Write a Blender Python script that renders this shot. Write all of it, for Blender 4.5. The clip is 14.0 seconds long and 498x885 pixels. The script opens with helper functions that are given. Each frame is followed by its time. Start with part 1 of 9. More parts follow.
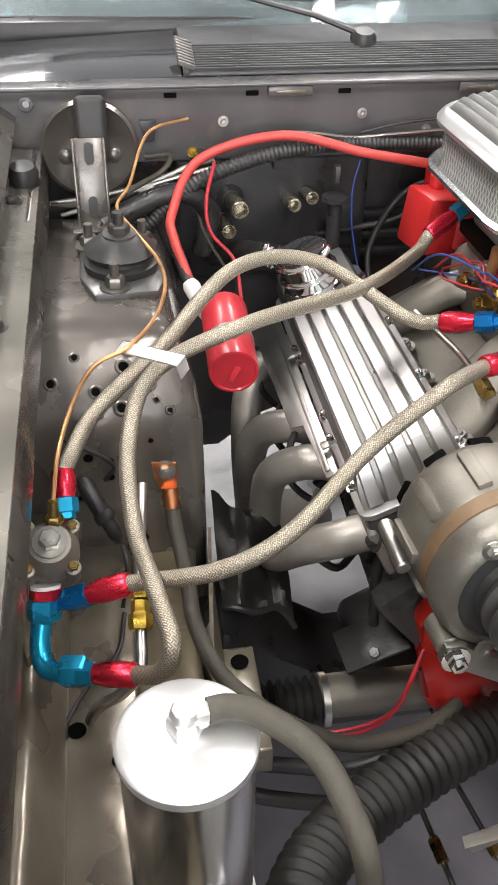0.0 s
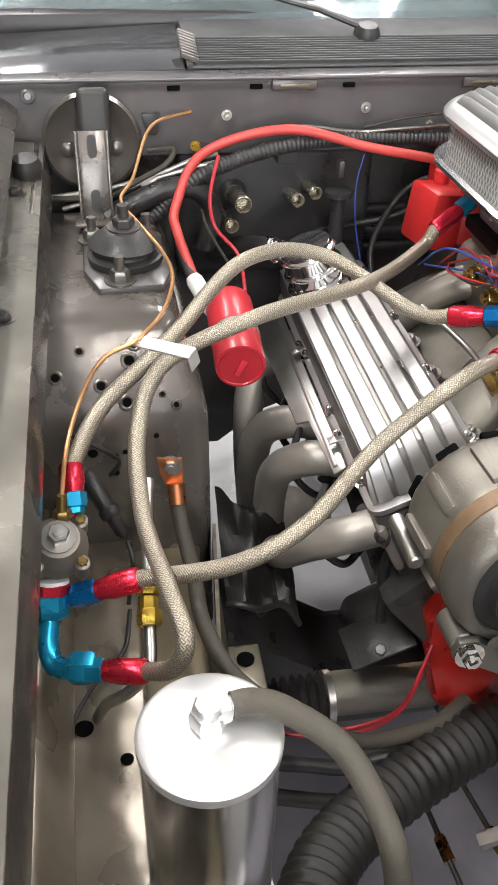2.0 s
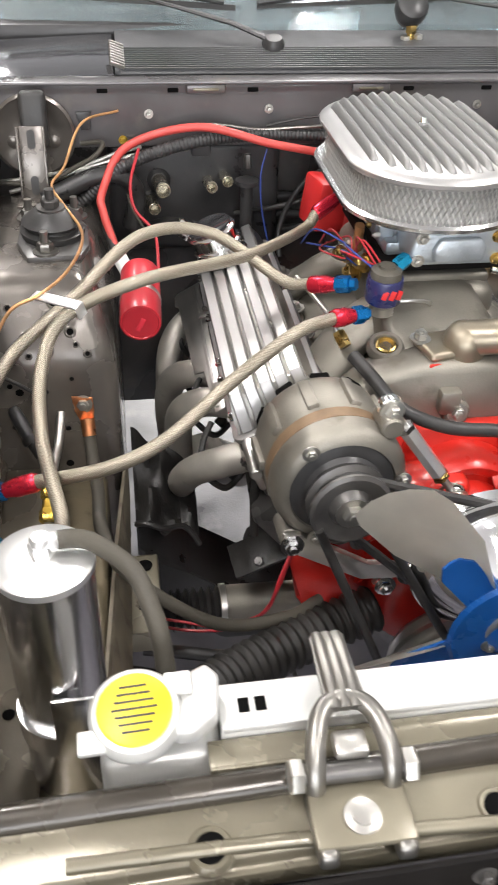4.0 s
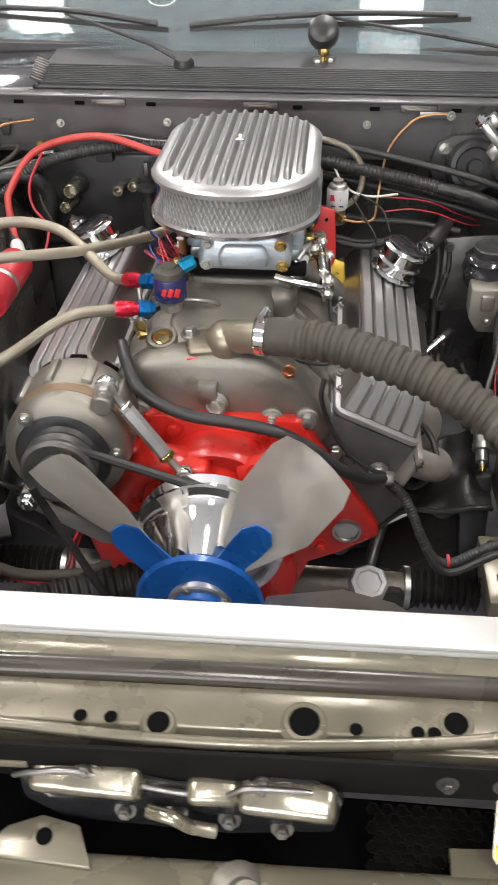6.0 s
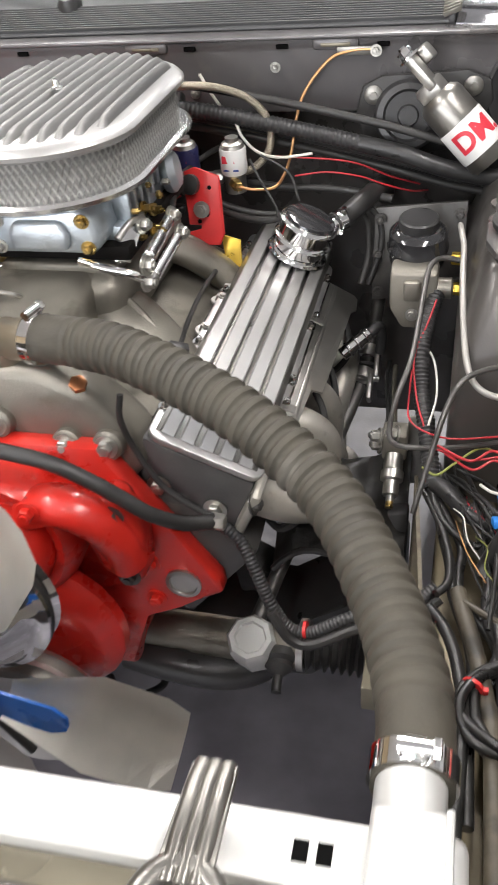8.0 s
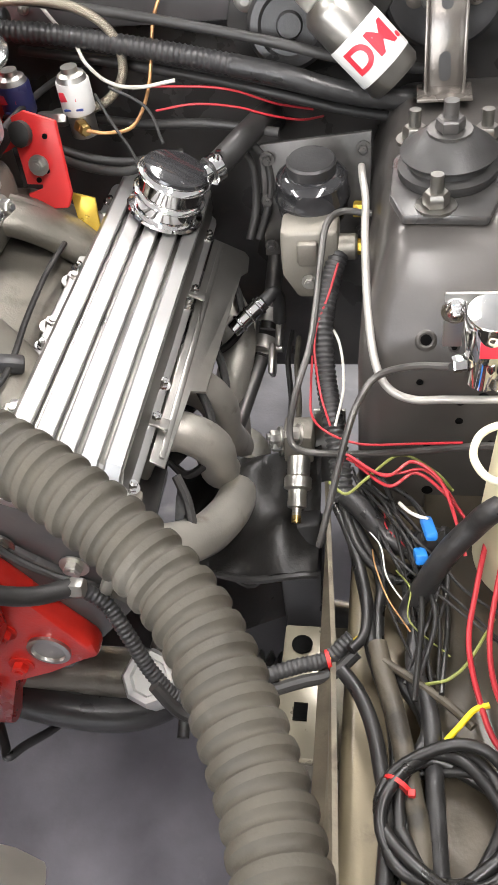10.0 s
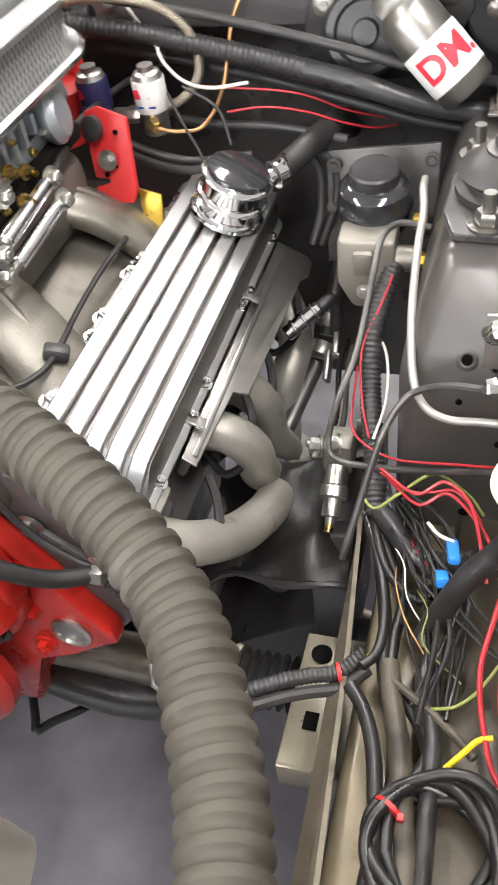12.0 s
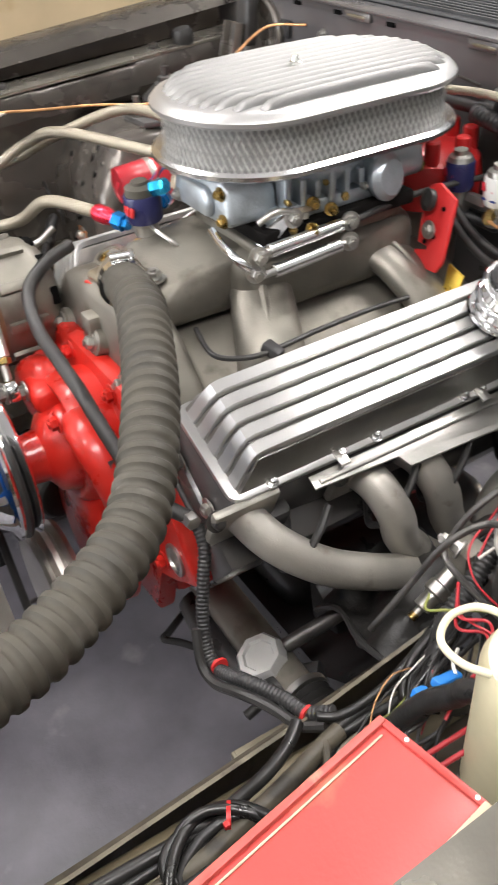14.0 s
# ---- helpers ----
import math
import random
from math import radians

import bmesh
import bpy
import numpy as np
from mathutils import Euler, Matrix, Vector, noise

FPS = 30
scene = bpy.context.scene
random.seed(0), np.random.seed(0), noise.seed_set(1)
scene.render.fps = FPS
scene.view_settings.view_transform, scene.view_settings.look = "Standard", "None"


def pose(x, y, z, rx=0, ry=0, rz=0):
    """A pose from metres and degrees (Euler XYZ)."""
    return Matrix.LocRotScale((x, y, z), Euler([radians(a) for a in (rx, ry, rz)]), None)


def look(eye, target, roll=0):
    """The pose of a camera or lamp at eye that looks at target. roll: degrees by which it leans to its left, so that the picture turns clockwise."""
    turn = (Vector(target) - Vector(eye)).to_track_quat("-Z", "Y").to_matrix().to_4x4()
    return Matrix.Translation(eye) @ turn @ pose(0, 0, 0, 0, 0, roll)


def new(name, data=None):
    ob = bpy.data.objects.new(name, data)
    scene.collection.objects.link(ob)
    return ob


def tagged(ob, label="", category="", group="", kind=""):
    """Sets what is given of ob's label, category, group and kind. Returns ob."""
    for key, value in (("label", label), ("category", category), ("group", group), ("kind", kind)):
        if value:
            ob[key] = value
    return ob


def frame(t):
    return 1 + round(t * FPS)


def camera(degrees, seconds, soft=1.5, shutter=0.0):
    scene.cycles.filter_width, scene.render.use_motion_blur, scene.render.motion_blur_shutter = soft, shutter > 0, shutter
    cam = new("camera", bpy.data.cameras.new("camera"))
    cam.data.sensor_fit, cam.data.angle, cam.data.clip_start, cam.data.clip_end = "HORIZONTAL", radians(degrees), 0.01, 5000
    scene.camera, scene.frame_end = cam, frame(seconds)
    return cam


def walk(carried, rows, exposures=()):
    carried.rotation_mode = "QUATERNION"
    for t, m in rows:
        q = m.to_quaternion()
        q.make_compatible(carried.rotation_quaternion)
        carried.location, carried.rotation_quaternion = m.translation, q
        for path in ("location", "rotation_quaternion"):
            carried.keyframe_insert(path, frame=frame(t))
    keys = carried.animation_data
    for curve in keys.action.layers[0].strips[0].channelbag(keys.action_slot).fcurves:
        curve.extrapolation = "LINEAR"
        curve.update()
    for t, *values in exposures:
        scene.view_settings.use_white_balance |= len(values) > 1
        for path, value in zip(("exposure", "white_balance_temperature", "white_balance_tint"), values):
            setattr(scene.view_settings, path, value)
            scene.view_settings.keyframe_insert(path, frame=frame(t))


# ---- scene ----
cam = camera(32.1, 14.0, shutter=0.35)
PATH = [
    (0, (-0.452, -0.064, 1.231), (-0.193, 1.535, 0.059), 0.9),
    (0.5, (-0.462, -0.061, 1.226), (-0.182, 1.539, 0.058), 1.8),
    (1, (-0.464, -0.06, 1.224), (-0.182, 1.539, 0.057), 1.7),
    (1.5, (-0.466, -0.059, 1.223), (-0.185, 1.54, 0.055), 1.5),
    (2, (-0.47, -0.058, 1.221), (-0.183, 1.539, 0.051), 1.5),
    (2.2, (-0.47, -0.06, 1.223), (-0.181, 1.533, 0.049), 1.4),
    (4.3, (-0.314, -0.3, 1.306), (-0.072, 1.287, 0.113), 2.3),
    (4.5, (-0.274, -0.319, 1.315), (-0.067, 1.281, 0.134), 2.1),
    (5, (-0.157, -0.336, 1.344), (-0.051, 1.275, 0.164), 1.9),
    (5.5, (-0.029, -0.36, 1.338), (-0.043, 1.267, 0.175), 1.3),
    (6, (0.109, -0.378, 1.328), (-0.039, 1.234, 0.154), -0.2),
    (6.5, (0.229, -0.379, 1.32), (-0.035, 1.21, 0.135), -0.5),
    (7, (0.325, -0.315, 1.3), (-0.063, 1.244, 0.109), -2.3),
    (7.5, (0.399, -0.231, 1.261), (-0.071, 1.311, 0.078), -4.8),
    (8, (0.413, -0.106, 1.219), (-0.04, 1.425, 0.015), -5.7),
    (8.5, (0.429, -0.004, 1.249), (0.024, 1.438, -0.076), -7.2),
    (9, (0.433, 0.057, 1.223), (0.084, 1.473, -0.145), -7.5),
    (9.2, (0.433, 0.073, 1.214), (0.103, 1.481, -0.168), -7.4),
    (11.3, (0.458, 0.125, 1.174), (0.09, 1.501, -0.23), -10.1),
    (11.5, (0.459, 0.123, 1.176), (0.078, 1.494, -0.229), -10.2),
    (12, (0.487, 0.124, 1.191), (-0.048, 1.466, -0.192), -9.2),
    (12.5, (0.598, 0.088, 1.177), (-0.224, 1.412, -0.076), -6.3),
    (13, (0.718, 0.079, 1.179), (-0.344, 1.284, -0.013), -4.5),
    (13.5, (0.746, 0.154, 1.2), (-0.465, 1.192, -0.007), -2.9),
    (14, (0.767, 0.224, 1.212), (-0.625, 1.011, 0.011), -3.8),
]
walk(cam, [(t, look(eye, target, roll)) for t, eye, target, roll in PATH], [(0, 0.2), (2.2, 0.2), (4.5, 0.22), (5.5, -0.05), (6.5, -0.13), (7.5, 0.0), (9.0, 0.54), (11.5, 0.74), (12.5, 0.78), (13.0, 0.7), (14.0, 0.36)])

# ---- light ----
world = bpy.data.worlds.new("garage_world")
world.use_nodes = True
scene.world = world
_bg = world.node_tree.nodes["Background"]
_sky = world.node_tree.nodes.new("ShaderNodeTexSky")
_sky.sky_type = "NISHITA"
_sky.sun_disc = False
_sky.sun_elevation, _sky.sun_rotation = radians(12), radians(6)
world.node_tree.links.new(_sky.outputs[0], _bg.inputs[0])
_bg.inputs[1].default_value = 0.15


def area_lamp(name, m, sx, sy, watts, colour):
    d = bpy.data.lights.new(name, "AREA")
    d.shape, d.size, d.size_y, d.energy, d.color = "RECTANGLE", sx, sy, watts, colour
    ob = new(name, d)
    ob.matrix_world = m
    return ob


# daylight in the open garage door, and the tube fixtures on the ceiling
area_lamp("door_daylight", look((-1.2, -3.9, 1.35), (0.0, 0.6, 0.7)), 3.4, 2.1, 128, (0.96, 0.955, 1.0))
# added lamp in an unseen rear opening: lights the floor below, lifts the darks
area_lamp("added_rear_daylight", look((0.2, 5.35, 0.65), (0.2, 1.5, 0.45)), 2.9, 1.2, 70, (0.93, 0.96, 1.0))
_sd = bpy.data.lights.new("sun", "SUN")
_sd.energy, _sd.angle, _sd.color = 5.0, radians(0.6), (1.0, 0.985, 0.97)
new("sun", _sd).matrix_world = look((0.9, 8.0, 1.66), (0.0, 0.0, 0.0))
TUBES = [(-1.05, -0.1), (1.05, -0.1), (-1.05, 2.2), (0.35, 2.1), (0.0, -1.7)]
for tx, ty in TUBES:
    area_lamp("tube_light", look((tx, ty, 2.60), (tx, ty + 0.0001, 0)), 0.24, 1.3, 28.5, (1.0, 0.96, 0.94))


# ---- materials ----
def mat(name, col, rough=0.5, metal=0.0, var=0.18, scale=18, fine=350, bump=0.05, rvar=0.12, coat=0.0, spec=0.5, dent=0.0, stain=None):
    m = bpy.data.materials.new(name)
    m.use_nodes = True
    nt = m.node_tree
    n, ln = nt.nodes, nt.links
    b = n["Principled BSDF"]
    tc = n.new("ShaderNodeTexCoord")
    big = n.new("ShaderNodeTexNoise")
    big.inputs["Scale"].default_value, big.inputs["Detail"].default_value = scale, 6
    small = n.new("ShaderNodeTexNoise")
    small.inputs["Scale"].default_value, small.inputs["Detail"].default_value = fine, 3
    for t in (big, small):
        ln.new(tc.outputs["Object"], t.inputs["Vector"])
    mix = n.new("ShaderNodeMix")
    mix.data_type = "RGBA"
    lo = [max(0.0, c * (1 - var)) for c in col]
    hi = [min(1.0, c * (1 + var)) for c in col]
    mix.inputs[6].default_value, mix.inputs[7].default_value = (*lo, 1), (*hi, 1)
    mr = n.new("ShaderNodeMapRange")
    mr.inputs[1].default_value, mr.inputs[2].default_value = 0.3, 0.7
    ln.new(big.outputs[0], mr.inputs[0])
    ln.new(mr.outputs[0], mix.inputs[0])
    out = mix.outputs[2]
    if stain:
        sn = n.new("ShaderNodeTexNoise")
        sn.inputs["Scale"].default_value, sn.inputs["Detail"].default_value = stain[1], 8
        ln.new(tc.outputs["Object"], sn.inputs["Vector"])
        sr = n.new("ShaderNodeMapRange")
        sr.inputs[1].default_value, sr.inputs[2].default_value = stain[2], stain[2] + 0.12
        ln.new(sn.outputs[0], sr.inputs[0])
        m2 = n.new("ShaderNodeMix")
        m2.data_type = "RGBA"
        ln.new(sr.outputs[0], m2.inputs[0])
        ln.new(out, m2.inputs[6])
        m2.inputs[7].default_value = (*stain[0], 1)
        out = m2.outputs[2]
    ln.new(out, b.inputs["Base Color"])
    rr = n.new("ShaderNodeMapRange")
    rr.inputs[1].default_value, rr.inputs[2].default_value = 0.3, 0.7
    rr.inputs[3].default_value, rr.inputs[4].default_value = max(0.02, rough - rvar), min(1.0, rough + rvar)
    ln.new(big.outputs[0], rr.inputs[0])
    ln.new(rr.outputs[0], b.inputs["Roughness"])
    b.inputs["Metallic"].default_value = metal
    b.inputs["Specular IOR Level"].default_value = spec
    b.inputs["Coat Weight"].default_value = coat
    b.inputs["Coat Roughness"].default_value = 0.12
    if bump:
        bp = n.new("ShaderNodeBump")
        bp.inputs["Strength"].default_value, bp.inputs["Distance"].default_value = bump, 0.002
        ln.new(small.outputs[0], bp.inputs["Height"])
        ln.new(bp.outputs[0], b.inputs["Normal"])
        if dent:
            # shallow dents and waves in the sheet
            dn = n.new("ShaderNodeTexNoise")
            dn.inputs["Scale"].default_value, dn.inputs["Detail"].default_value = 17, 1.5
            ln.new(tc.outputs["Object"], dn.inputs["Vector"])
            b2 = n.new("ShaderNodeBump")
            b2.inputs["Strength"].default_value, b2.inputs["Distance"].default_value = dent, 0.012
            ln.new(dn.outputs[0], b2.inputs["Height"])
            ln.new(b2.outputs[0], bp.inputs["Normal"])
    return m


def braid_mat(name, light, dark, pitch=0.0085, strands=5):
    m = bpy.data.materials.new(name)
    m.use_nodes = True
    nt = m.node_tree
    n, ln = nt.nodes, nt.links
    b = n["Principled BSDF"]
    uv = n.new("ShaderNodeUVMap")
    uv.uv_map = "UVMap"
    sp = n.new("ShaderNodeSeparateXYZ")
    ln.new(uv.outputs[0], sp.inputs[0])

    def op(kind, a, c=None, k=0.0):
        q = n.new("ShaderNodeMath")
        q.operation = kind
        ln.new(a, q.inputs[0])
        if c is None:
            q.inputs[1].default_value = k
        else:
            ln.new(c, q.inputs[1])
        return q.outputs[0]

    u = op("MULTIPLY", sp.outputs[0], k=strands * 2 * math.pi)
    v = op("MULTIPLY", sp.outputs[1], k=2 * math.pi / pitch)
    a, c = op("ADD", u, v), op("SUBTRACT", u, v)
    # bands that pass over and under one another, each of four fine wires
    over = op("ADD", op("MULTIPLY", op("MULTIPLY", op("SINE", a), op("SINE", c)), k=4.0), k=0.5)
    over.node.use_clamp = True
    f1, f2 = op("SINE", op("MULTIPLY", a, k=3.0)), op("SINE", op("MULTIPLY", c, k=3.0))
    d = op("MULTIPLY", op("SUBTRACT", f2, f1), over)
    w = op("ADD", op("MULTIPLY", op("ADD", f1, d), k=0.36), k=0.6)
    w.node.use_clamp = True
    mix = n.new("ShaderNodeMix")
    mix.data_type = "RGBA"
    mix.inputs[6].default_value, mix.inputs[7].default_value = (*dark, 1), (*light, 1)
    ln.new(w, mix.inputs[0])
    ln.new(mix.outputs[2], b.inputs["Base Color"])
    b.inputs["Metallic"].default_value, b.inputs["Roughness"].default_value = 0.75, 0.38
    bp = n.new("ShaderNodeBump")
    bp.inputs["Strength"].default_value, bp.inputs["Distance"].default_value = 0.6, 0.001
    ln.new(w, bp.inputs["Height"])
    ln.new(bp.outputs[0], b.inputs["Normal"])
    return m


def glass_mat(name, tint=(0.9, 0.95, 0.95), rough=0.0):
    m = bpy.data.materials.new(name)
    m.use_nodes = True
    b = m.node_tree.nodes["Principled BSDF"]
    b.inputs["Base Color"].default_value = (*tint, 1)
    b.inputs["Transmission Weight"].default_value = 1.0
    b.inputs["Roughness"].default_value, b.inputs["IOR"].default_value = rough, 1.45
    return m


def glow_mat(name, col, strength):
    m = bpy.data.materials.new(name)
    m.use_nodes = True
    b = m.node_tree.nodes["Principled BSDF"]
    b.inputs["Base Color"].default_value = (*col, 1)
    b.inputs["Emission Color"].default_value = (*col, 1)
    b.inputs["Emission Strength"].default_value = strength
    return m


PAINT = mat("body_primer_grey", (0.172, 0.155, 0.138), 0.25, 0.55, 0.22, 9, 300, 0.05, 0.1, coat=0.35, dent=0.35, stain=((0.2, 0.185, 0.16), 26, 0.6))
FLANGE = mat("bare_flange_metal", (0.235, 0.222, 0.19), 0.22, 0.6, 0.2, 9, 300, 0.05, 0.1, coat=0.35, dent=0.45)
FLAT_BLACK = mat("flat_black_paint", (0.009, 0.008, 0.0075), 0.7, 0.0, 0.3, 30, 300, 0.08, spec=0.1)
# darker copy of PAINT: the driver-side tower's shade is in the colour
TOWER = mat("shaded_tower_paint", (0.075, 0.069, 0.064), 0.36, 0.3, 0.2, 9, 300, 0.05, 0.08, coat=0.12, dent=0.3)
TUBE_GREY = mat("dull_plated_line", (0.38, 0.365, 0.34), 0.45, 0.4, 0.1, 30, 300, 0.03)
PAINT_DARK = mat("body_black_grey", (0.075, 0.072, 0.07), 0.32, 0.2, 0.3, 10, 260, 0.06, 0.15, coat=0.25, dent=0.3, stain=((0.11, 0.1, 0.09), 30, 0.62))
PAINT_TAN = mat("core_support_metal", (0.2, 0.18, 0.132), 0.3, 0.4, 0.16, 12, 240, 0.06, 0.12, coat=0.25, dent=0.18)
ALU_POL = mat("polished_aluminium", (0.88, 0.88, 0.88), 0.2, 1.0, 0.04, 12, 500, 0.02, 0.03)
ALU_FIN = mat("satin_fin_aluminium", (0.55, 0.545, 0.535), 0.34, 0.8, 0.05, 12, 600, 0.04, 0.03)
ALU_LID = mat("cast_lid_aluminium", (0.28, 0.277, 0.272), 0.47, 0.82, 0.06, 14, 500, 0.12, 0.04)
BLADE = mat("brushed_blade_steel", (0.78, 0.76, 0.7), 0.4, 0.75, 0.06, 30, 500, 0.05, 0.06)
HEAD_GREY = mat("grey_head_paint", (0.1, 0.097, 0.097), 0.42, 0.15, 0.2, 24, 320, 0.12, 0.1, stain=((0.2, 0.19, 0.17), 30, 0.64))
FILTER_RED = mat("red_enamel", (0.47, 0.022, 0.034), 0.36, 0.0, 0.08, 20, 300, 0.03, 0.05, coat=0.2)
GLOSS_COWL = mat("dark_cowl_paint", (0.2, 0.2, 0.215), 0.1, 0.85, 0.2, 9, 260, 0.02, 0.05, coat=0.6, dent=0.2)
STEEL_WORN = mat("greasy_bright_steel", (0.42, 0.385, 0.30), 0.24, 0.8, 0.2, 30, 240, 0.12, 0.1, dent=0.5, stain=((0.12, 0.1, 0.07), 40, 0.62))
# dark brown that holds the shadow and floor reflection on the cross tube
TUBE_BROWN = mat("tube_shade_brown", (0.05, 0.043, 0.034), 0.26, 0.3, 0.3, 14, 240, 0.05, 0.08, coat=0.3)
# near-black that paints the darkness inside holes, slots and gaps
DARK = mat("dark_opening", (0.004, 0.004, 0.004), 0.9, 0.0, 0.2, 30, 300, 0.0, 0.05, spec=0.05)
GLOSS = mat("gloss_black_paint", (0.03, 0.03, 0.032), 0.08, 0.1, 0.2, 8, 200, 0.0, 0.03, coat=0.8)
RAIL_TAN = mat("dirty_rail_paint", (0.175, 0.145, 0.092), 0.46, 0.3, 0.28, 14, 240, 0.08, 0.14, coat=0.15, stain=((0.09, 0.07, 0.04), 30, 0.58))
STEEL_GREY = mat("dull_steel", (0.27, 0.26, 0.24), 0.33, 0.9, 0.14, 20, 400, 0.06, 0.06)
STATOR = mat("brown_stator", (0.2, 0.13, 0.075), 0.5, 0.3, 0.2, 60, 300, 0.1)
ALU_CAST = mat("cast_aluminium", (0.255, 0.238, 0.205), 0.48, 0.7, 0.2, 16, 420, 0.16, 0.12, stain=((0.19, 0.172, 0.14), 24, 0.6))
ALU_BRIGHT = mat("white_aluminium", (0.62, 0.62, 0.60), 0.38, 0.35, 0.05, 20, 300, 0.05, 0.08)
CHROME = mat("chrome", (0.9, 0.9, 0.9), 0.07, 1.0, 0.04, 30, 200, 0.0, 0.04)
GRIMY_CAST = mat("grimy_cast_aluminium", (0.21, 0.195, 0.165), 0.5, 0.55, 0.25, 14, 420, 0.18, 0.12, stain=((0.12, 0.108, 0.085), 18, 0.57))
WORN_EDGE = mat("worn_flange_edge", (0.13, 0.112, 0.08), 0.58, 0.3, 0.35, 40, 240, 0.2, 0.15, stain=((0.07, 0.055, 0.04), 34, 0.55))
APRON = mat("brown_grey_apron_metal", (0.2, 0.176, 0.138), 0.27, 0.5, 0.22, 10, 240, 0.06, 0.1, coat=0.2, dent=0.5)
SATIN = mat("satin_white_aluminium", (0.8, 0.8, 0.79), 0.32, 0.85, 0.05, 12, 500, 0.04, 0.05)
# driver-side apron shelf: a darker brown than the passenger side's
RAIL_DARK = mat("darker_apron_paint", (0.07, 0.058, 0.04), 0.42, 0.3, 0.3, 12, 240, 0.1, 0.12, coat=0.2, dent=0.4, stain=((0.05, 0.042, 0.03), 22, 0.56))
RUBBER_DIRTY = mat("wrinkled_rubber", (0.02, 0.019, 0.018), 0.46, 0.0, 0.3, 20, 180, 0.3, dent=0.5, stain=((0.06, 0.055, 0.045), 28, 0.63))
FABRIC = mat("grey_seat_fabric", (0.26, 0.26, 0.27), 0.85, 0.0, 0.1, 40, 400, 0.2, spec=0.2)
STEEL = mat("zinc_steel", (0.5, 0.49, 0.46), 0.34, 0.95, 0.12, 20, 400, 0.06, 0.05)
STEEL_DARK = mat("dark_steel", (0.13, 0.125, 0.12), 0.4, 0.7, 0.25, 40, 300, 0.1, 0.12)
HEADER = mat("coated_header_steel", (0.43, 0.41, 0.365), 0.42, 0.55, 0.14, 24, 500, 0.12, 0.1, stain=((0.25, 0.22, 0.18), 30, 0.64))
CARB = mat("carburettor_zinc", (0.5, 0.55, 0.59), 0.38, 0.75, 0.14, 50, 400, 0.25, 0.1)
RED_ENG = mat("engine_red_paint", (0.58, 0.022, 0.014), 0.32, 0.0, 0.16, 20, 300, 0.15, 0.1, coat=0.35)
RED_PL = mat("red_plastic", (0.62, 0.03, 0.03), 0.38, 0.0, 0.12, 20, 300, 0.08, 0.08)
RED_BATT = mat("red_battery_cover_plastic", (0.44, 0.05, 0.043), 0.42, 0.0, 0.2, 11, 300, 0.1, 0.15, stain=((0.56, 0.17, 0.1), 13, 0.56))
RIM_PALE = mat("rubbed_pale_rim", (0.5, 0.4, 0.28), 0.5, 0.0, 0.25, 60, 300, 0.1, stain=((0.45, 0.12, 0.09), 50, 0.62))
RIM_WORN = mat("rubbed_red_rim", (0.48, 0.085, 0.07), 0.42, 0.0, 0.2, 40, 300, 0.1, stain=((0.55, 0.3, 0.2), 45, 0.6))
RED_WIRE = mat("red_insulation", (0.42, 0.025, 0.035), 0.4, 0.0, 0.1, 30, 300, 0.02)
RED_CABLE = mat("red_battery_cable", (0.55, 0.065, 0.055), 0.42, 0.0, 0.1, 30, 300, 0.02)
ANO_RED = mat("red_anodised", (0.75, 0.03, 0.06), 0.26, 0.75, 0.1, 30, 300, 0.02, 0.06)
ANO_BLUE = mat("blue_anodised", (0.01, 0.2, 0.55), 0.26, 0.75, 0.1, 30, 300, 0.02, 0.06)
ANO_CYAN = mat("light_blue_anodised", (0.02, 0.36, 0.62), 0.28, 0.75, 0.1, 30, 300, 0.02, 0.06)
FAN_BLUE = mat("fan_blue_paint", (0.012, 0.11, 0.42), 0.3, 0.1, 0.15, 20, 300, 0.05, 0.1, coat=0.3)
BRASS = mat("brass", (0.42, 0.3, 0.11), 0.3, 1.0, 0.15, 60, 300, 0.05)
GOLD = mat("yellow_zinc", (0.55, 0.38, 0.06), 0.32, 0.8, 0.12, 60, 300, 0.05)
COPPER = mat("copper", (0.7, 0.3, 0.14), 0.35, 0.95, 0.15, 60, 300, 0.05)
COPPER_WIRE = mat("copper_tube", (0.6, 0.33, 0.15), 0.4, 0.7, 0.12, 60, 300, 0.02)
HOSE_BLACK = mat("matt_black_hose", (0.018, 0.0165, 0.0145), 0.56, 0.0, 0.3, 30, 300, 0.08)
WIRE_BLACK = mat("black_wire_insulation", (0.016, 0.0155, 0.015), 0.34, 0.0, 0.3, 30, 300, 0.05)
RUBBER = mat("black_rubber", (0.03, 0.029, 0.028), 0.46, 0.0, 0.3, 30, 300, 0.1)
RUBBER_GREY = mat("dusty_rubber", (0.056, 0.05, 0.038), 0.66, 0.0, 0.25, 30, 350, 0.2, stain=((0.1, 0.092, 0.076), 22, 0.6))
PLASTIC = mat("black_plastic", (0.036, 0.0355, 0.036), 0.38, 0.0, 0.25, 30, 300, 0.08)
PLASTIC_DULL = mat("weathered_black_plastic", (0.066, 0.067, 0.07), 0.5, 0.0, 0.2, 16, 380, 0.12)
TAPE = mat("black_tape", (0.024, 0.0235, 0.0235), 0.36, 0.0, 0.3, 50, 120, 0.4)
BROWN_TAPE = mat("dusty_brown_tape", (0.075, 0.064, 0.046), 0.5, 0.0, 0.3, 40, 140, 0.35, stain=((0.03, 0.026, 0.02), 30, 0.58))
ELBOW_TAN = mat("tan_plated_elbow", (0.31, 0.27, 0.205), 0.36, 0.75, 0.15, 24, 300, 0.06, 0.08)
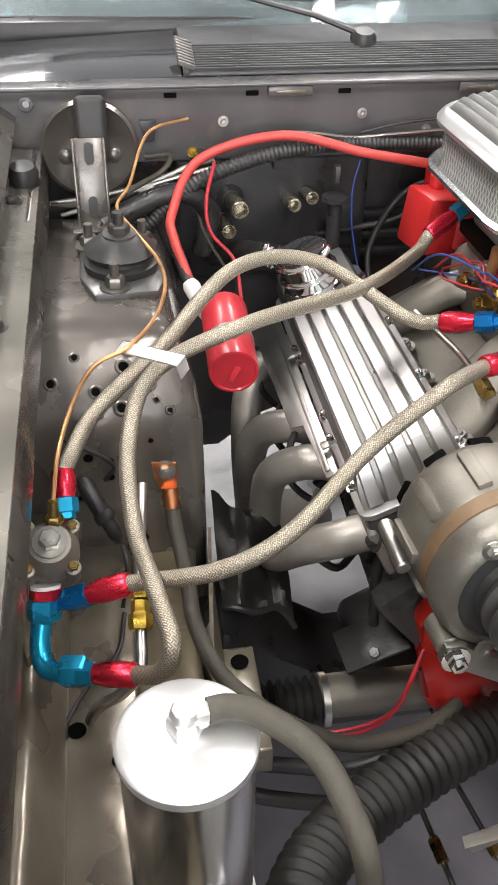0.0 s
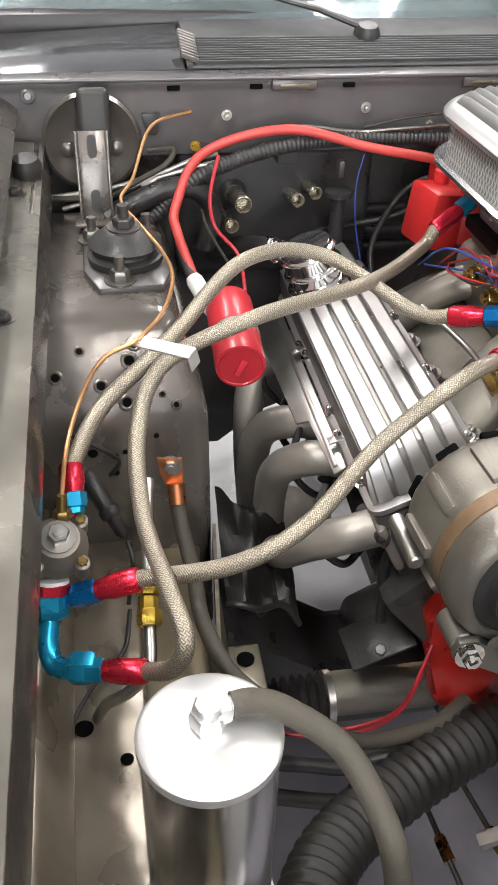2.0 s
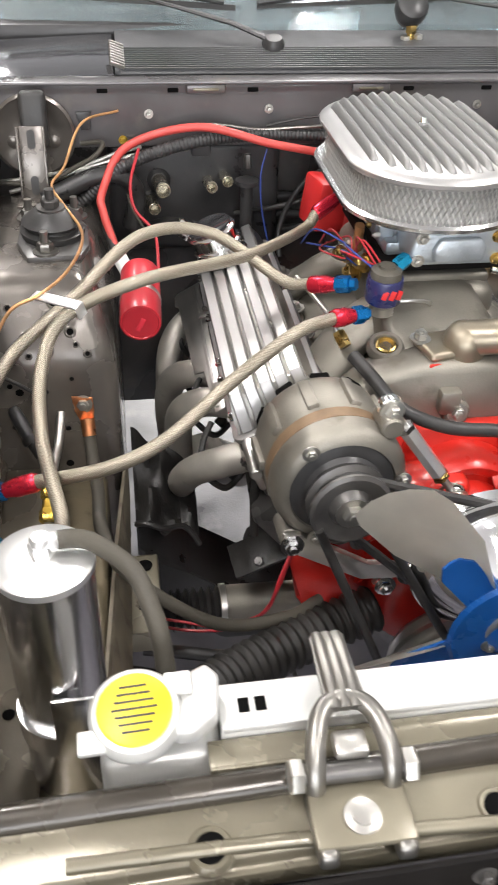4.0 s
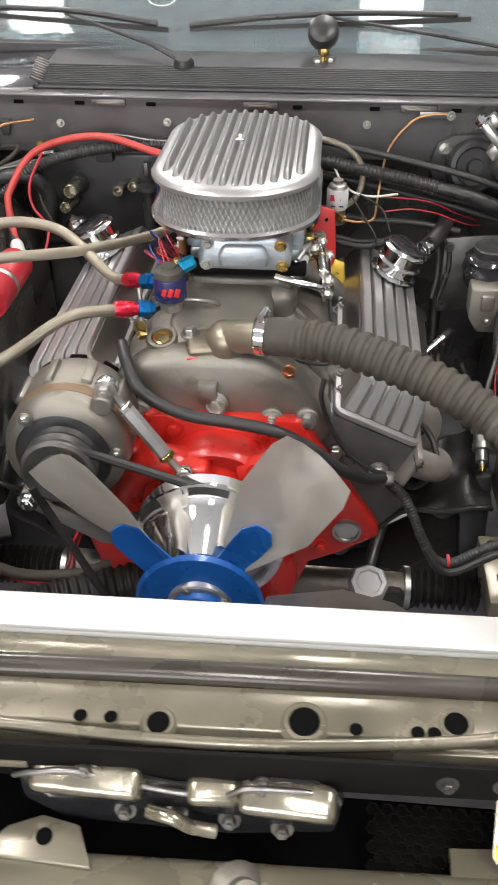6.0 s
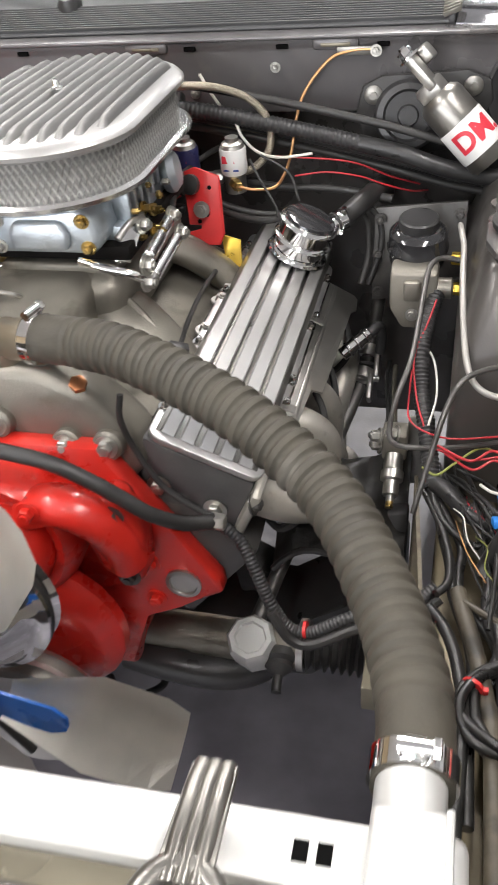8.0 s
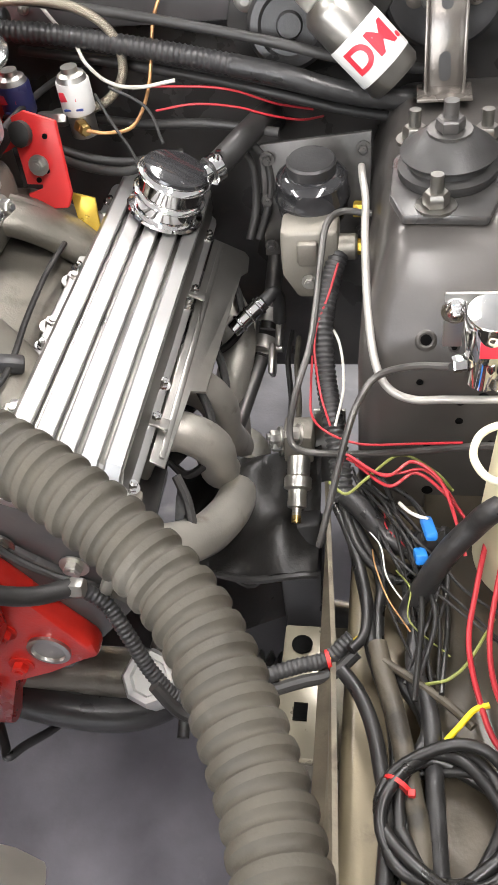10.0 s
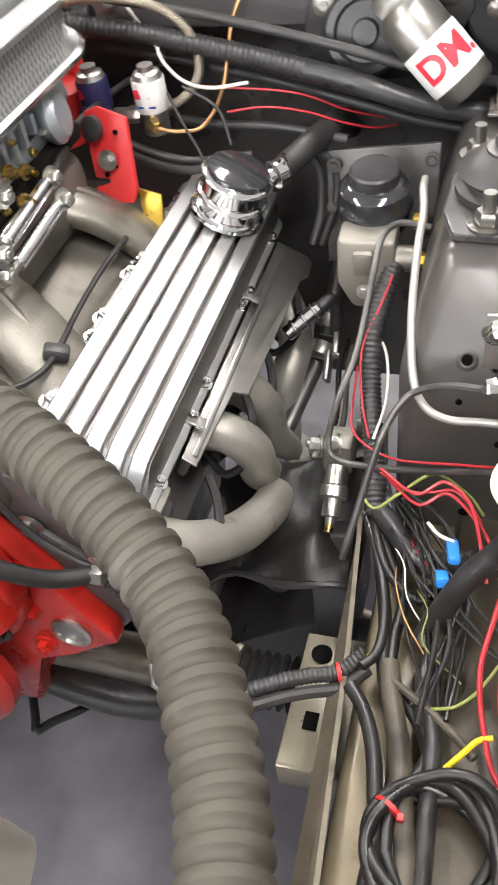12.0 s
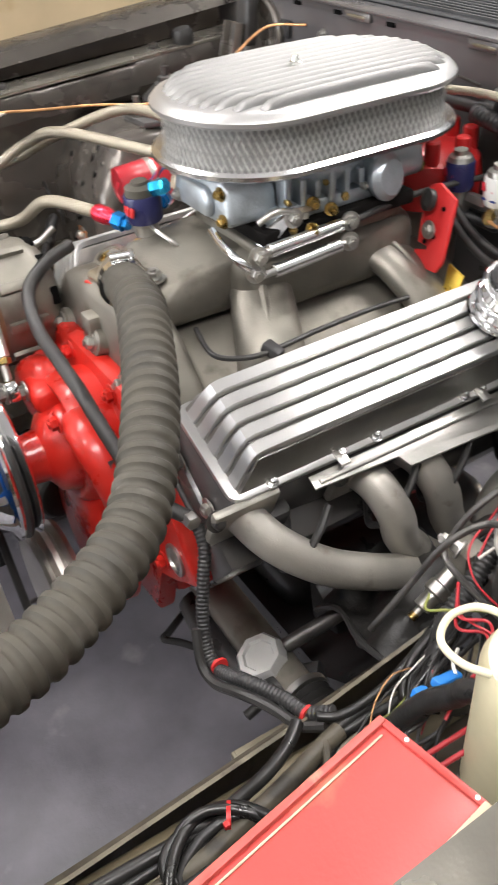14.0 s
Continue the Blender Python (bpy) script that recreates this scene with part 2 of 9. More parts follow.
WHITE_WIRE = mat("white_insulation", (0.72, 0.7, 0.64), 0.45, 0.0, 0.08, 30, 300, 0.02)
YELLOW_PL = mat("yellow_plastic", (0.85, 0.65, 0.02), 0.4, 0.0, 0.08, 30, 300, 0.02)
BLUE_PL = mat("blue_plastic", (0.02, 0.2, 0.62), 0.42, 0.0, 0.1, 30, 300, 0.02)
COWL = mat("cowl_paint", (0.115, 0.11, 0.112), 0.3, 0.3, 0.25, 8, 280, 0.06, 0.12, coat=0.2, dent=0.15, stain=((0.16, 0.15, 0.14), 20, 0.6))
BLUE_WIRE = mat("blue_insulation", (0.03, 0.06, 0.26), 0.42, 0.0, 0.1, 30, 300, 0.02)
GREEN_WIRE = mat("green_insulation", (0.22, 0.24, 0.06), 0.42, 0.0, 0.1, 30, 300, 0.02)
ORANGE_PL = mat("orange_plastic", (0.8, 0.25, 0.03), 0.42, 0.0, 0.1, 30, 300, 0.02)
CREAM_PL = mat("yellowed_translucent_plastic", (0.68, 0.62, 0.42), 0.42, 0.0, 0.12, 14, 300, 0.05)
CREAM_TUBE = mat("cream_tube", (0.74, 0.69, 0.5), 0.42, 0.0, 0.08, 14, 300, 0.02)
LABEL_WHITE = mat("white_label", (0.78, 0.78, 0.76), 0.4, 0.0, 0.05, 30, 300, 0.01)
LABEL_RED = mat("red_print", (0.6, 0.03, 0.05), 0.4, 0.0, 0.05, 30, 300, 0.01)
LABEL_BLUE = mat("blue_label", (0.022, 0.024, 0.09), 0.35, 0.0, 0.1, 30, 300, 0.01)
BRAID = braid_mat("stainless_braid", (0.54, 0.49, 0.39), (0.13, 0.112, 0.085), 0.0066)
CONCRETE = mat("painted_concrete", (0.172, 0.163, 0.185), 0.42, 0.0, 0.38, 6, 160, 0.15, 0.16, stain=((0.36, 0.35, 0.36), 7, 0.615))
WALL_WHITE = mat("white_wall_paint", (0.75, 0.75, 0.73), 0.7, 0.0, 0.05, 2, 120, 0.05)
WALL_PLY = mat("plywood_wall", (0.52, 0.4, 0.24), 0.6, 0.0, 0.15, 2.5, 60, 0.1, stain=((0.4, 0.28, 0.14), 3, 0.58))
GLASS = glass_mat("windscreen_glass", (0.80, 0.88, 0.9))
GLASS.node_tree.nodes["Principled BSDF"].inputs["Transmission Weight"].default_value = 0.96      # a film of dust, which also stands in for pale reflected haze
PAPER = mat("filter_paper", (0.3, 0.295, 0.285), 0.75, 0.0, 0.1, 40, 300, 0.2)


# ---- mesh helpers ----
def part(name, bm, material, parent=None, label="", sharp=38):
    """One bmesh as one mesh object under a thing or under a part."""
    me = bpy.data.meshes.new(name)
    bmesh.ops.recalc_face_normals(bm, faces=bm.faces[:])
    bm.to_mesh(me)
    bm.free()
    me.materials.append(material)
    me.shade_smooth()
    me.set_sharp_from_angle(angle=radians(sharp))
    ob = new(name, me)
    if parent is not None:
        ob.parent = parent
        if parent.type == "EMPTY":
            ob.matrix_parent_inverse = Matrix.Translation(parent.location).inverted()
    if label:
        tagged(ob, label)
    return ob


def thing(name, at, label, category, group="", kind=""):
    ob = new(name)
    ob.empty_display_size = 0.02
    ob.location = at
    return tagged(ob, label, category, group, kind)


def solo(name, bm, material, label, category, group="", kind="", sharp=38):
    return tagged(part(name, bm, material, None, "", sharp), label, category, group, kind)


def basis(axis, hint=(0, 0, 1)):
    w = Vector(axis).normalized()
    h = Vector(hint)
    if abs(w.dot(h.normalized())) > 0.95:
        h = Vector((0, 1, 0))
    u = h.cross(w).normalized()
    v = w.cross(u)
    return u, v, w


def box(bm, c, s, m=None, bev=0.0, seg=2):
    """A box round c with sides s, turned by the matrix m about c."""
    t = Matrix.Translation(c) @ (m if m is not None else Matrix()) @ Matrix.Diagonal((*s, 1))
    r = bmesh.ops.create_cube(bm, size=1, matrix=t)
    if bev:
        es = list({e for v in r["verts"] for e in v.link_edges})
        bmesh.ops.bevel(bm, geom=es, offset=bev, segments=seg, affect="EDGES", profile=0.5)
    return bm


def slab(bm, pts, off, bev=0.0):
    """A flat outline, thickened by the vector off."""
    off = Vector(off)
    a = [bm.verts.new(p) for p in pts]
    b = [bm.verts.new(Vector(p) + off) for p in pts]
    n = len(pts)
    fs = [bm.faces.new(a), bm.faces.new(b[::-1])]
    for i in range(n):
        fs.append(bm.faces.new((a[i], b[i], b[(i + 1) % n], a[(i + 1) % n])))
    if bev:
        es = list({e for f in fs for e in f.edges})
        bmesh.ops.bevel(bm, geom=es, offset=bev, segments=2, affect="EDGES", profile=0.5)
    return bm


def lathe(bm, prof, base, axis, seg=24, a0=0.0):
    """Turns (radius, height) rows about the axis through base."""
    u, v, w = basis(axis)
    base = Vector(base)
    rings = []
    for r, h in prof:
        if r < 1e-6:
            rings.append([bm.verts.new(base + w * h)])
        else:
            rings.append([bm.verts.new(base + w * h + (u * math.cos(a0 + 2 * math.pi * k / seg) + v * math.sin(a0 + 2 * math.pi * k / seg)) * r) for k in range(seg)])
    for a, b in zip(rings, rings[1:]):
        if len(a) == 1 and len(b) == 1:
            continue
        for k in range(seg):
            j = (k + 1) % seg
            if len(a) == 1:
                bm.faces.new((a[0], b[k], b[j]))
            elif len(b) == 1:
                bm.faces.new((a[k], a[j], b[0]))
            else:
                bm.faces.new((a[k], a[j], b[j], b[k]))
    for r in (rings[0], rings[-1]):
        if len(r) > 2:
            bm.faces.new(r)
    return bm


def rod(bm, a, b, r, r2=None, seg=12, bev=0.0):
    a, b = Vector(a), Vector(b)
    d = (b - a).length
    r2 = r if r2 is None else r2
    if bev:
        prof = [(r - bev, 0), (r, bev), (r2, d - bev), (r2 - bev, d)]
    else:
        prof = [(r, 0), (r2, d)]
    return lathe(bm, prof, a, b - a, seg)


def hexnut(bm, a, axis, r, h):
    return lathe(bm, [(r * 0.92, 0), (r, h * 0.12), (r, h * 0.85), (r * 0.86, h)], a, axis, 6)


def bolt(bm, a, axis, r=0.006, h=0.005, washer=True):
    w = Vector(axis).normalized()
    if washer:
        lathe(bm, [(r * 1.55, 0), (r * 1.55, h * 0.25)], a, w, 14)
    hexnut(bm, Vector(a) + w * h * 0.25, w, r, h)
    lathe(bm, [(r * 0.5, 0), (r * 0.5, h * 0.3), (0, h * 0.35)], Vector(a) + w * h * 1.25, w, 8)
    return bm


def spline(pts, n=10):
    p = [Vector(q) for q in pts]
    q = [2 * p[0] - p[1], *p, 2 * p[-1] - p[-2]]
    out = []
    for i in range(1, len(q) - 2):
        a, b, c, d = q[i - 1:i + 3]
        for k in range(n):
            w = k / n
            out.append(0.5 * ((2 * b) + (c - a) * w + (2 * a - 5 * b + 4 * c - d) * w * w + (3 * b - a - 3 * c + d) * w ** 3))
    out.append(p[-1])
    return out


def even(pts, step):
    """Points at even steps along a polyline."""
    out, need = [pts[0].copy()], step
    for a, b in zip(pts, pts[1:]):
        d = (b - a).length
        while need <= d:
            out.append(a.lerp(b, need / d))
            need += step
        need -= d
    if (out[-1] - pts[-1]).length > step * 0.3:
        out.append(pts[-1].copy())
    return out


def sweep(bm, pts, r, seg=10, rf=None, flat=1.0):
    """A tube along the points, with UVs (round, metres along); rf(s) scales the radius at s metres."""
    uvl = bm.loops.layers.uv.get("UVMap") or bm.loops.layers.uv.new("UVMap")
    pts = [Vector(p) for p in pts]
    n = len(pts)
    tang = [(pts[min(i + 1, n - 1)] - pts[max(i - 1, 0)]).normalized() for i in range(n)]
    u, v, w = basis(tang[0])
    rings, s, ss = [], 0.0, []
    for i in range(n):
        if i:
            s += (pts[i] - pts[i - 1]).length
            u = (u - tang[i] * u.dot(tang[i])).normalized()
        v = tang[i].cross(u)
        k = r * (rf(s) if rf else 1.0)
        rings.append([bm.verts.new(pts[i] + u * math.cos(2 * math.pi * j / seg) * k + v * math.sin(2 * math.pi * j / seg) * k * flat) for j in range(seg)])
        ss.append(s)
    for i in range(n - 1):
        for j in range(seg):
            q = (j + 1) % seg
            f = bm.faces.new((rings[i][j], rings[i][q], rings[i + 1][q], rings[i + 1][j]))
            for lp, (a, b) in zip(f.loops, ((j / seg, ss[i]), ((j + 1) / seg, ss[i]), ((j + 1) / seg, ss[i + 1]), (j / seg, ss[i + 1]))):
                lp[uvl].uv = (a, b)
    bm.faces.new(rings[0])
    bm.faces.new(rings[-1])
    return bm


def tube(pts, r, seg=10, n=8, bm=None):
    return sweep(bm or bmesh.new(), spline(pts, n), r, seg)


def ribbed(pts, r, pitch, depth, seg=18, per=6, sharp=1.0):
    """A corrugated hose."""
    line = even(spline(pts, 24), pitch / per)

    def rf(s):
        k = 0.5 + 0.5 * math.cos(2 * math.pi * s / pitch)
        return 1.0 - depth + depth * k ** sharp
    return sweep(bmesh.new(), line, r, seg, rf)


def hoop(bm, outline, prof):
    """Runs a profile of (outward, z) round a closed outline of (x, y, nx, ny) rows."""
    rings = [[bm.verts.new((x + nx * o, y + ny * o, z)) for x, y, nx, ny in outline] for o, z in prof]
    n = len(outline)
    for a, b in zip(rings, rings[1:]):
        for k in range(n):
            j = (k + 1) % n
            bm.faces.new((a[k], a[j], b[j], b[k]))
    return rings


def wire(name, pts, r, material, label, category="wire", group="", n=10, seg=8):
    seg = max(seg, 16 if r > 0.007 else 12 if r > 0.0035 else seg)
    return solo(name, tube(pts, r, seg, n), material, label, category, group)


def mirror(pts, sx):
    return [(x * sx, y, z) for x, y, z in pts]


# ---- the garage ----
solo("floor", box(bmesh.new(), (0, 0.5, -0.05), (9, 10, 0.1)), CONCRETE, "grey-violet painted concrete garage floor, worn", "floor", kind="structure")
solo("ceiling", box(bmesh.new(), (0, 0.5, 2.75), (9.2, 10.2, 0.1)), WALL_WHITE, "white painted garage ceiling", "ceiling", kind="structure")
# the opening in this wall is added to let the rear light in
_bm = bmesh.new()
for c, s in (((-2.95, 5.55, 1.35), (3.3, 0.1, 2.7)), ((3.15, 5.55, 1.35), (2.9, 0.1, 2.7)), ((0.2, 5.55, 2.0), (3.0, 0.1, 1.4))):
    box(_bm, c, s)
solo("wall_north", _bm, WALL_WHITE, "white garage wall with an added opening for rear light", "wall", kind="structure")
solo("wall_west", box(bmesh.new(), (-4.05, 0.5, 1.35), (0.1, 10, 2.7)), WALL_PLY, "warm plywood garage wall", "wall", kind="structure")
solo("wall_east", box(bmesh.new(), (4.05, 0.5, 1.35), (0.1, 10, 2.7)), WALL_WHITE, "white painted garage wall", "wall", kind="structure")
_bm = bmesh.new()
for c, s in (((-3.55, -4.55, 1.35), (1.0, 0.1, 2.7)), ((2.6, -4.55, 1.35), (2.9, 0.1, 2.7)), ((-0.95, -4.55, 2.5), (4.2, 0.1, 0.4))):
    box(_bm, c, s)
solo("wall_south", _bm, WALL_WHITE, "white garage wall with an open door", "wall", kind="structure")
TUBE_GLOW = glow_mat("tube_diffuser", (1.0, 0.98, 0.95), 5.0)
for tx, ty in TUBES:
    fx = thing("ceiling_light", (tx, ty, 2.7), "white fluorescent tube fixture on the ceiling", "ceiling light", "garage ceiling lights")
    part("housing", box(bmesh.new(), (tx, ty, 2.675), (0.2, 1.34, 0.05), bev=0.01), WALL_WHITE, fx)
    part("diffuser", box(bmesh.new(), (tx, ty, 2.635), (0.18, 1.3, 0.03), bev=0.008), TUBE_GLOW, fx, "glowing white diffuser")

# ---- the car body ----
body = thing("car_body", (0, 0.5, 0.3), "primer-grey car body with an open engine bay", "car")

for wx in (-0.72, 0.72):
    for wy in (0.55, 3.1):
        sg = 1 if wx > 0 else -1
        wl = part("wheel", lathe(bmesh.new(), [(0.19, -0.1), (0.2, -0.09), (0.19, 0.06), (0.17, 0.07), (0.06, 0.03), (0, 0.035)], (wx, wy, 0.31), (sg, 0, 0), 32), STEEL_GREY, body, "dull steel wheel")
        part("tyre", lathe(bmesh.new(), [(0.2, -0.1), (0.28, -0.105), (0.305, -0.085), (0.31, -0.06), (0.31, 0.06), (0.305, 0.085), (0.28, 0.105), (0.2, 0.1)], (wx, wy, 0.31), (sg, 0, 0), 40), RUBBER, wl, "black rubber tyre")

# firewall: the lower recessed panel and the upper cowl face
_bm = bmesh.new()
slab(_bm, [(-0.62, 1.06, 0.41), (-0.32, 1.06, 0.41), (-0.25, 1.06, 0.466), (-0.16, 1.06, 0.50), (-0.14, 1.06, 0.56), (0.14, 1.06, 0.56), (0.16, 1.06, 0.46), (0.22, 1.06, 0.395), (0.70, 1.06, 0.395), (0.70, 1.06, 0.90), (-0.62, 1.06, 0.90)], (0, 0.02, 0))
part("firewall", _bm, PAINT_DARK, body, "black-grey sheet metal firewall")
_bm = bmesh.new()
slab(_bm, [(-0.62, 1.004, 0.885), (-0.62, 1.004, 0.962), (-0.62, 1.000, 0.972), (-0.62, 1.05, 0.976), (-0.62, 1.075, 0.885)], (1.30, 0, 0), 0.004)
cowl_face = part("cowl_panel", _bm, COWL, body, "dull grey upper firewall panel")
_bm = bmesh.new()
box(_bm, (0.03, 1.012, 0.975), (1.3, 0.035, 0.005), bev=0.002)
part("cowl_flange", _bm, COWL, cowl_face)
for sx in (-0.38, -0.282, -0.169, 0.059, 0.177, 0.30):
    part("slot", box(bmesh.new(), (sx, 1.002, 0.964), (0.015, 0.005, 0.0055), bev=0.001), DARK, cowl_face, "dark slot hole")
for sx in (-0.236, 0.002, 0.243):
    _bm = bmesh.new()
    box(_bm, (sx, 1.0015, 0.966), (0.056, 0.008, 0.013), bev=0.0035)
    part("raised_pad", _bm, COWL, cowl_face)
    part("pad_slot", box(bmesh.new(), (sx, 0.9975, 0.9655), (0.036, 0.003, 0.004), bev=0.001), PAINT_TAN, cowl_face)
for p in ((-0.145, 1.003, 0.937), (-0.317, 1.003, 0.932), (0.167, 1.003, 0.940), (0.06, 1.003, 0.91), (-0.06, 1.003, 0.915)):
    part("bolt", bolt(bmesh.new(), p, (0, -1, 0), 0.0042, 0.006), STEEL, cowl_face)
_bm = bmesh.new()
slab(_bm, [(-0.419, 1.003, 0.937), (-0.397, 1.003, 0.937), (-0.402, 1.003, 0.912), (-0.413, 1.003, 0.912)], (0, -0.006, 0), 0.001)
part("cowl_bracket", _bm, PLASTIC, cowl_face, "small black triangular bracket")
part("cowl_bolt", bolt(bmesh.new(), (-0.355, 1.003, 0.896), (0, -1, 0), 0.0042, 0.004), GOLD, cowl_face, "yellow zinc bolt")
part("cowl_washer", lathe(bmesh.new(), [(0.009, 0), (0.008, 0.002), (0.005, 0.003), (0.004, 0.001), (0, 0.001)], (-0.547, 1.003, 0.958), (0, -1, 0.2), 20), COWL, cowl_face)
# round blanking plates beside the hinges
for sx in (-1, 1):
    c = (0.479 * sx, 1.003, 0.906)
    _bm = bmesh.new()
    lathe(_bm, [(0.058, 0), (0.058, 0.006), (0.054, 0.009), (0.050, 0.006), (0.024, 0.004), (0, 0.004)], c, (0, -1, 0), 36)
    pl = part("round_cover", _bm, PAINT if sx < 0 else PLASTIC, body, "pressed round cover plate on the firewall")
    for a in (-0.028, 0.028):
        part("rivet", lathe(bmesh.new(), [(0.009, 0), (0.009, 0.004), (0.005, 0.006), (0, 0.006)], (c[0] + a, 0.998, c[2] - 0.008), (0, -1, 0), 14), PAINT, pl)

# strut towers, aprons, rails and fenders, both sides
for sx in (-1, 1):
    OX = 0.0 if sx < 0 else 0.115      # how far out the fender line lies
    _bm = bmesh.new()
    TI = 0.0 if sx < 0 else 0.027
    lo = [(0.378 + TI, 0.645, 0.42), (0.61 + OX, 0.645, 0.42), (0.61 + OX, 1.055, 0.42), (0.378 + TI, 1.055, 0.42)]
    mid = [(0.382 + TI, 0.655, 0.74), (0.61 + OX, 0.655, 0.74), (0.61 + OX, 1.055, 0.74), (0.382 + TI, 1.055, 0.74)]
    up = [(0.408 + TI, 0.705, 0.828), (0.61 + OX, 0.705, 0.828), (0.61 + OX, 1.0, 0.828), (0.408 + TI, 0.985, 0.828)]
    rows = [[_bm.verts.new((x * sx, y, z)) for x, y, z in row] for row in (lo, mid, up)]
    for a, b in zip(rows, rows[1:]):
        for k in range(4):
            _bm.faces.new((a[k], a[(k + 1) % 4], b[(k + 1) % 4], b[k]))
    _bm.faces.new(rows[0])
    _bm.faces.new(rows[-1])
    bmesh.ops.bevel(_bm, geom=_bm.edges[:], offset=0.02, segments=4, affect="EDGES", profile=0.5)
    tw = part("strut_tower", _bm, PAINT if sx < 0 else TOWER, body, "pressed sheet metal strut tower", sharp=60)
    random.seed(3)
    for k in range(13):
        x, z, rr = random.uniform(0.415 + TI, 0.55), random.uniform(0.55, 0.725), random.choice((0.0025, 0.003, 0.0045))
        part("hole", lathe(bmesh.new(), [(rr, 0), (rr * 1.15, 0.0012), (rr * 0.8, 0.0016), (0, 0.0006)], (x * sx, 0.6545 - 0.0085 * max(0, (0.74 - z) / 0.32), z), (0, -1, 0), 12), DARK, tw, "dark punched hole")
    for x, s, rr in ((0.452, 0.25, 0.006), (0.458, 0.42, 0.0065), (0.487, 0.66, 0.0055), (0.434, 0.62, 0.0055), (0.424, 0.42, 0.0035), (0.428, 0.78, 0.003), (0.463, 0.84, 0.006), (0.485, 0.9, 0.003), (0.415, 0.9, 0.0035), (0.505, 0.3, 0.004), (0.53, 0.55, 0.0055)):
        # on the sloping shoulder, s running down it
        py, pz = 0.703 - 0.048 * s, 0.824 - 0.084 * s
        if sx > 0 and (s < 0.8 or x < 0.45):
            continue
        part("dimple", lathe(bmesh.new(), [(rr * 1.6, -0.001), (rr * 1.3, 0.0006), (rr, 0.0009), (rr * 0.8, 0.0002)], (x * sx, py, pz), (0, -0.87, 0.5), 14), PAINT if sx < 0 else TOWER, tw)
        part("hole", lathe(bmesh.new(), [(rr * 0.75, 0), (rr * 0.75, 0.0012), (0, 0.0012)], (x * sx, py, pz), (0, -0.87, 0.5), 12), DARK, tw, "dark punched hole")

    # side apron under the fender
    _bm = bmesh.new()
    slab(_bm, [((0.575 + OX) * sx, -0.12, 0.52), ((0.575 + OX) * sx, 1.05, 0.52), ((0.56 + OX) * sx, 1.05, 0.885), ((0.555 + OX) * sx, -0.12, 0.83)], (0.012 * sx, 0, 0))
    part("side_apron", _bm, PAINT, body, "grey inner fender apron")
    # bolted flange along the fender
    _bm = bmesh.new()
    FI = 0.535 + OX - (0.008 if sx > 0 else 0)
    slab(_bm, [((0.535 + OX + (0.006 if sx > 0 else 0)) * sx, -0.1, 0.835), (FI * sx, 0.45, 0.873), ((0.535 + OX) * sx, 1.0, 0.905), ((0.58 + OX) * sx, 1.0, 0.91), ((0.58 + OX) * sx, 0.45, 0.88), ((0.58 + OX) * sx, -0.1, 0.84)], (0, 0, -0.004))
    part("fender_flange", _bm, FLANGE, body, "shiny folded inner fender flange")
    _bm = bmesh.new()
    rows = []
    for yy, zz in ((-0.1, 0.834), (0.45, 0.872), (0.64, 0.884), (0.645, 0.880), (0.80, 0.889), (0.805, 0.896), (1.0, 0.908)):
        rows.append([_bm.verts.new(((0.545 + OX - 0.016 * math.sin(q)) * sx, yy, zz - 0.045 + 0.045 * math.cos(q))) for q in (0.0, 0.3, 0.6, 0.9, 1.2, 1.5)])
    for p, q in zip(rows, rows[1:]):
        for k in range(5):
            _bm.faces.new((p[k], p[k + 1], q[k + 1], q[k]))
    bmesh.ops.solidify(_bm, geom=_bm.faces[:], thickness=0.002)
    part("flange_lip", _bm, PAINT, body, "rolled grey flange lip")
    for k in range(4):
        y = 0.1 + 0.25 * k
        part("flange_bolt", bolt(bmesh.new(), ((0.56 + OX) * sx, y, 0.8445 + 0.0625 * y), (0, 0, 1), 0.007, 0.006), STEEL_DARK, body)
    # fender skin
    _bm = bmesh.new()
    prof = [(0.56, 0.0), (0.575, 0.012), (0.62, 0.016), (0.70, 0.004), (0.76, -0.035), (0.79, -0.1), (0.80, -0.45)]
    rows = []
    for y, zz in ((-0.16, 0.845), (0.2, 0.888), (0.6, 0.922), (1.02, 0.957), (1.3, 0.975)):
        rows.append([_bm.verts.new(((x + OX) * sx, y, zz - 0.012 + dz)) for x, dz in prof])
    for a, b in zip(rows, rows[1:]):
        for k in range(len(prof) - 1):
            _bm.faces.new((a[k], a[k + 1], b[k + 1], b[k]))
    r = bmesh.ops.solidify(_bm, geom=_bm.faces[:], thickness=0.003)
    part("fender", _bm, PAINT, body, "glossy grey front fender", sharp=60)
    part("bump_stop", lathe(bmesh.new(), [(0.012, -0.01), (0.016, 0.0), (0.017, 0.014), (0.013, 0.022), (0, 0.023)], ((0.55 + OX) * sx, 0.90, 0.90), (0, -0.2, 1), 20), RUBBER, body, "black rubber hood bump stop")

    # frame rail with its pinch flange, and the floor of the apron
    _bm = bmesh.new()
    box(_bm, (0.44 * sx, 0.28, 0.485), (0.072, 0.86, 0.165), bev=0.012, seg=3)
    rail = part("frame_rail", _bm, RAIL_TAN, body, "dirty tan frame rail")
    _bm = bmesh.new()
    slab(_bm, [(0.392 * sx, -0.12, 0.52), (0.376 * sx, 0.66, 0.52), (0.376 * sx, 0.66, 0.588), (0.392 * sx, 0.5, 0.583), (0.41 * sx, 0.25, 0.583), (0.425 * sx, -0.12, 0.583)], (0.004 * sx, 0, 0))
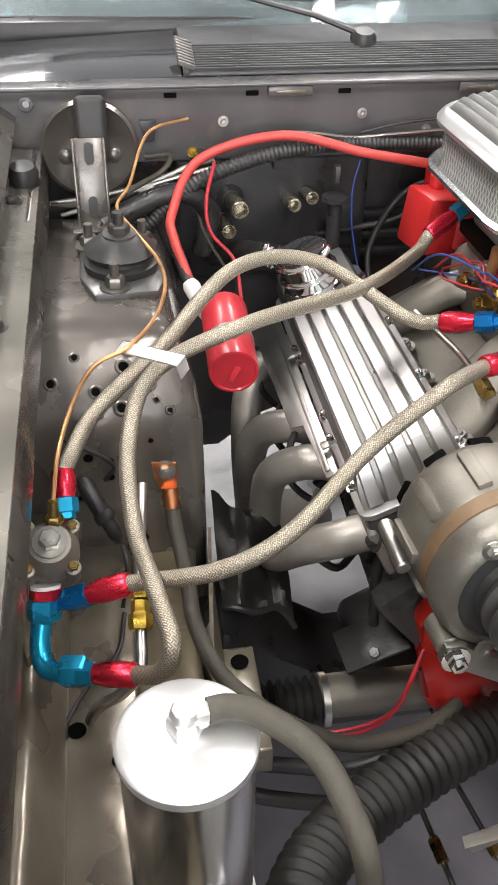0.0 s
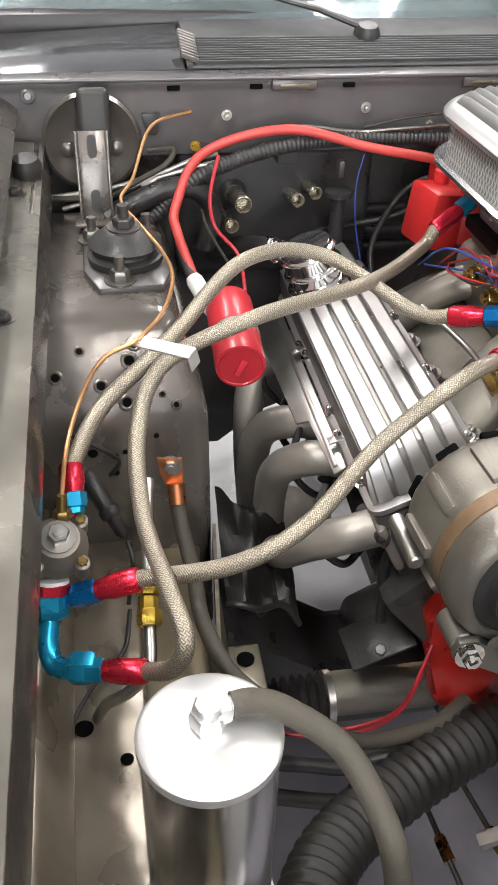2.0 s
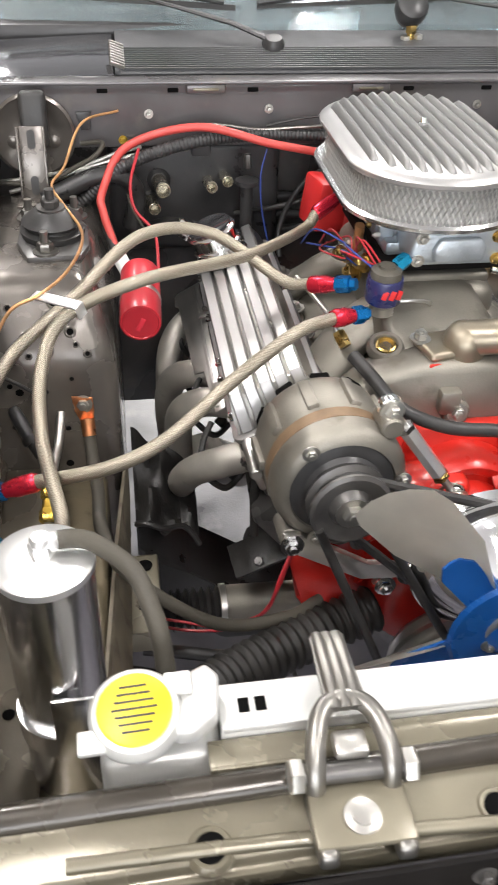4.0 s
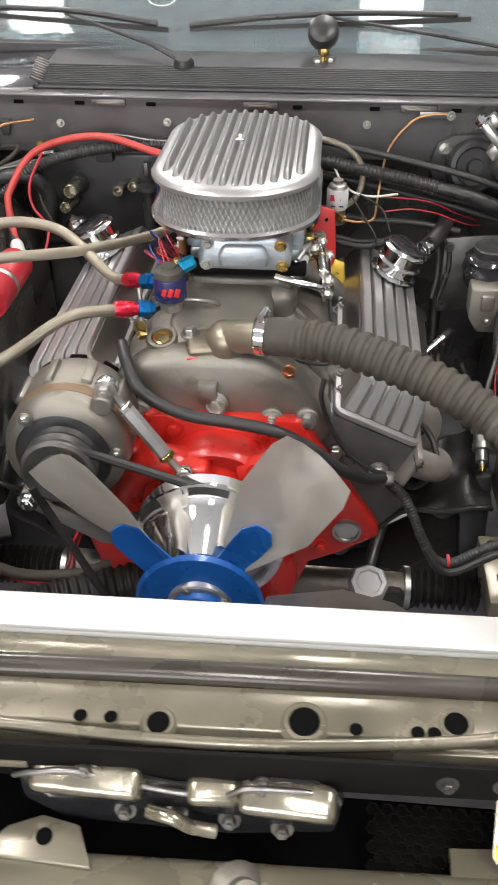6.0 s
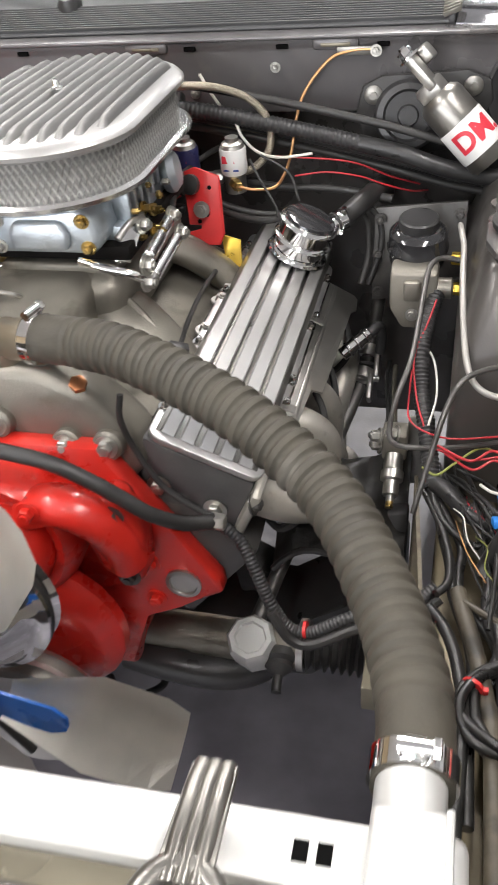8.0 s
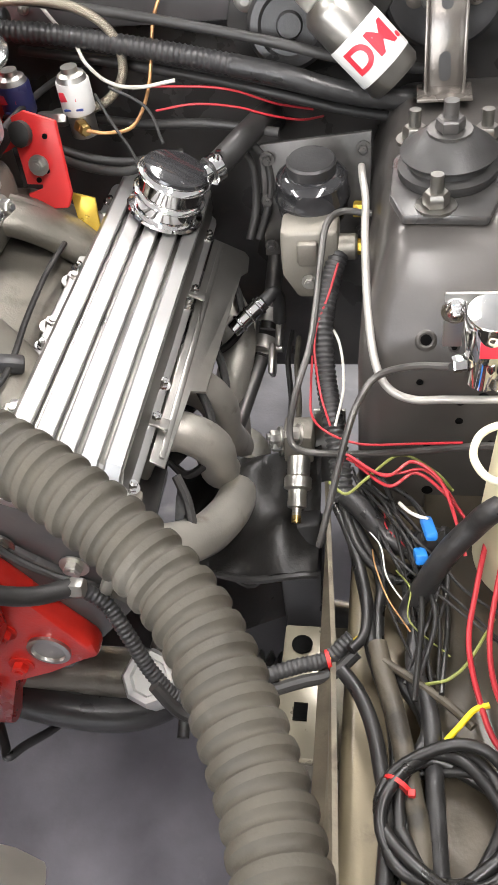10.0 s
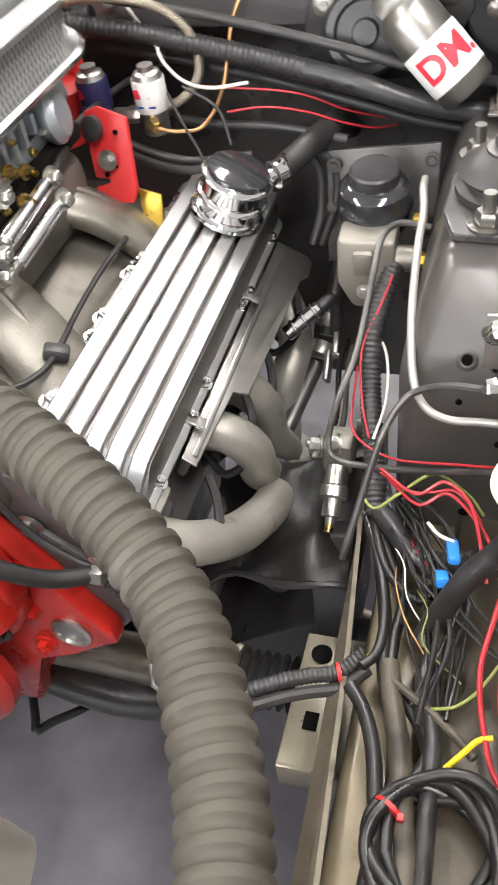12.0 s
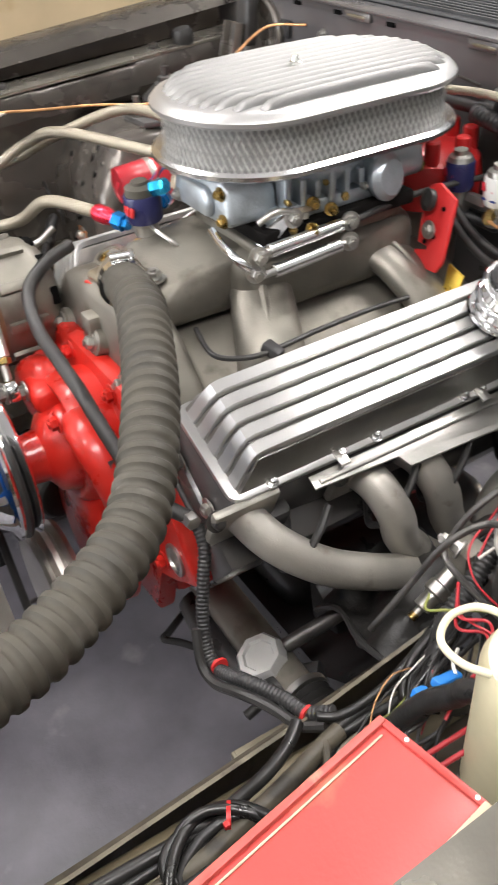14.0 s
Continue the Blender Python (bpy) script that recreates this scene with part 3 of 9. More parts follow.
    part("pinch_flange", _bm, WORN_EDGE, rail, "thin welded pinch flange")
    _bm = bmesh.new()
    box(_bm, ((0.52 + OX / 2) * sx, 0.27, 0.578), (0.105 + OX, 0.80, 0.012), bev=0.003)
    box(_bm, ((0.555 + OX) * sx, 0.27, 0.605), (0.035, 0.80, 0.06), pose(0, 0, 0, 0, 28 * sx, 0), 0.01)
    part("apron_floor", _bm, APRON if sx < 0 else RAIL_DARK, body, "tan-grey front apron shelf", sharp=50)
    for x, y, rr in () if sx > 0 else ((0.487, 0.38, 0.0055), (0.522, 0.415, 0.008), (0.50, 0.27, 0.006), (0.54, 0.2, 0.006)):
        part("floor_hole", lathe(bmesh.new(), [(rr, 0), (rr * 1.05, 0.0012), (rr * 0.8, 0.0016), (0, 0.0008)], (x * sx, y, 0.584), (0, 0, 1), 16), DARK, rail, "dark punched hole")
    # bracket on the rail
    _bm = bmesh.new()
    box(_bm, (0.374 * sx, 0.487, 0.508), (0.058, 0.128, 0.006), bev=0.002)
    box(_bm, (0.374 * sx, 0.424, 0.494), (0.058, 0.006, 0.034), bev=0.002)
    box(_bm, (0.347 * sx, 0.487, 0.492), (0.005, 0.12, 0.03), bev=0.002)
    bk = part("rail_bracket", _bm, PAINT_TAN, body, "drilled steel bracket on the rail")
    part("bracket_hole", lathe(bmesh.new(), [(0.009, 0), (0.0095, 0.002), (0.0075, 0.0025), (0, 0.0012)], (0.362 * sx, 0.53, 0.511), (0, 0, 1), 18), DARK, bk)
    part("bracket_slot", box(bmesh.new(), (0.366 * sx, 0.465, 0.512), (0.012, 0.016, 0.002)), DARK, bk)

# cowl grille of black slats
grille = thing("cowl_grille", (0, 1.08, 0.98), "weathered black plastic cowl grille with fine slats", "cowl grille")
part("frame", slab(bmesh.new(), [(-0.358, 1.03, 0.977), (-0.358, 1.03, 0.981), (-0.358, 1.085, 0.999), (-0.358, 1.17, 1.008), (-0.358, 1.17, 0.99), (-0.358, 1.06, 0.977)], (0.735, 0, 0), 0.002), PLASTIC_DULL, grille)
for k in range(11):
    y = 1.034 + 0.0048 * k
    part("slat", box(bmesh.new(), (0.009, y, 0.9845 + (y - 1.034) * 0.34), (0.72, 0.0022, 0.005), pose(0, 0, 0, 20, 0, 0), 0.0007, 1), PLASTIC_DULL, grille)
for x0, sg in ((-0.357, 1), (0.377, -1)):
    comb = part("end_comb", box(bmesh.new(), (x0, 1.058, 0.989), (0.007, 0.06, 0.009), pose(0, 0, 0, 18, 0, 0), 0.002), PLASTIC_DULL, grille, "pale toothed end piece")
    for k in range(9):
        part("tooth", box(bmesh.new(), (x0, 1.033 + 0.0064 * k, 0.990 + 0.0021 * k), (0.022, 0.0024, 0.006), pose(0, 0, 0, 18, 20 * sg, 0), 0.0008, 1), STEEL_GREY, comb)
_bm = bmesh.new()
slab(_bm, [(-0.60, 1.03, 0.975), (-0.362, 1.03, 0.979), (-0.362, 1.17, 1.004), (-0.60, 1.17, 0.992)], (0, 0, -0.006), 0.002)
part("cowl_corner", _bm, GLOSS_COWL, body, "glossy dark cowl corner panel")
_bm = bmesh.new()
slab(_bm, [(0.381, 1.03, 0.979), (0.70, 1.03, 0.972), (0.70, 1.17, 0.99), (0.381, 1.17, 1.004)], (0, 0, -0.006), 0.002)
part("cowl_corner", _bm, GLOSS_COWL, body, "glossy dark cowl corner panel")

# windscreen, pillars, roof and the cabin behind it
_bm = bmesh.new()
rows = []
for v in range(9):
    t = v / 8
    rows.append([_bm.verts.new((-0.66 + 1.32 * k / 16, 1.165 + 0.62 * t + 0.05 * (1 - (k / 8 - 1) ** 2) * -1 + 0.05, 1.006 + 0.40 * t)) for k in range(17)])
for a, b in zip(rows, rows[1:]):
    for k in range(16):
        _bm.faces.new((a[k], a[k + 1], b[k + 1], b[k]))
bmesh.ops.solidify(_bm, geom=_bm.faces[:], thickness=0.005)
shield = solo("windscreen", _bm, GLASS, "clear sloping windscreen with a small oval sticker", "windscreen", sharp=80)
shield.visible_shadow = False
_bm = bmesh.new()
u, v, w = basis((0, -0.54, 0.84))
sweep(_bm, [Vector((-0.189, 1.262, 1.0745)) + u * 0.025 * math.cos(k * math.pi / 16) + v * 0.021 * math.sin(k * math.pi / 16) for k in range(33)], 0.0011, 8)
part("oval_sticker", _bm, LABEL_WHITE, shield, "pale oval ring sticker")
_bm = bmesh.new()
box(_bm, (0, 1.23, 1.0), (1.36, 0.1, 0.03), bev=0.008)
part("base_trim", _bm, PLASTIC, shield, "black rubber screen base trim")
_bm = bmesh.new()
for sx in (-1, 1):
    slab(_bm, [(0.66 * sx, 1.19, 0.99), (0.72 * sx, 1.19, 0.99), (0.66 * sx, 1.83, 1.42), (0.60 * sx, 1.83, 1.42)], (0, 0.05, 0))
    box(_bm, (0.72 * sx, 2.0, 0.65), (0.05, 1.7, 0.72), bev=0.01)
box(_bm, (0, 2.55, 1.43), (1.30, 1.45, 0.03), bev=0.01)
part("roof_and_pillars", _bm, PAINT_DARK, body, "dark grey roof and pillars")
cabin = thing("dashboard", (0, 1.5, 0.9), "dark grey dashboard behind the windscreen", "dashboard")
_bm = bmesh.new()
slab(_bm, [(-0.65, 1.28, 0.86), (-0.65, 1.28, 0.985), (-0.65, 1.5, 1.0), (-0.65, 1.62, 0.985), (-0.65, 1.66, 0.8)], (1.3, 0, 0), 0.01)
part("dash_top", _bm, PLASTIC, cabin)
for gx in (-0.03, 0.045):
    _bm = bmesh.new()
    lathe(_bm, [(0.036, 0), (0.04, 0.004), (0.036, 0.012), (0.032, 0.006), (0, 0.006)], (gx, 1.45, 0.998), (0, -0.55, 0.8), 28)
    part("gauge_ring", _bm, CHROME if gx < 0 else PLASTIC, cabin, "chrome gauge ring")
_bm = bmesh.new()
cc, (u, v, w) = Vector((0.32, 1.62, 1.06)), basis((0, -0.85, 0.5))
sweep(_bm, [cc + u * math.cos(a * math.pi / 18) * 0.18 + v * math.sin(a * math.pi / 18) * 0.18 for a in range(37)], 0.014, 10)
wheel = part("steering_wheel", _bm, PLASTIC_DULL, cabin, "black steering wheel")
_bm = bmesh.new()
for a in (0, math.pi, -math.pi / 2):
    rod(_bm, cc, cc + u * math.cos(a) * 0.175 + v * math.sin(a) * 0.175, 0.013)
lathe(_bm, [(0.05, -0.02), (0.05, 0.02), (0.03, 0.03), (0, 0.03)], cc, w, 20)
part("spokes", _bm, PLASTIC, wheel)
for sx in (-0.33, 0.33):
    st = thing("front_seat", (sx, 2.1, 0.3), "light grey fabric front seat", "seat", "front seats")
    part("backrest", box(bmesh.new(), (sx, 2.25, 0.85), (0.46, 0.14, 0.62), pose(0, 0, 0, -15, 0, 0), 0.05, 4), FABRIC, st)
    part("headrest", box(bmesh.new(), (sx, 2.36, 1.24), (0.26, 0.09, 0.16), pose(0, 0, 0, -12, 0, 0), 0.035, 4), FABRIC, st)
    part("cushion", box(bmesh.new(), (sx, 1.95, 0.5), (0.46, 0.5, 0.16), bev=0.05, seg=4), FABRIC, st)
_bm = bmesh.new()
box(_bm, (0, 3.25, 0.95), (1.3, 0.03, 0.9))
box(_bm, (0, 2.4, 0.46), (1.4, 1.65, 0.03))
part("cabin_floor", _bm, PLASTIC, body, "dark cabin floor and rear bulkhead")


def wiper(pivot, tip, arm_end, label):
    wp = thing("wiper", pivot, label, "wiper", "windscreen wipers")
    p, q, e = Vector(pivot), Vector(tip), Vector(arm_end)
    _b = bmesh.new()
    lathe(_b, [(0.016, -0.012), (0.017, 0.004), (0.012, 0.012), (0, 0.013)], p, (0, -0.3, 1), 16)
    part("pivot_cap", _b, PLASTIC, wp)
    _b = bmesh.new()
    d = e - p
    sweep(_b, [p + Vector((0, 0, 0.006)), p + d * 0.25 + Vector((0, 0, 0.012)), p + d * 0.6 + Vector((0, 0, 0.009)), e + Vector((0, 0, 0.004))], 0.0085, 8, lambda s: 1.0 - 0.5 * min(1, s / d.length), 0.5)
    part("arm", _b, PLASTIC, wp)
    d = q - e
    _b = bmesh.new()
    sweep(_b, [e - d * 0.9, e - d * 0.3 + Vector((0, 0, 0.008)), e + Vector((0, 0, 0.01)), e + d * 0.5 + Vector((0, 0, 0.007)), q], 0.005, 8)
    part("blade_frame", _b, PLASTIC, wp)
    _b = bmesh.new()
    slab(_b, [e - d + Vector((0, 0, -0.004)), q + Vector((0, 0, -0.004)), q + Vector((0, 0, -0.012)), e - d + Vector((0, 0, -0.012))], (0, 0.003, 0))
    part("rubber_blade", _b, RUBBER, wp)


wiper((-0.128, 1.085, 1.004), (-0.53, 1.232, 1.058), (-0.35, 1.214, 1.050), "black wiper arm with blade resting on the glass")
wiper((0.50, 1.10, 1.002), (-0.135, 1.206, 1.040), (0.10, 1.216, 1.050), "black wiper arm parked across the glass")

# pressure gauge standing on the cowl
g = thing("cowl_gauge", (0.095, 1.14, 1.0), "black bulb gauge on brass fittings standing on the cowl", "gauge")
part("bulb", lathe(bmesh.new(), [(0, 0.018), (0.018, 0.017), (0.0235, 0.013), (0.0255, 0.004), (0.025, -0.006), (0.019, -0.02), (0.010, -0.028), (0, -0.028)], (0.092, 1.138, 1.044), (0.0, -0.75, 0.7), 28), PLASTIC, g)
_bm = bmesh.new()
hexnut(_bm, (0.094, 1.13, 1.012), (0, -0.1, 1), 0.009, 0.012)
rod(_bm, (0.094, 1.13, 1.0), (0.094, 1.132, 1.03), 0.006)
part("brass_fitting", _bm, BRASS, g)
_bm = bmesh.new()
hexnut(_bm, (0.085, 1.128, 0.996), (0, -0.1, 1), 0.008, 0.012)
hexnut(_bm, (0.106, 1.13, 0.996), (0, -0.1, 1), 0.007, 0.014)
part("steel_nut", _bm, STEEL, g)

# strut mounts and hood hinges
for sx in (-1, 1):
    sm = thing("strut_mount", (0.474 * sx, 0.82, 0.828), "dark strut mount with studs and nuts on the tower", "strut mount", "strut mounts")
    _bm = bmesh.new()
    cx, cy = (0.452, 0.815) if sx < 0 else (0.478, 0.775)
    pts = [(-0.036, -0.062), (0.03, -0.066), (0.045, -0.02), (0.045, 0.05), (0.02, 0.082), (-0.022, 0.078), (-0.044, 0.03), (-0.046, -0.03)]
    slab(_bm, [((cx + px) * sx, cy + py, 0.826) for px, py in pts], (0, 0, 0.009), 0.003)
    part("plate", _bm, PAINT_DARK, sm)
    part("rubber_cap", lathe(bmesh.new(), [(0.037, 0), (0.040, 0.004), (0.040, 0.010), (0.033, 0.013), (0.031, 0.017), (0.037, 0.019), (0.0385, 0.022), (0.034, 0.026), (0.021, 0.036), (0.016, 0.038), (0, 0.038)], (cx * sx, cy, 0.835), (0, -0.05, 1), 36), RUBBER, sm, "black two-tier rubber cap")
    part("centre_nut", bolt(bmesh.new(), (cx * sx, cy - 0.002, 0.872), (0, -0.05, 1), 0.0115, 0.010), STEEL_DARK, sm)
    part("centre_stud", ribbed([(cx * sx, cy - 0.002, 0.882), (cx * sx, cy - 0.002, 0.888), (cx * sx, cy - 0.002, 0.897)], 0.006, 0.005, 0.02, 12, 4), STEEL_DARK, sm, "threaded stud")
    for px, py in ((0.008 if sx < 0 else -0.01, -0.050), (-0.026, 0.062), (0.034, 0.058)):
        part("stud_nut", bolt(bmesh.new(), ((cx + px) * sx, cy + py, 0.834), (0, 0, 1), 0.0105, 0.011), STEEL_GREY, sm)
        part("stud", ribbed([((cx + px) * sx, cy + py, 0.845), ((cx + px) * sx, cy + py, 0.853), ((cx + px) * sx, cy + py, 0.862)], 0.0052, 0.005, 0.02, 12, 4), STEEL_GREY, sm, "threaded stud")
    hg = thing("hinge_bracket", (0.48 * sx, 0.93, 0.83), "slotted steel hood hinge bracket with a black strap", "hinge", "hood hinges")
    _bm = bmesh.new()
    a = pose(0.479 * sx, 0.932, 0.832, -14, 0, 0)
    for dx in (-0.0175, 0.0175):
        box(_bm, a @ Vector((dx, -0.006, 0.05)), (0.003, 0.014, 0.104), pose(0, 0, 0, -14, 0, 0), 0.0008)
    box(_bm, a @ Vector((0, 0, 0.05)), (0.036, 0.003, 0.104), pose(0, 0, 0, -14, 0, 0), 0.0008)
    box(_bm, a @ Vector((0, -0.012, 0.004)), (0.05, 0.035, 0.003), None, 0.0008)
    part("bracket", _bm, PAINT, hg)
    for zz in (0.025, 0.085):
        _bm = bmesh.new()
        slab(_bm, [a @ Vector((0.0055 * math.cos(t) , -0.0025, zz + (0.009 if math.sin(t) > 0 else -0.009) * 0.8 + 0.0055 * math.sin(t))) for t in [k * math.pi / 8 for k in range(16)]], a.to_3x3() @ Vector((0, 0.0012, 0)))
        part("slot", _bm, RUBBER, hg, "dark slot")
    _bm = bmesh.new()
    box(_bm, (0.474 * sx, 0.972, 0.935), (0.036, 0.022, 0.075), pose(0, 0, 0, -8, 0, 0), 0.007, 4)
    part("strap", _bm, RUBBER, hg, "black strap")

# core support, radiator top and latches
core = thing("core_support", (0, 0.03, 0.55), "tan-grey radiator core support with punched holes", "core support")
_bm = bmesh.new()
slab(_bm, [(-0.66, 0.028, 0.795), (-0.66, 0.026, 0.802), (-0.66, -0.009, 0.798), (-0.66, -0.012, 0.790), (-0.66, -0.017, 0.790), (-0.66, -0.019, 0.776), (-0.66, -0.015, 0.776), (-0.66, -0.013, 0.784), (-0.66, 0.02, 0.786)], (1.34, 0, 0), 0.0025)
part("tie_panel", _bm, PAINT_TAN, core)
_bm = bmesh.new()
sweep(_bm, spline([(-0.6, 0.032, 0.80), (-0.3, 0.034, 0.802), (0, 0.036, 0.803), (0.3, 0.034, 0.802), (0.6, 0.032, 0.80)], 6), 0.0105, 12)
# tube coloured darker than the panel for the shade along it
part("cross_tube", _bm, TUBE_BROWN, core, "shiny cross tube, its dark reflection put into the colour")
for x, yy, rr in ((-0.335, -0.002, 0.0095), (-0.151, -0.002, 0.0085), (0.004, -0.008, 0.0085), (0.112, -0.001, 0.0115), (0.224, 0.004, 0.009), (0.40, 0.0, 0.009)):
    part("hole_rim", lathe(bmesh.new(), [(rr * 1.7, -0.002), (rr * 1.35, 0.0012), (rr * 1.05, 0.001), (rr, -0.001)], (x, yy, 0.7990), (0, -0.1, 1), 28), PAINT_TAN, core)
    part("round_hole", lathe(bmesh.new(), [(rr, 0), (rr, 0.0012), (0, 0.0012)], (x, yy, 0.7990), (0, -0.1, 1), 22), DARK, core, "large round punched hole")
for x in (-0.055, -0.032, 0.15, 0.195, 0.207, 0.28):
    part("small_hole", lathe(bmesh.new(), [(0.0045, 0), (0.0052, 0.0015), (0.0035, 0.002), (0, 0.001)], (x, -0.006, 0.7992), (0, -0.1, 1), 12), DARK, core)
for sx in (-1, 1):
    _bm = bmesh.new()
    box(_bm, (0.56 * sx, 0.02, 0.66), (0.25, 0.05, 0.26), bev=0.01)
    part("side_panel", _bm, PAINT_TAN, core)
_bm = bmesh.new()
sweep(_bm, spline([(-0.42, 0.008, 0.784), (-0.28, 0.008, 0.783), (-0.12, 0.002, 0.783), (0.05, -0.002, 0.783), (0.2, 0.011, 0.783), (0.285, 0.026, 0.785), (0.323, 0.040, 0.790), (0.342, 0.041, 0.790), (0.385, 0.034, 0.786), (0.45, 0.034, 0.783), (0.56, 0.032, 0.783)], 8), 0.0048, 10)
solo("prop_rod", _bm, PAINT_TAN, "thin steel prop rod lying along the core support", "rod")

rad = thing("radiator", (0, 0.10, 0.4), "radiator with a white aluminium top edge", "radiator")
_bm = bmesh.new()
box(_bm, (0.035, 0.10, 0.797), (0.71, 0.036, 0.006), bev=0.0015)
box(_bm, (0.035, 0.084, 0.783), (0.71, 0.004, 0.03), bev=0.001)
box(_bm, (0.035, 0.117, 0.785), (0.71, 0.004, 0.026), bev=0.001)
part("top_edge", _bm, ALU_BRIGHT, rad)
_bm = bmesh.new()
box(_bm, (0.03, 0.071, 0.789), (0.72, 0.02, 0.004), bev=0.001)
box(_bm, (0.03, 0.061, 0.783), (0.72, 0.004, 0.015), bev=0.001)
part("mount_strip", _bm, PAINT_TAN, rad)
part("core_block", box(bmesh.new(), (0.03, 0.10, 0.58), (0.70, 0.03, 0.40)), STEEL_DARK, rad)
for x in (-0.303, -0.2915, 0.3565, 0.3685):
    part("square_slot", box(bmesh.new(), (x, 0.099, 0.8005), (0.0075, 0.011, 0.0012)), DARK, rad, "dark square slot")
for x0, x1, nm in ((-0.40, -0.318, "side_tank"), (0.381, 0.438, "side_tank")):
    _bm = bmesh.new()
    box(_bm, ((x0 + x1) / 2, 0.102, 0.58), (x1 - x0, 0.056, 0.41), bev=0.008, seg=3)
    part(nm, _bm, ALU_BRIGHT, rad, "white aluminium side tank")
# outlet with its clamp for the upper hose
_bm = bmesh.new()
box(_bm, (0.408, 0.097, 0.790), (0.039, 0.057, 0.044), bev=0.005, seg=3)
rod(_bm, (0.407, 0.118, 0.792), (0.407, 0.150, 0.796), 0.019, seg=24)
part("outlet_box", _bm, ALU_BRIGHT, rad)
_bm = bmesh.new()
sweep(_bm, [Vector((0.408 + 0.019 * a, 0.097 + 0.028 * c, 0.811)) for a, c in ((-1, -1), (-0.3, -1.02), (0.4, -0.99), (1, -1), (1.01, -0.3), (1, 0.3), (1, 1))], 0.0022, 8)
part("weld_bead", _bm, ALU_BRIGHT, rad, "rough weld bead")
rad.rotation_euler.z = radians(0.8)
rad.location += Vector((0, -0.001, 0.004))
core.rotation_euler.z = radians(1.5)
core.location += Vector((0, 0.02, -0.016))

for x0 in (-0.2415, 0.310):
    lt = thing("hood_latch_bracket", (x0, 0.05, 0.79), "forked steel hood latch bracket on the core support", "latch bracket", "hood latch brackets")
    _bm = bmesh.new()
    arch = [(x0 - 0.026, 0.012, 0.79), (x0 - 0.0265, 0.018, 0.815), (x0 - 0.024, 0.034, 0.829), (x0 - 0.016, 0.052, 0.835), (x0, 0.060, 0.836), (x0 + 0.016, 0.052, 0.835), (x0 + 0.024, 0.034, 0.829), (x0 + 0.0265, 0.018, 0.815), (x0 + 0.026, 0.012, 0.79)]
    sweep(_bm, spline([(x0 + (px - x0) * 0.93, py, pz) for px, py, pz in arch], 6), 0.0066, 12, None, 0.8)
    part("fork", _bm, STEEL_GREY, lt)
    _bm = bmesh.new()
    slab(_bm, [(x0 - 0.0135, 0.058, 0.836), (x0 + 0.0135, 0.058, 0.836), (x0 + 0.012, 0.112, 0.833), (x0 - 0.012, 0.112, 0.833)], (0, 0, 0.004), 0.001)
    part("tongue", _bm, STEEL_GREY, lt, "ridged steel tongue")
    for dx in (-0.007, 0.0, 0.007):
        part("tongue_ridge", sweep(bmesh.new(), [(x0 + dx, 0.05, 0.837), (x0 + dx, 0.07, 0.8395), (x0 + dx, 0.10, 0.8385), (x0 + dx * 0.95, 0.113, 0.835)], 0.0044, 10, None, 0.75), STEEL_GREY, lt)
    _bm = bmesh.new()
    rod(_bm, (x0 - 0.036, 0.022, 0.812), (x0 + 0.036, 0.022, 0.812), 0.007, seg=14, bev=0.001)
    part("pivot_pin", _bm, STEEL_DARK, lt)
    for k in (-1, 1):
        part("pin_nut", hexnut(bmesh.new(), (x0 + 0.032 * k, 0.022, 0.812), (k, 0, 0), 0.0115, 0.009), STEEL, lt)
        part("leg", box(bmesh.new(), (x0 + 0.024 * k, -0.004, 0.796), (0.013, 0.05, 0.014), pose(0, 0, 0, -6, 0, 0), 0.004, 3), STEEL_GREY, lt)
    part("base", box(bmesh.new(), (x0, 0.0, 0.8035), (0.062, 0.046, 0.006), bev=0.002), PAINT_TAN, lt)
    part("latch_block", box(bmesh.new(), (x0, 0.034, 0.822), (0.022, 0.018, 0.009), bev=0.003), STEEL, lt)
    part("bolt_washer", lathe(bmesh.new(), [(0.012, 0), (0.0115, 0.002), (0.007, 0.003), (0.007, 0.006), (0, 0.007)], (x0, -0.006, 0.8065), (0, -0.1, 1), 20), STEEL, lt, "bright washer and bolt")
    lt.location += Vector((0, 0.0145, -0.007))

# below the tie panel: dark flange, lower beam, mesh and latch works
_bm = bmesh.new()
slab(_bm, [(-0.6, -0.0125, 0.788), (-0.6, -0.0165, 0.788), (-0.6, -0.0145, 0.748), (-0.6, -0.008, 0.744), (-0.6, -0.008, 0.75)], (1.22, 0, 0), 0.001)
flange = part("front_flange", _bm, FLAT_BLACK, core, "black lower flange")
for x in (-0.36, -0.31, -0.17, 0.215, 0.255, 0.33, 0.37):
    part("flange_bolt", bolt(bmesh.new(), (x, -0.0155, 0.768), (0, -1, 0.1), 0.0052, 0.005), STEEL_DARK, flange)
for x0, x1 in ((-0.145, -0.09),):
    part("flange_slot", box(bmesh.new(), ((x0 + x1) / 2, -0.016, 0.764), (x1 - x0, 0.003, 0.007), None, 0.0014), PAINT_TAN, flange, "raised tan bar")
lowb = thing("bumper_beam", (0, -0.07, 0.55), "tan-grey lower bumper beam", "bumper beam")
_bm = bmesh.new()
box(_bm, (0, -0.072, 0.645), (1.2, 0.075, 0.09), pose(0, 0, 0, 0, 0, 1.5), 0.014, 4)
part("beam", _bm, PAINT_TAN, lowb)
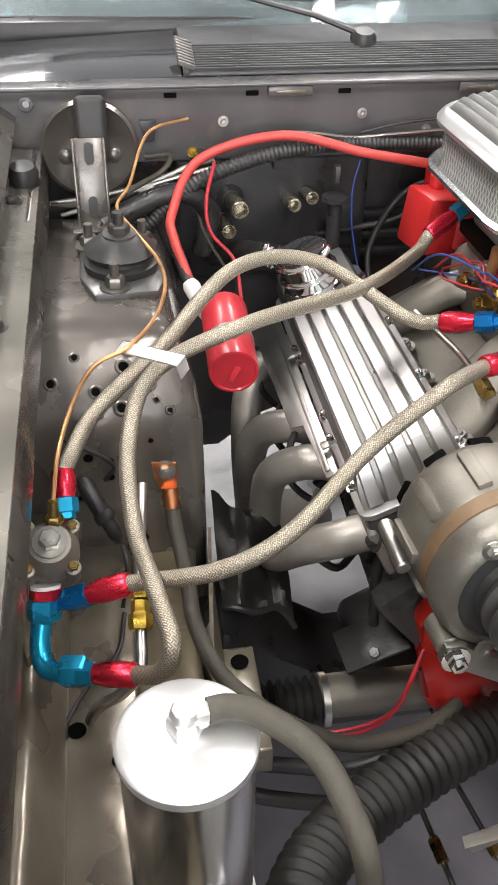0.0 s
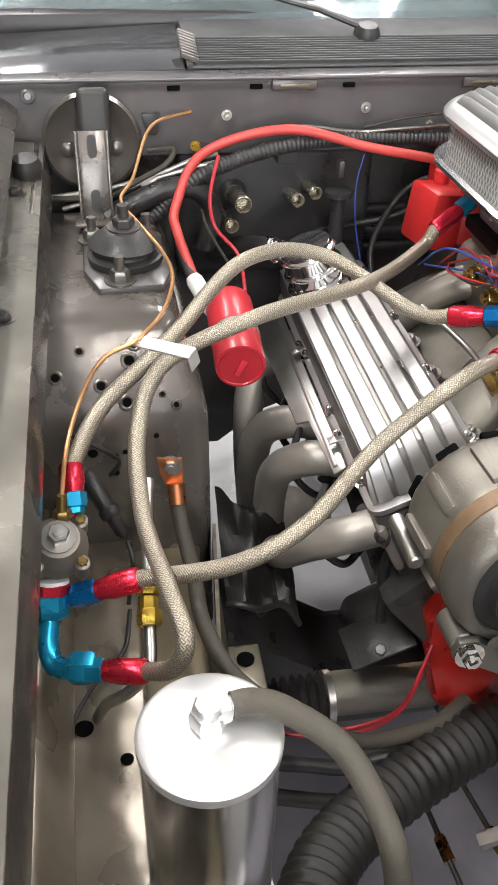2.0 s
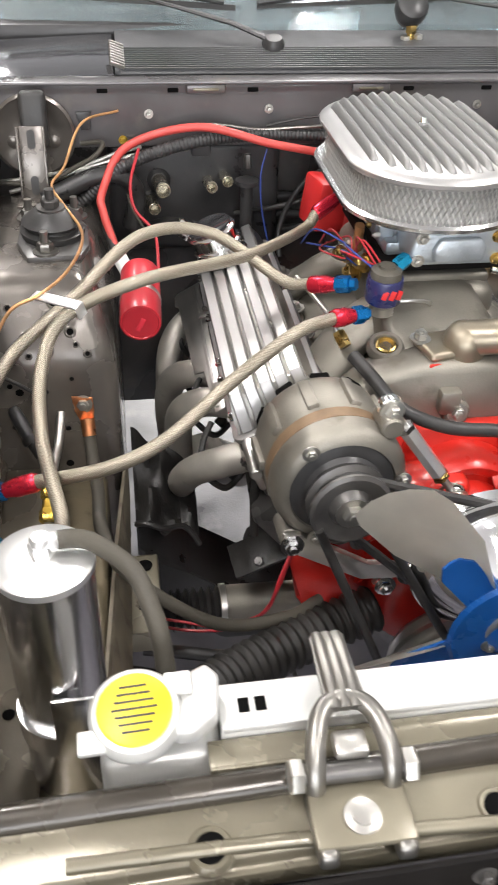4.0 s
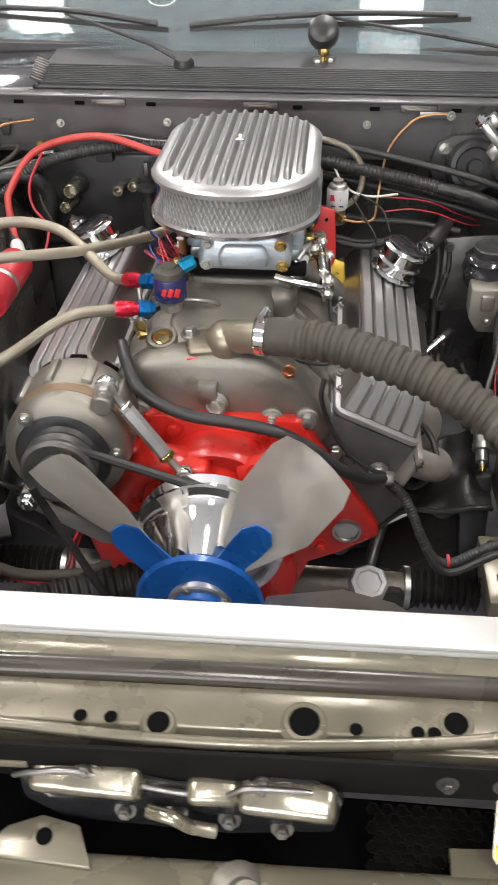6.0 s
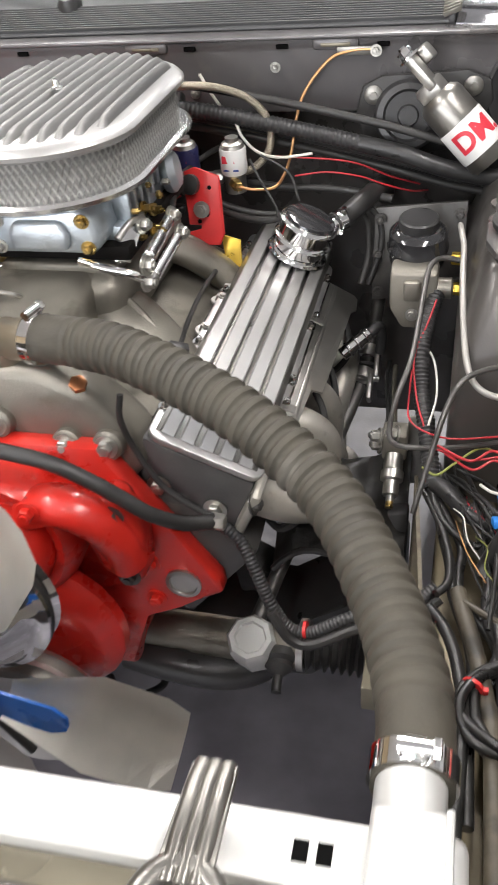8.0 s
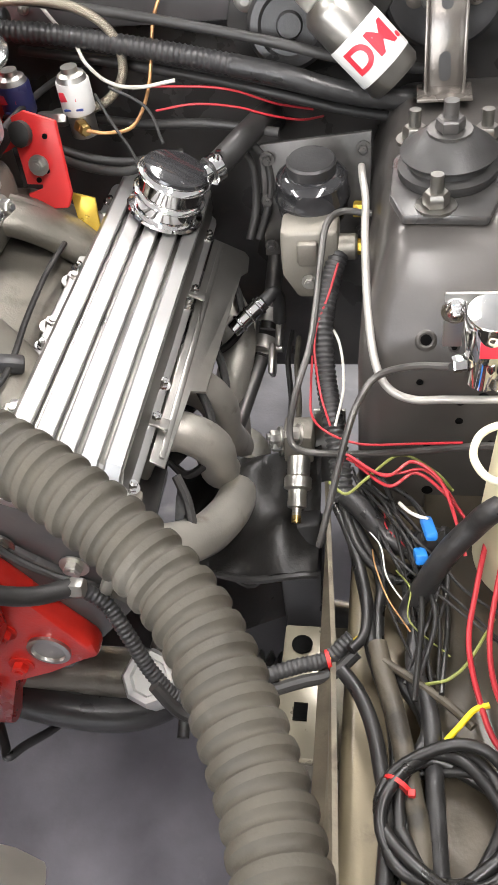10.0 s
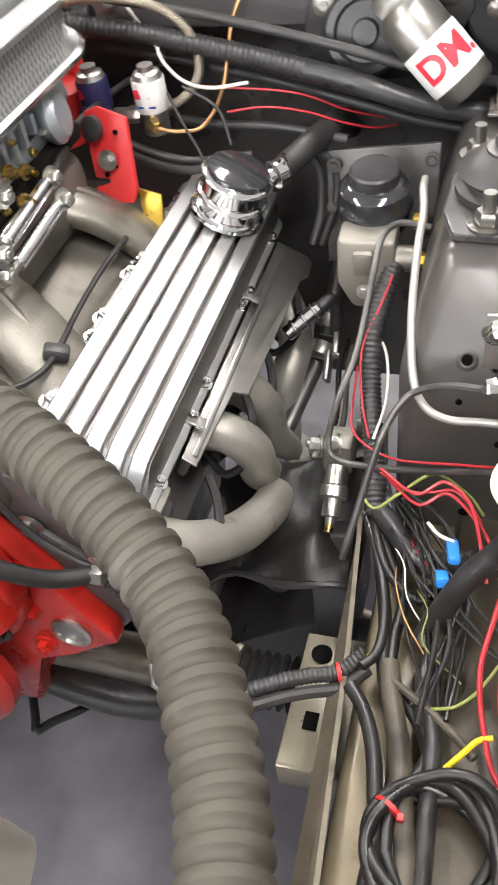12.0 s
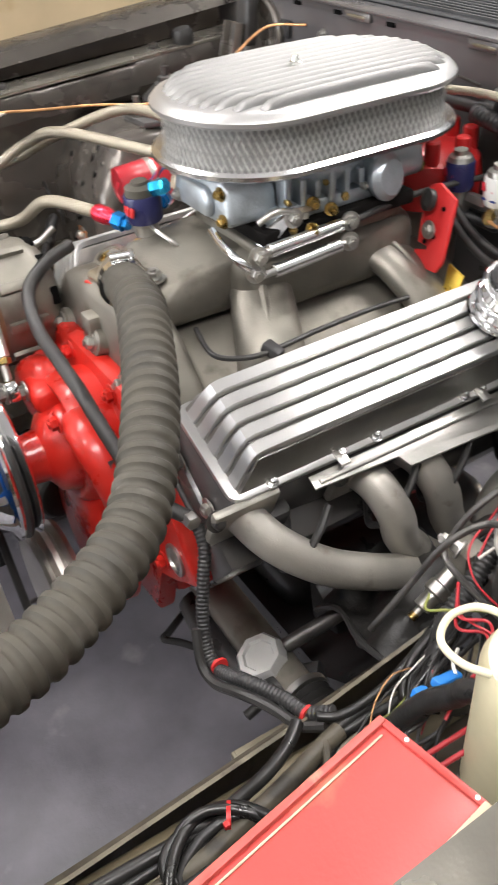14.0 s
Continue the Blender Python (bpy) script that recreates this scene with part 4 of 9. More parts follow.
part("beam_plug", lathe(bmesh.new(), [(0.024, 0), (0.02, 0.006), (0.014, 0.010), (0.013, 0.018), (0.009, 0.019), (0.008, 0.015), (0, 0.015)], (0.07, -0.06, 0.684), (0.4, -0.5, 0.75), 22), ALU_CAST, lowb, "pale round plug")
part("beam_tab", slab(bmesh.new(), [(-0.13, -0.05, 0.694), (-0.11, -0.03, 0.70), (-0.085, -0.02, 0.702), (-0.055, -0.025, 0.70), (-0.04, -0.055, 0.694)], (0, 0, -0.006), 0.0015), PAINT_TAN, lowb)
part("tab_hole", lathe(bmesh.new(), [(0.006, 0), (0.0065, 0.001), (0, 0.001)], (-0.08, -0.036, 0.6985), (0, -0.3, 1), 16), DARK, lowb, "dark hole")
gm = thing("lower_grille", (0, 0.0, 0.60), "black honeycomb mesh grille below the core support", "grille")
_bm = bmesh.new()
for i in range(9):
    for j in range(9):
        x, yy = 0.172 + 0.0118 * i + (0.0059 if j % 2 else 0), -0.03 + 0.0068 * j
        lathe(_bm, [(0.0056, 0), (0.0056, 0.003), (0.0044, 0.003), (0.0044, 0), (0.0056, 0)], (x, yy, 0.655 + 0.02 * j / 9), (0, -0.3, 1), 6)
tagged(part("mesh", _bm, FLAT_BLACK, gm), kind="stuff")
# added near-black sheet: the darkness behind the mesh, as colour
part("shade_backing", box(bmesh.new(), (0, 0.0, 0.64), (0.95, 0.10, 0.01)), DARK, gm)
for k in range(7):
    part("slat", box(bmesh.new(), (-0.245, -0.030 + 0.007 * k, 0.69 + 0.002 * k), (0.10, 0.002, 0.004), None, 0.0006, 1), PAINT_TAN, gm)
hl = thing("hood_lock", (0.03, -0.01, 0.72), "greasy steel hood lock mechanism under the tie panel", "hood lock")
part("lock_body", slab(bmesh.new(), [(-0.10, -0.004, 0.755), (-0.06, -0.004, 0.768), (-0.02, -0.004, 0.762), (0.02, -0.004, 0.750), (0.06, -0.004, 0.752), (0.085, -0.004, 0.764), (0.125, -0.004, 0.762), (0.145, -0.004, 0.745), (0.14, -0.004, 0.70), (0.06, -0.004, 0.69), (-0.07, -0.004, 0.69), (-0.10, -0.004, 0.715)], (0, -0.012, 0), 0.004), GLOSS, hl, "black lock plate")
for c, sz, rt in (((-0.045, -0.016, 0.747), (0.085, 0.024, 0.034), -3), ((0.048, -0.014, 0.742), (0.040, 0.022, 0.030), 6), ((0.105, -0.016, 0.740), (0.072, 0.026, 0.042), -5)):
    part("lock_plate", box(bmesh.new(), c, sz, pose(0, 0, 0, 30, rt, rt), 0.0075, 4), STEEL_WORN, hl, "bright worn steel plate")
for x, z in ((-0.045, 0.763), (0.085, 0.757), (0.02, 0.715), (0.06, 0.71), (-0.02, 0.712), (0.10, 0.703)):
    part("lock_bolt", bolt(bmesh.new(), (x, -0.016, z), (0, -1, 0.3), 0.0055, 0.006), STEEL_GREY, hl)
part("lock_rod", tube([(-0.10, -0.02, 0.752), (-0.085, -0.022, 0.760), (-0.055, -0.022, 0.766), (-0.02, -0.021, 0.756), (0.02, -0.021, 0.748), (0.055, -0.022, 0.749), (0.075, -0.022, 0.761), (0.115, -0.022, 0.762), (0.14, -0.02, 0.752)], 0.0024), STEEL_GREY, hl)
part("lever", tube([(0.0, -0.024, 0.725), (0.02, -0.03, 0.728), (0.032, -0.028, 0.715), (0.05, -0.026, 0.708)], 0.0055, 10), STEEL_WORN, hl)
hb = thing("horn_bracket", (0.27, -0.02, 0.70), "flat steel strap with a round eye and a yellow washer", "bracket")
sm_ = pose(0, 0, 0, -38, 0, -3)
_bm = bmesh.new()
slab(_bm, [Vector((0.2695, -0.009, 0.7185)) + sm_ @ Vector((0.0115 * math.cos(q) , 0, (0.021 if math.sin(q) > 0 else -0.021) + 0.0115 * math.sin(q))) for q in [math.pi * (k + 0.5) / 10 for k in range(20)]], sm_.to_3x3() @ Vector((0, 0.003, 0)), 0.0008)
part("strap", _bm, STEEL_WORN, hb)
part("eye", lathe(bmesh.new(), [(0.0075, 0), (0.0078, 0.001), (0, 0.001)], Vector((0.2695, -0.009, 0.7185)) + sm_ @ Vector((0, -0.0002, 0.021)), sm_.to_3x3() @ Vector((0, -1, 0)), 18), DARK, hb, "dark round eye")
part("washer", lathe(bmesh.new(), [(0.0105, 0), (0.0105, 0.002), (0.006, 0.003), (0.005, 0.001), (0, 0.001)], Vector((0.2695, -0.009, 0.7185)) + sm_ @ Vector((0, -0.0002, -0.02)), sm_.to_3x3() @ Vector((0, -1, 0)), 20), GOLD, hb, "yellow zinc washer")
_bm = bmesh.new()
slab(_bm, [(0.228, -0.012, 0.688), (0.36, -0.004, 0.688), (0.36, -0.07, 0.684), (0.228, -0.07, 0.684)], (0, 0, -0.004), 0.001)
gs = thing("beam_gusset", (0.29, -0.04, 0.686), "tan sheet metal gusset with dark slots beside the lower beam", "gusset")
part("plate", _bm, PAINT_TAN, gs)
part("slot_backing", box(bmesh.new(), (0.302, -0.036, 0.6885), (0.03, 0.052, 0.002), None, 0.0006), DARK, gs, "dark slotted opening")
for k in range(9):
    part("slat", box(bmesh.new(), (0.302, -0.0585 + 0.0056 * k, 0.6905), (0.03, 0.0022, 0.003), None, 0.0006, 1), PAINT_TAN, gs)


# ---- the engine ----
eng = thing("engine_block", (0, 0.7, 0.35), "red-painted engine block with its front cover", "engine")
_bm = bmesh.new()
box(_bm, (0, 0.73, 0.53), (0.18, 0.46, 0.2), pose(0, 0, 0, -4, 0, 0), 0.012)
part("block", _bm, RED_ENG, eng)
for sx in (-1, 1):
    # banks coloured black-grey, not engine red: the shade beside the headers is painted in
    part("cylinder_bank", box(bmesh.new(), (0.135 * sx, 0.72, 0.585), (0.13, 0.46, 0.13), pose(0, 0, 0, -4, 40 * sx, 0), 0.012), PAINT_DARK, eng, "cylinder bank, its shade put into a dark colour")
_bm = bmesh.new()
slab(_bm, [(-0.150, 0.494, 0.66), (-0.10, 0.494, 0.742), (0.095, 0.494, 0.742), (0.155, 0.494, 0.645), (0.198, 0.494, 0.583), (0.200, 0.494, 0.566), (0.150, 0.494, 0.538), (0.105, 0.494, 0.522), (0.085, 0.494, 0.43), (-0.08, 0.494, 0.42), (-0.10, 0.494, 0.455), (-0.165, 0.494, 0.468), (-0.177, 0.494, 0.49), (-0.183, 0.494, 0.555), (-0.198, 0.494, 0.605), (-0.185, 0.494, 0.63)], (0, -0.022, 0), 0.006)
part("front_plate", _bm, RED_ENG, eng, "glossy red front plate")
_bm = bmesh.new()
lathe(_bm, [(0.095, 0), (0.095, 0.014), (0.085, 0.024), (0.05, 0.03), (0, 0.03)], (0, 0.452, 0.52), (0, -1, 0), 28)
part("timing_cover", _bm, RED_ENG, eng)
part("oil_pan", box(bmesh.new(), (0, 0.83, 0.30), (0.2, 0.36, 0.17), bev=0.03, seg=3), PLASTIC, eng, "black oil pan")
for x, z in ((0.158, 0.576), (-0.13, 0.60)):
    part("round_plug", lathe(bmesh.new(), [(0.019, 0), (0.019, 0.003), (0.015, 0.004), (0.014, 0.001), (0, 0.001)], (x, 0.472, z), (0, -1, 0), 22), STEEL, eng, "bright round plug")
for x, z in ((0.05, 0.725), (-0.06, 0.725), (0.125, 0.60), (-0.10, 0.52), (0.125, 0.548)):
    part("bolt", bolt(bmesh.new(), (x, 0.472, z), (0, -1, 0), 0.0075, 0.007), RED_ENG, eng)

# water pump with its legs
wp = thing("water_pump", (0, 0.41, 0.66), "glossy red-painted cast water pump", "water pump")
_bm = bmesh.new()
lathe(_bm, [(0.05, 0), (0.052, 0.02), (0.045, 0.04), (0.03, 0.05), (0.026, 0.085), (0, 0.085)], (-0.004, 0.448, 0.645), (0, -1, 0), 24)
part("pump_body", _bm, RED_ENG, wp)
_bm = bmesh.new()
lathe(_bm, [(0.05, -0.02), (0.074, -0.02), (0.077, 0.008), (0.072, 0.026), (0.066, 0.031), (0.058, 0.029), (0.05, 0.02)], (-0.004, 0.455, 0.652), (0, -1, 0.05), 40)
part("pump_rim", _bm, RED_ENG, wp, "raised cast rim")
for sx in (-1, 1):
    # curved outlet arm, ending in a drilled three-cornered pad
    _bm = bmesh.new()
    sweep(_bm, spline([(0.03 * sx, 0.440, 0.690), (0.060 * sx, 0.434, 0.704), (0.090 * sx, 0.434, 0.695), (0.112 * sx, 0.440, 0.665), (0.118 * sx, 0.446, 0.630)], 8), 0.023, 16, None, 0.85)
    part("pump_arm", _bm, RED_ENG, wp, "", 60)
    _bm = bmesh.new()
    slab(_bm, [(0.072 * sx, 0.474, 0.665), (0.104 * sx, 0.474, 0.712), (0.122 * sx, 0.474, 0.708), (0.138 * sx, 0.474, 0.660), (0.134 * sx, 0.474, 0.610), (0.118 * sx, 0.474, 0.592), (0.088 * sx, 0.474, 0.612)], (0, -0.034, 0.002), 0.008)
    part("pump_leg", _bm, RED_ENG, wp, "", 50)
    for px, pz in ((0.112, 0.690), (0.116, 0.612)):
        part("pad_bolt", bolt(bmesh.new(), (px * sx, 0.440, pz), (0, -1, 0), 0.0078, 0.006), STEEL_DARK, wp)
part("top_boss", box(bmesh.new(), (-0.035, 0.425, 0.70), (0.05, 0.035, 0.03), None, 0.01, 3), RED_ENG, wp)
for p in ((-0.037, 0.407, 0.708), (0.045, 0.412, 0.712)):
    part("bolt", bolt(bmesh.new(), p, (0, -1, 0), 0.0075, 0.007), STEEL if p[0] < 0 else RED_ENG, wp)

# chrome pulley and the fan at rest
FC = Vector((-0.004, 0.0, 0.641))
pu = thing("water_pump_pulley", (FC.x, 0.34, FC.z), "polished chrome water pump pulley", "pulley")
_bm = bmesh.new()
lathe(_bm, [(0.0, 0.0), (0.082, 0.0), (0.086, 0.003), (0.076, 0.010), (0.076, 0.013), (0.085, 0.020), (0.0865, 0.023), (0.0855, 0.026), (0.080, 0.028), (0.074, 0.030), (0.068, 0.038), (0.037, 0.078), (0.034, 0.080), (0, 0.080)], (FC.x, 0.369, FC.z + 0.014), (0, -1, 0), 56)
part("pulley", _bm, CHROME, pu)
part("spacer", rod(bmesh.new(), (FC.x, 0.291, FC.z + 0.008), (FC.x, 0.262, FC.z + 0.002), 0.034, seg=36, bev=0.002), ALU_FIN, pu, "bare metal fan spacer")
fan = thing("engine_fan", (FC.x, 0.28, FC.z), "blue-centred cooling fan with bright metal blades", "fan")
_bm = bmesh.new()
lathe(_bm, [(0.035, 0.0), (0.066, -0.003), (0.070, 0.002), (0.066, 0.006), (0.032, 0.007), (0.028, 0.012), (0.022, 0.018), (0, 0.018)], (FC.x, 0.270, FC.z), (0, -1, 0), 40)
part("hub", _bm, FAN_BLUE, fan, "blue painted fan hub")
part("centre_bolt", bolt(bmesh.new(), (FC.x, 0.2515, FC.z), (0, -1, 0), 0.007, 0.006), BRASS, fan)
for k in range(4):
    a = k * math.pi / 2 + 0.4
    part("hub_bolt", bolt(bmesh.new(), (FC.x + 0.03 * math.cos(a), 0.262, FC.z + 0.03 * math.sin(a)), (0, -1, 0), 0.005, 0.005), STEEL, fan)
for k in range(5):
    a = 2 * math.pi * k / 5 + radians(58)
    _bm = bmesh.new()
    rows = []
    for i in range(9):
        r = 0.07 + 0.155 * i / 8
        tw = radians(34 - 12 * i / 8)
        hw = (0.018 + 0.028 * min(1, i / 4)) * (1.0 if i < 8 else 0.86)
        row = []
        for j in range(5):
            c = (j / 2 - 1) * hw
            lx, ly = c * math.cos(tw), c * math.sin(tw) + 0.013 * (1 - (j / 2 - 1) ** 2)
            x, z = r, lx
            row.append(_bm.verts.new((FC.x + x * math.cos(a) - z * math.sin(a), 0.276 + ly, FC.z + x * math.sin(a) + z * math.cos(a))))
        rows.append(row)
    for p, q in zip(rows, rows[1:]):
        for j in range(4):
            _bm.faces.new((p[j], p[j + 1], q[j + 1], q[j]))
    bmesh.ops.solidify(_bm, geom=_bm.faces[:], thickness=0.0014)
    bl = part("blade", _bm, BLADE, fan, "bright brushed metal fan blade", sharp=60)
    _bm = bmesh.new()
    ca, sa = math.cos(a), math.sin(a)
    slab(_bm, [(FC.x + r * ca - c * sa, 0.2715, FC.z + r * sa + c * ca) for r, c in ((0.055, -0.018), (0.115, -0.018), (0.128, -0.009), (0.130, 0), (0.128, 0.009), (0.115, 0.018), (0.055, 0.018))], (0, -0.0025, 0))
    part("blade_arm", _bm, FAN_BLUE, bl, "blue riveted blade arm")


def head_and_cover(sx, ox, y0, oz, label):
    """Cylinder head, finned cover, plug wire shield and bolts of one bank."""
    a = radians(23.5)
    v = Vector((sx * math.cos(a), 0, -math.sin(a)))
    w = Vector((sx * math.sin(a), 0, math.cos(a)))
    u = Vector((0.006 * sx, 1, 0.012)).normalized()
    w = (w - u * w.dot(u)).normalized()
    o = Vector((ox * sx, y0, oz))

    def P(s, t, h):
        return o + u * s + v * t + w * h
    rot = Matrix((v, u, w)).transposed().to_4x4()
    hd = thing("cylinder_head", P(0.22, 0, -0.05), "grey cast cylinder head", "cylinder head", "cylinder heads")
    _b = bmesh.new()
    box(_b, P(0.222, -0.003, -0.052), (0.118, 0.44, 0.10), rot, 0.006)
    for k in range(4):
        box(_b, P(0.05 + 0.112 * k, 0.058, -0.052), (0.028, 0.04, 0.03), rot, 0.008)
    part("casting", _b, HEAD_GREY, hd)
    for t in (-0.03, 0.03):
        part("head_bolt", bolt(bmesh.new(), P(-0.0005, t, -0.05), -u, 0.008, 0.006), STEEL, hd)
    vc = thing("valve_cover", P(0.22, 0, 0.0), label, "valve cover", "finned valve covers")
    L, W, H = 0.445, 0.118, 0.05
    _b = bmesh.new()
    cs = []
    for (cx, cy) in ((-1, 0), (1, 0), (1, 1), (-1, 1)):
        for k in range(5):
            ang = {(-1, 0): 180, (1, 0): 270, (1, 1): 0, (-1, 1): 90}[(cx, cy)] + 22.5 * k
            px = cx * (W / 2 - 0.014) + 0.014 * math.cos(radians(ang))
            py = (0.014 if cy == 0 else L - 0.014) + 0.014 * math.sin(radians(ang))
            cs.append((px, py))
    slab(_b, [P(y, x, 0.0) for x, y in cs], w * 0.007, 0.0015)
    part("flange", _b, ALU_FIN, vc, "satin rounded flange")
    _b = bmesh.new()
    wb, wt = 0.0525, 0.0455
    ring = []
    for s0, s1, hw, h in ((0.010, L - 0.010, wb, 0.006), (0.019, L - 0.019, wb - 0.003, H * 0.55), (0.029, L - 0.029, wt - 0.001, H - 0.006), (0.035, L - 0.035, wt - 0.004, H - 0.0045)):
        ring.append([_b.verts.new(P(s, t, h)) for s, t in ((s0, -hw), (s0, hw), (s1, hw), (s1, -hw))])
    for p, q in zip(ring, ring[1:]):
        for k in range(4):
            _b.faces.new((p[k], p[(k + 1) % 4], q[(k + 1) % 4], q[k]))
    _b.faces.new(ring[0])
    _b.faces.new(ring[-1])
    # duller steel than the fins, so the grooves carry their dark reflections as colour
    part("shell", _b, STEEL_GREY, vc, "smooth side walls and groove floor, dark reflection put into the steel")
    nr = 5
    pit = 2 * wt / nr
    for k in range(nr):
        t = -wt + pit * (k + 0.5)
        _b = bmesh.new()
        line = [(0.0085, 0.009), (0.0125, H * 0.35), (0.0165, H * 0.62), (0.0215, H * 0.86), (0.027, H + 0.001), (0.036, H + 0.0038), (L * 0.3, H + 0.004), (L * 0.6, H + 0.004), (L - 0.036, H + 0.0038), (L - 0.027, H + 0.001), (L - 0.0215, H * 0.86), (L - 0.0125, H * 0.35), (L - 0.0085, 0.009)]
        hw = pit * 0.385
        rows = []
        for i, (s, h) in enumerate(line):
            s2, h2 = line[min(i + 1, len(line) - 1)]
            s1, h1 = line[max(i - 1, 0)]
            d = Vector((s2 - s1, h2 - h1)).normalized()
            n = Vector((-d.y, d.x))
            fan_out = 1 + 0.12 * max(0, 1 - h / H)
            row = []
            for q, e in ((-1, -0.008), (-1, -0.002), (-0.82, 0.0), (0.82, 0.0), (1, -0.002), (1, -0.008)):
                row.append(_b.verts.new(P(s + n.x * e, (t * fan_out) + q * hw * fan_out, h + n.y * e)))
            rows.append(row)
        for p, q in zip(rows, rows[1:]):
            for i in range(5):
                _b.faces.new((p[i], p[i + 1], q[i + 1], q[i]))
        for r in (rows[0], rows[-1]):
            _b.faces.new(r)
        part("fin", _b, ALU_FIN, vc, "bright flat-topped fin", 30)
    for s in (0.045, 0.165, 0.28, 0.40):
        for t in (-0.0545, 0.0545):
            part("cover_bolt", bolt(bmesh.new(), P(s, t, 0.007), w, 0.0042, 0.006), CHROME, vc)
    # breather at the rear end
    br = thing("breather", P(0.36, 0, H), "chrome ringed breather cap on the valve cover", "breather", "chrome breathers")
    bo = P(0.346, 0.006, H + 0.003)
    part("neck", lathe(bmesh.new(), [(0.022, -0.006), (0.022, 0.010)], bo, w, 24), STEEL_DARK, br)
    part("shell", lathe(bmesh.new(), [(0.031, 0.006), (0.0315, 0.05)], bo, w, 40), CHROME, br, "chrome cylinder wall")
    for h, rr in ((0.003, 0.0375), (0.022, 0.0355), (0.043, 0.0355)):
        part("ring", lathe(bmesh.new(), [(0.030, h - 0.001), (rr - 0.0015, h), (rr, h + 0.0022), (rr - 0.0015, h + 0.0045), (0.030, h + 0.006)], bo, w, 40), CHROME, br, "polished chrome ring")
    # chrome lid drawn in gloss black: the dark ceiling it mirrors is painted in
    part("lid", lathe(bmesh.new(), [(0.0315, 0.048), (0.030, 0.0525), (0.028, 0.0535), (0, 0.0535)], bo, w, 40), GLOSS, br, "polished lid, its dark reflection put into the colour")
    _b = bmesh.new()
    so = P(0.358, 0.024, H + 0.040)
    sd = v * 0.016 + u * 0.020 + w * 0.010
    rod(_b, so, so + sd, 0.0098, seg=16)
    part("side_spout", _b, CHROME, br)
    _b = bmesh.new()
    lathe(_b, [(0.0135, -0.005), (0.0145, -0.005), (0.0145, 0.005), (0.0135, 0.005)], so + sd * 0.95, sd, 24)
    hexnut(_b, so + sd * 0.95 + w * 0.015 - u * 0.006, u, 0.005, 0.012)
    part("spout_clamp", _b, CHROME, br, "bright worm-drive clamp")
    # shield plate for the plug wires
    sh = thing("plug_wire_shield", P(0.25, 0.085, -0.01), "stamped steel plug wire shield beside the valve cover", "shield", "plug wire shields")
    _b = bmesh.new()
    out = [(0.083, 0.0615), (0.412, 0.0615), (0.416, 0.098), (0.410, 0.104), (0.385, 0.106), (0.374, 0.099), (0.186, 0.094), (0.180, 0.079), (0.083, 0.076)]
    slab(_b, [P(s, t, -0.002 - (t - 0.06) * 0.16) for s, t in out], w * 0.0025, 0.0008)
    slab(_b, [P(s, t, 0.0005 - (t - 0.06) * 0.16) for s, t in ((0.090, 0.0685), (0.405, 0.0685), (0.405, 0.0735), (0.090, 0.0735))], w * 0.003, 0.001)
    part("plate", _b, STEEL, sh)
    for s in (0.12, 0.30):
        part("tab", box(bmesh.new(), P(s, 0.0605, 0.0085), (0.017, 0.012, 0.0025), rot, 0.0008), STEEL, sh)
        part("bolt", bolt(bmesh.new(), P(s, 0.057, 0.0095), w, 0.0044, 0.006, False), CHROME, sh)
    return P, u, v, w


PR, UR, VR, WR = head_and_cover(1, 0.185, 0.50, 0.714, "polished finned aluminium valve cover, grooves along its length")
PL, UL, VL, WL = head_and_cover(-1, 0.197, 0.513, 0.726, "polished finned aluminium valve cover under the braided hoses")

# headers
HDR = {
    1: [[(0.225, 0.515, 0.668), (0.255, 0.535, 0.640), (0.278, 0.575, 0.607), (0.288, 0.625, 0.578), (0.288, 0.67, 0.552), (0.285, 0.75, 0.50)],
        [(0.225, 0.655, 0.655), (0.252, 0.660, 0.648), (0.272, 0.668, 0.622), (0.270, 0.685, 0.575), (0.262, 0.75, 0.50)],
        [(0.225, 0.715, 0.656), (0.250, 0.720, 0.652), (0.266, 0.735, 0.615), (0.262, 0.755, 0.56), (0.262, 0.80, 0.49)],
        [(0.225, 0.885, 0.645), (0.252, 0.888, 0.630), (0.266, 0.865, 0.592), (0.258, 0.83, 0.55), (0.255, 0.82, 0.46)]],
    -1: [[(0.225, 0.545, 0.668), (0.265, 0.552, 0.652), (0.292, 0.575, 0.625), (0.305, 0.62, 0.575), (0.302, 0.70, 0.50)],
         [(0.225, 0.655, 0.662), (0.268, 0.660, 0.668), (0.298, 0.685, 0.640), (0.304, 0.715, 0.585), (0.30, 0.74, 0.48)],
         [(0.225, 0.725, 0.658), (0.272, 0.730, 0.668), (0.306, 0.755, 0.643), (0.314, 0.78, 0.58), (0.305, 0.80, 0.46)],
         [(0.225, 0.90, 0.648), (0.268, 0.90, 0.658), (0.302, 0.87, 0.63), (0.31, 0.84, 0.56), (0.305, 0.83, 0.46)]],
}
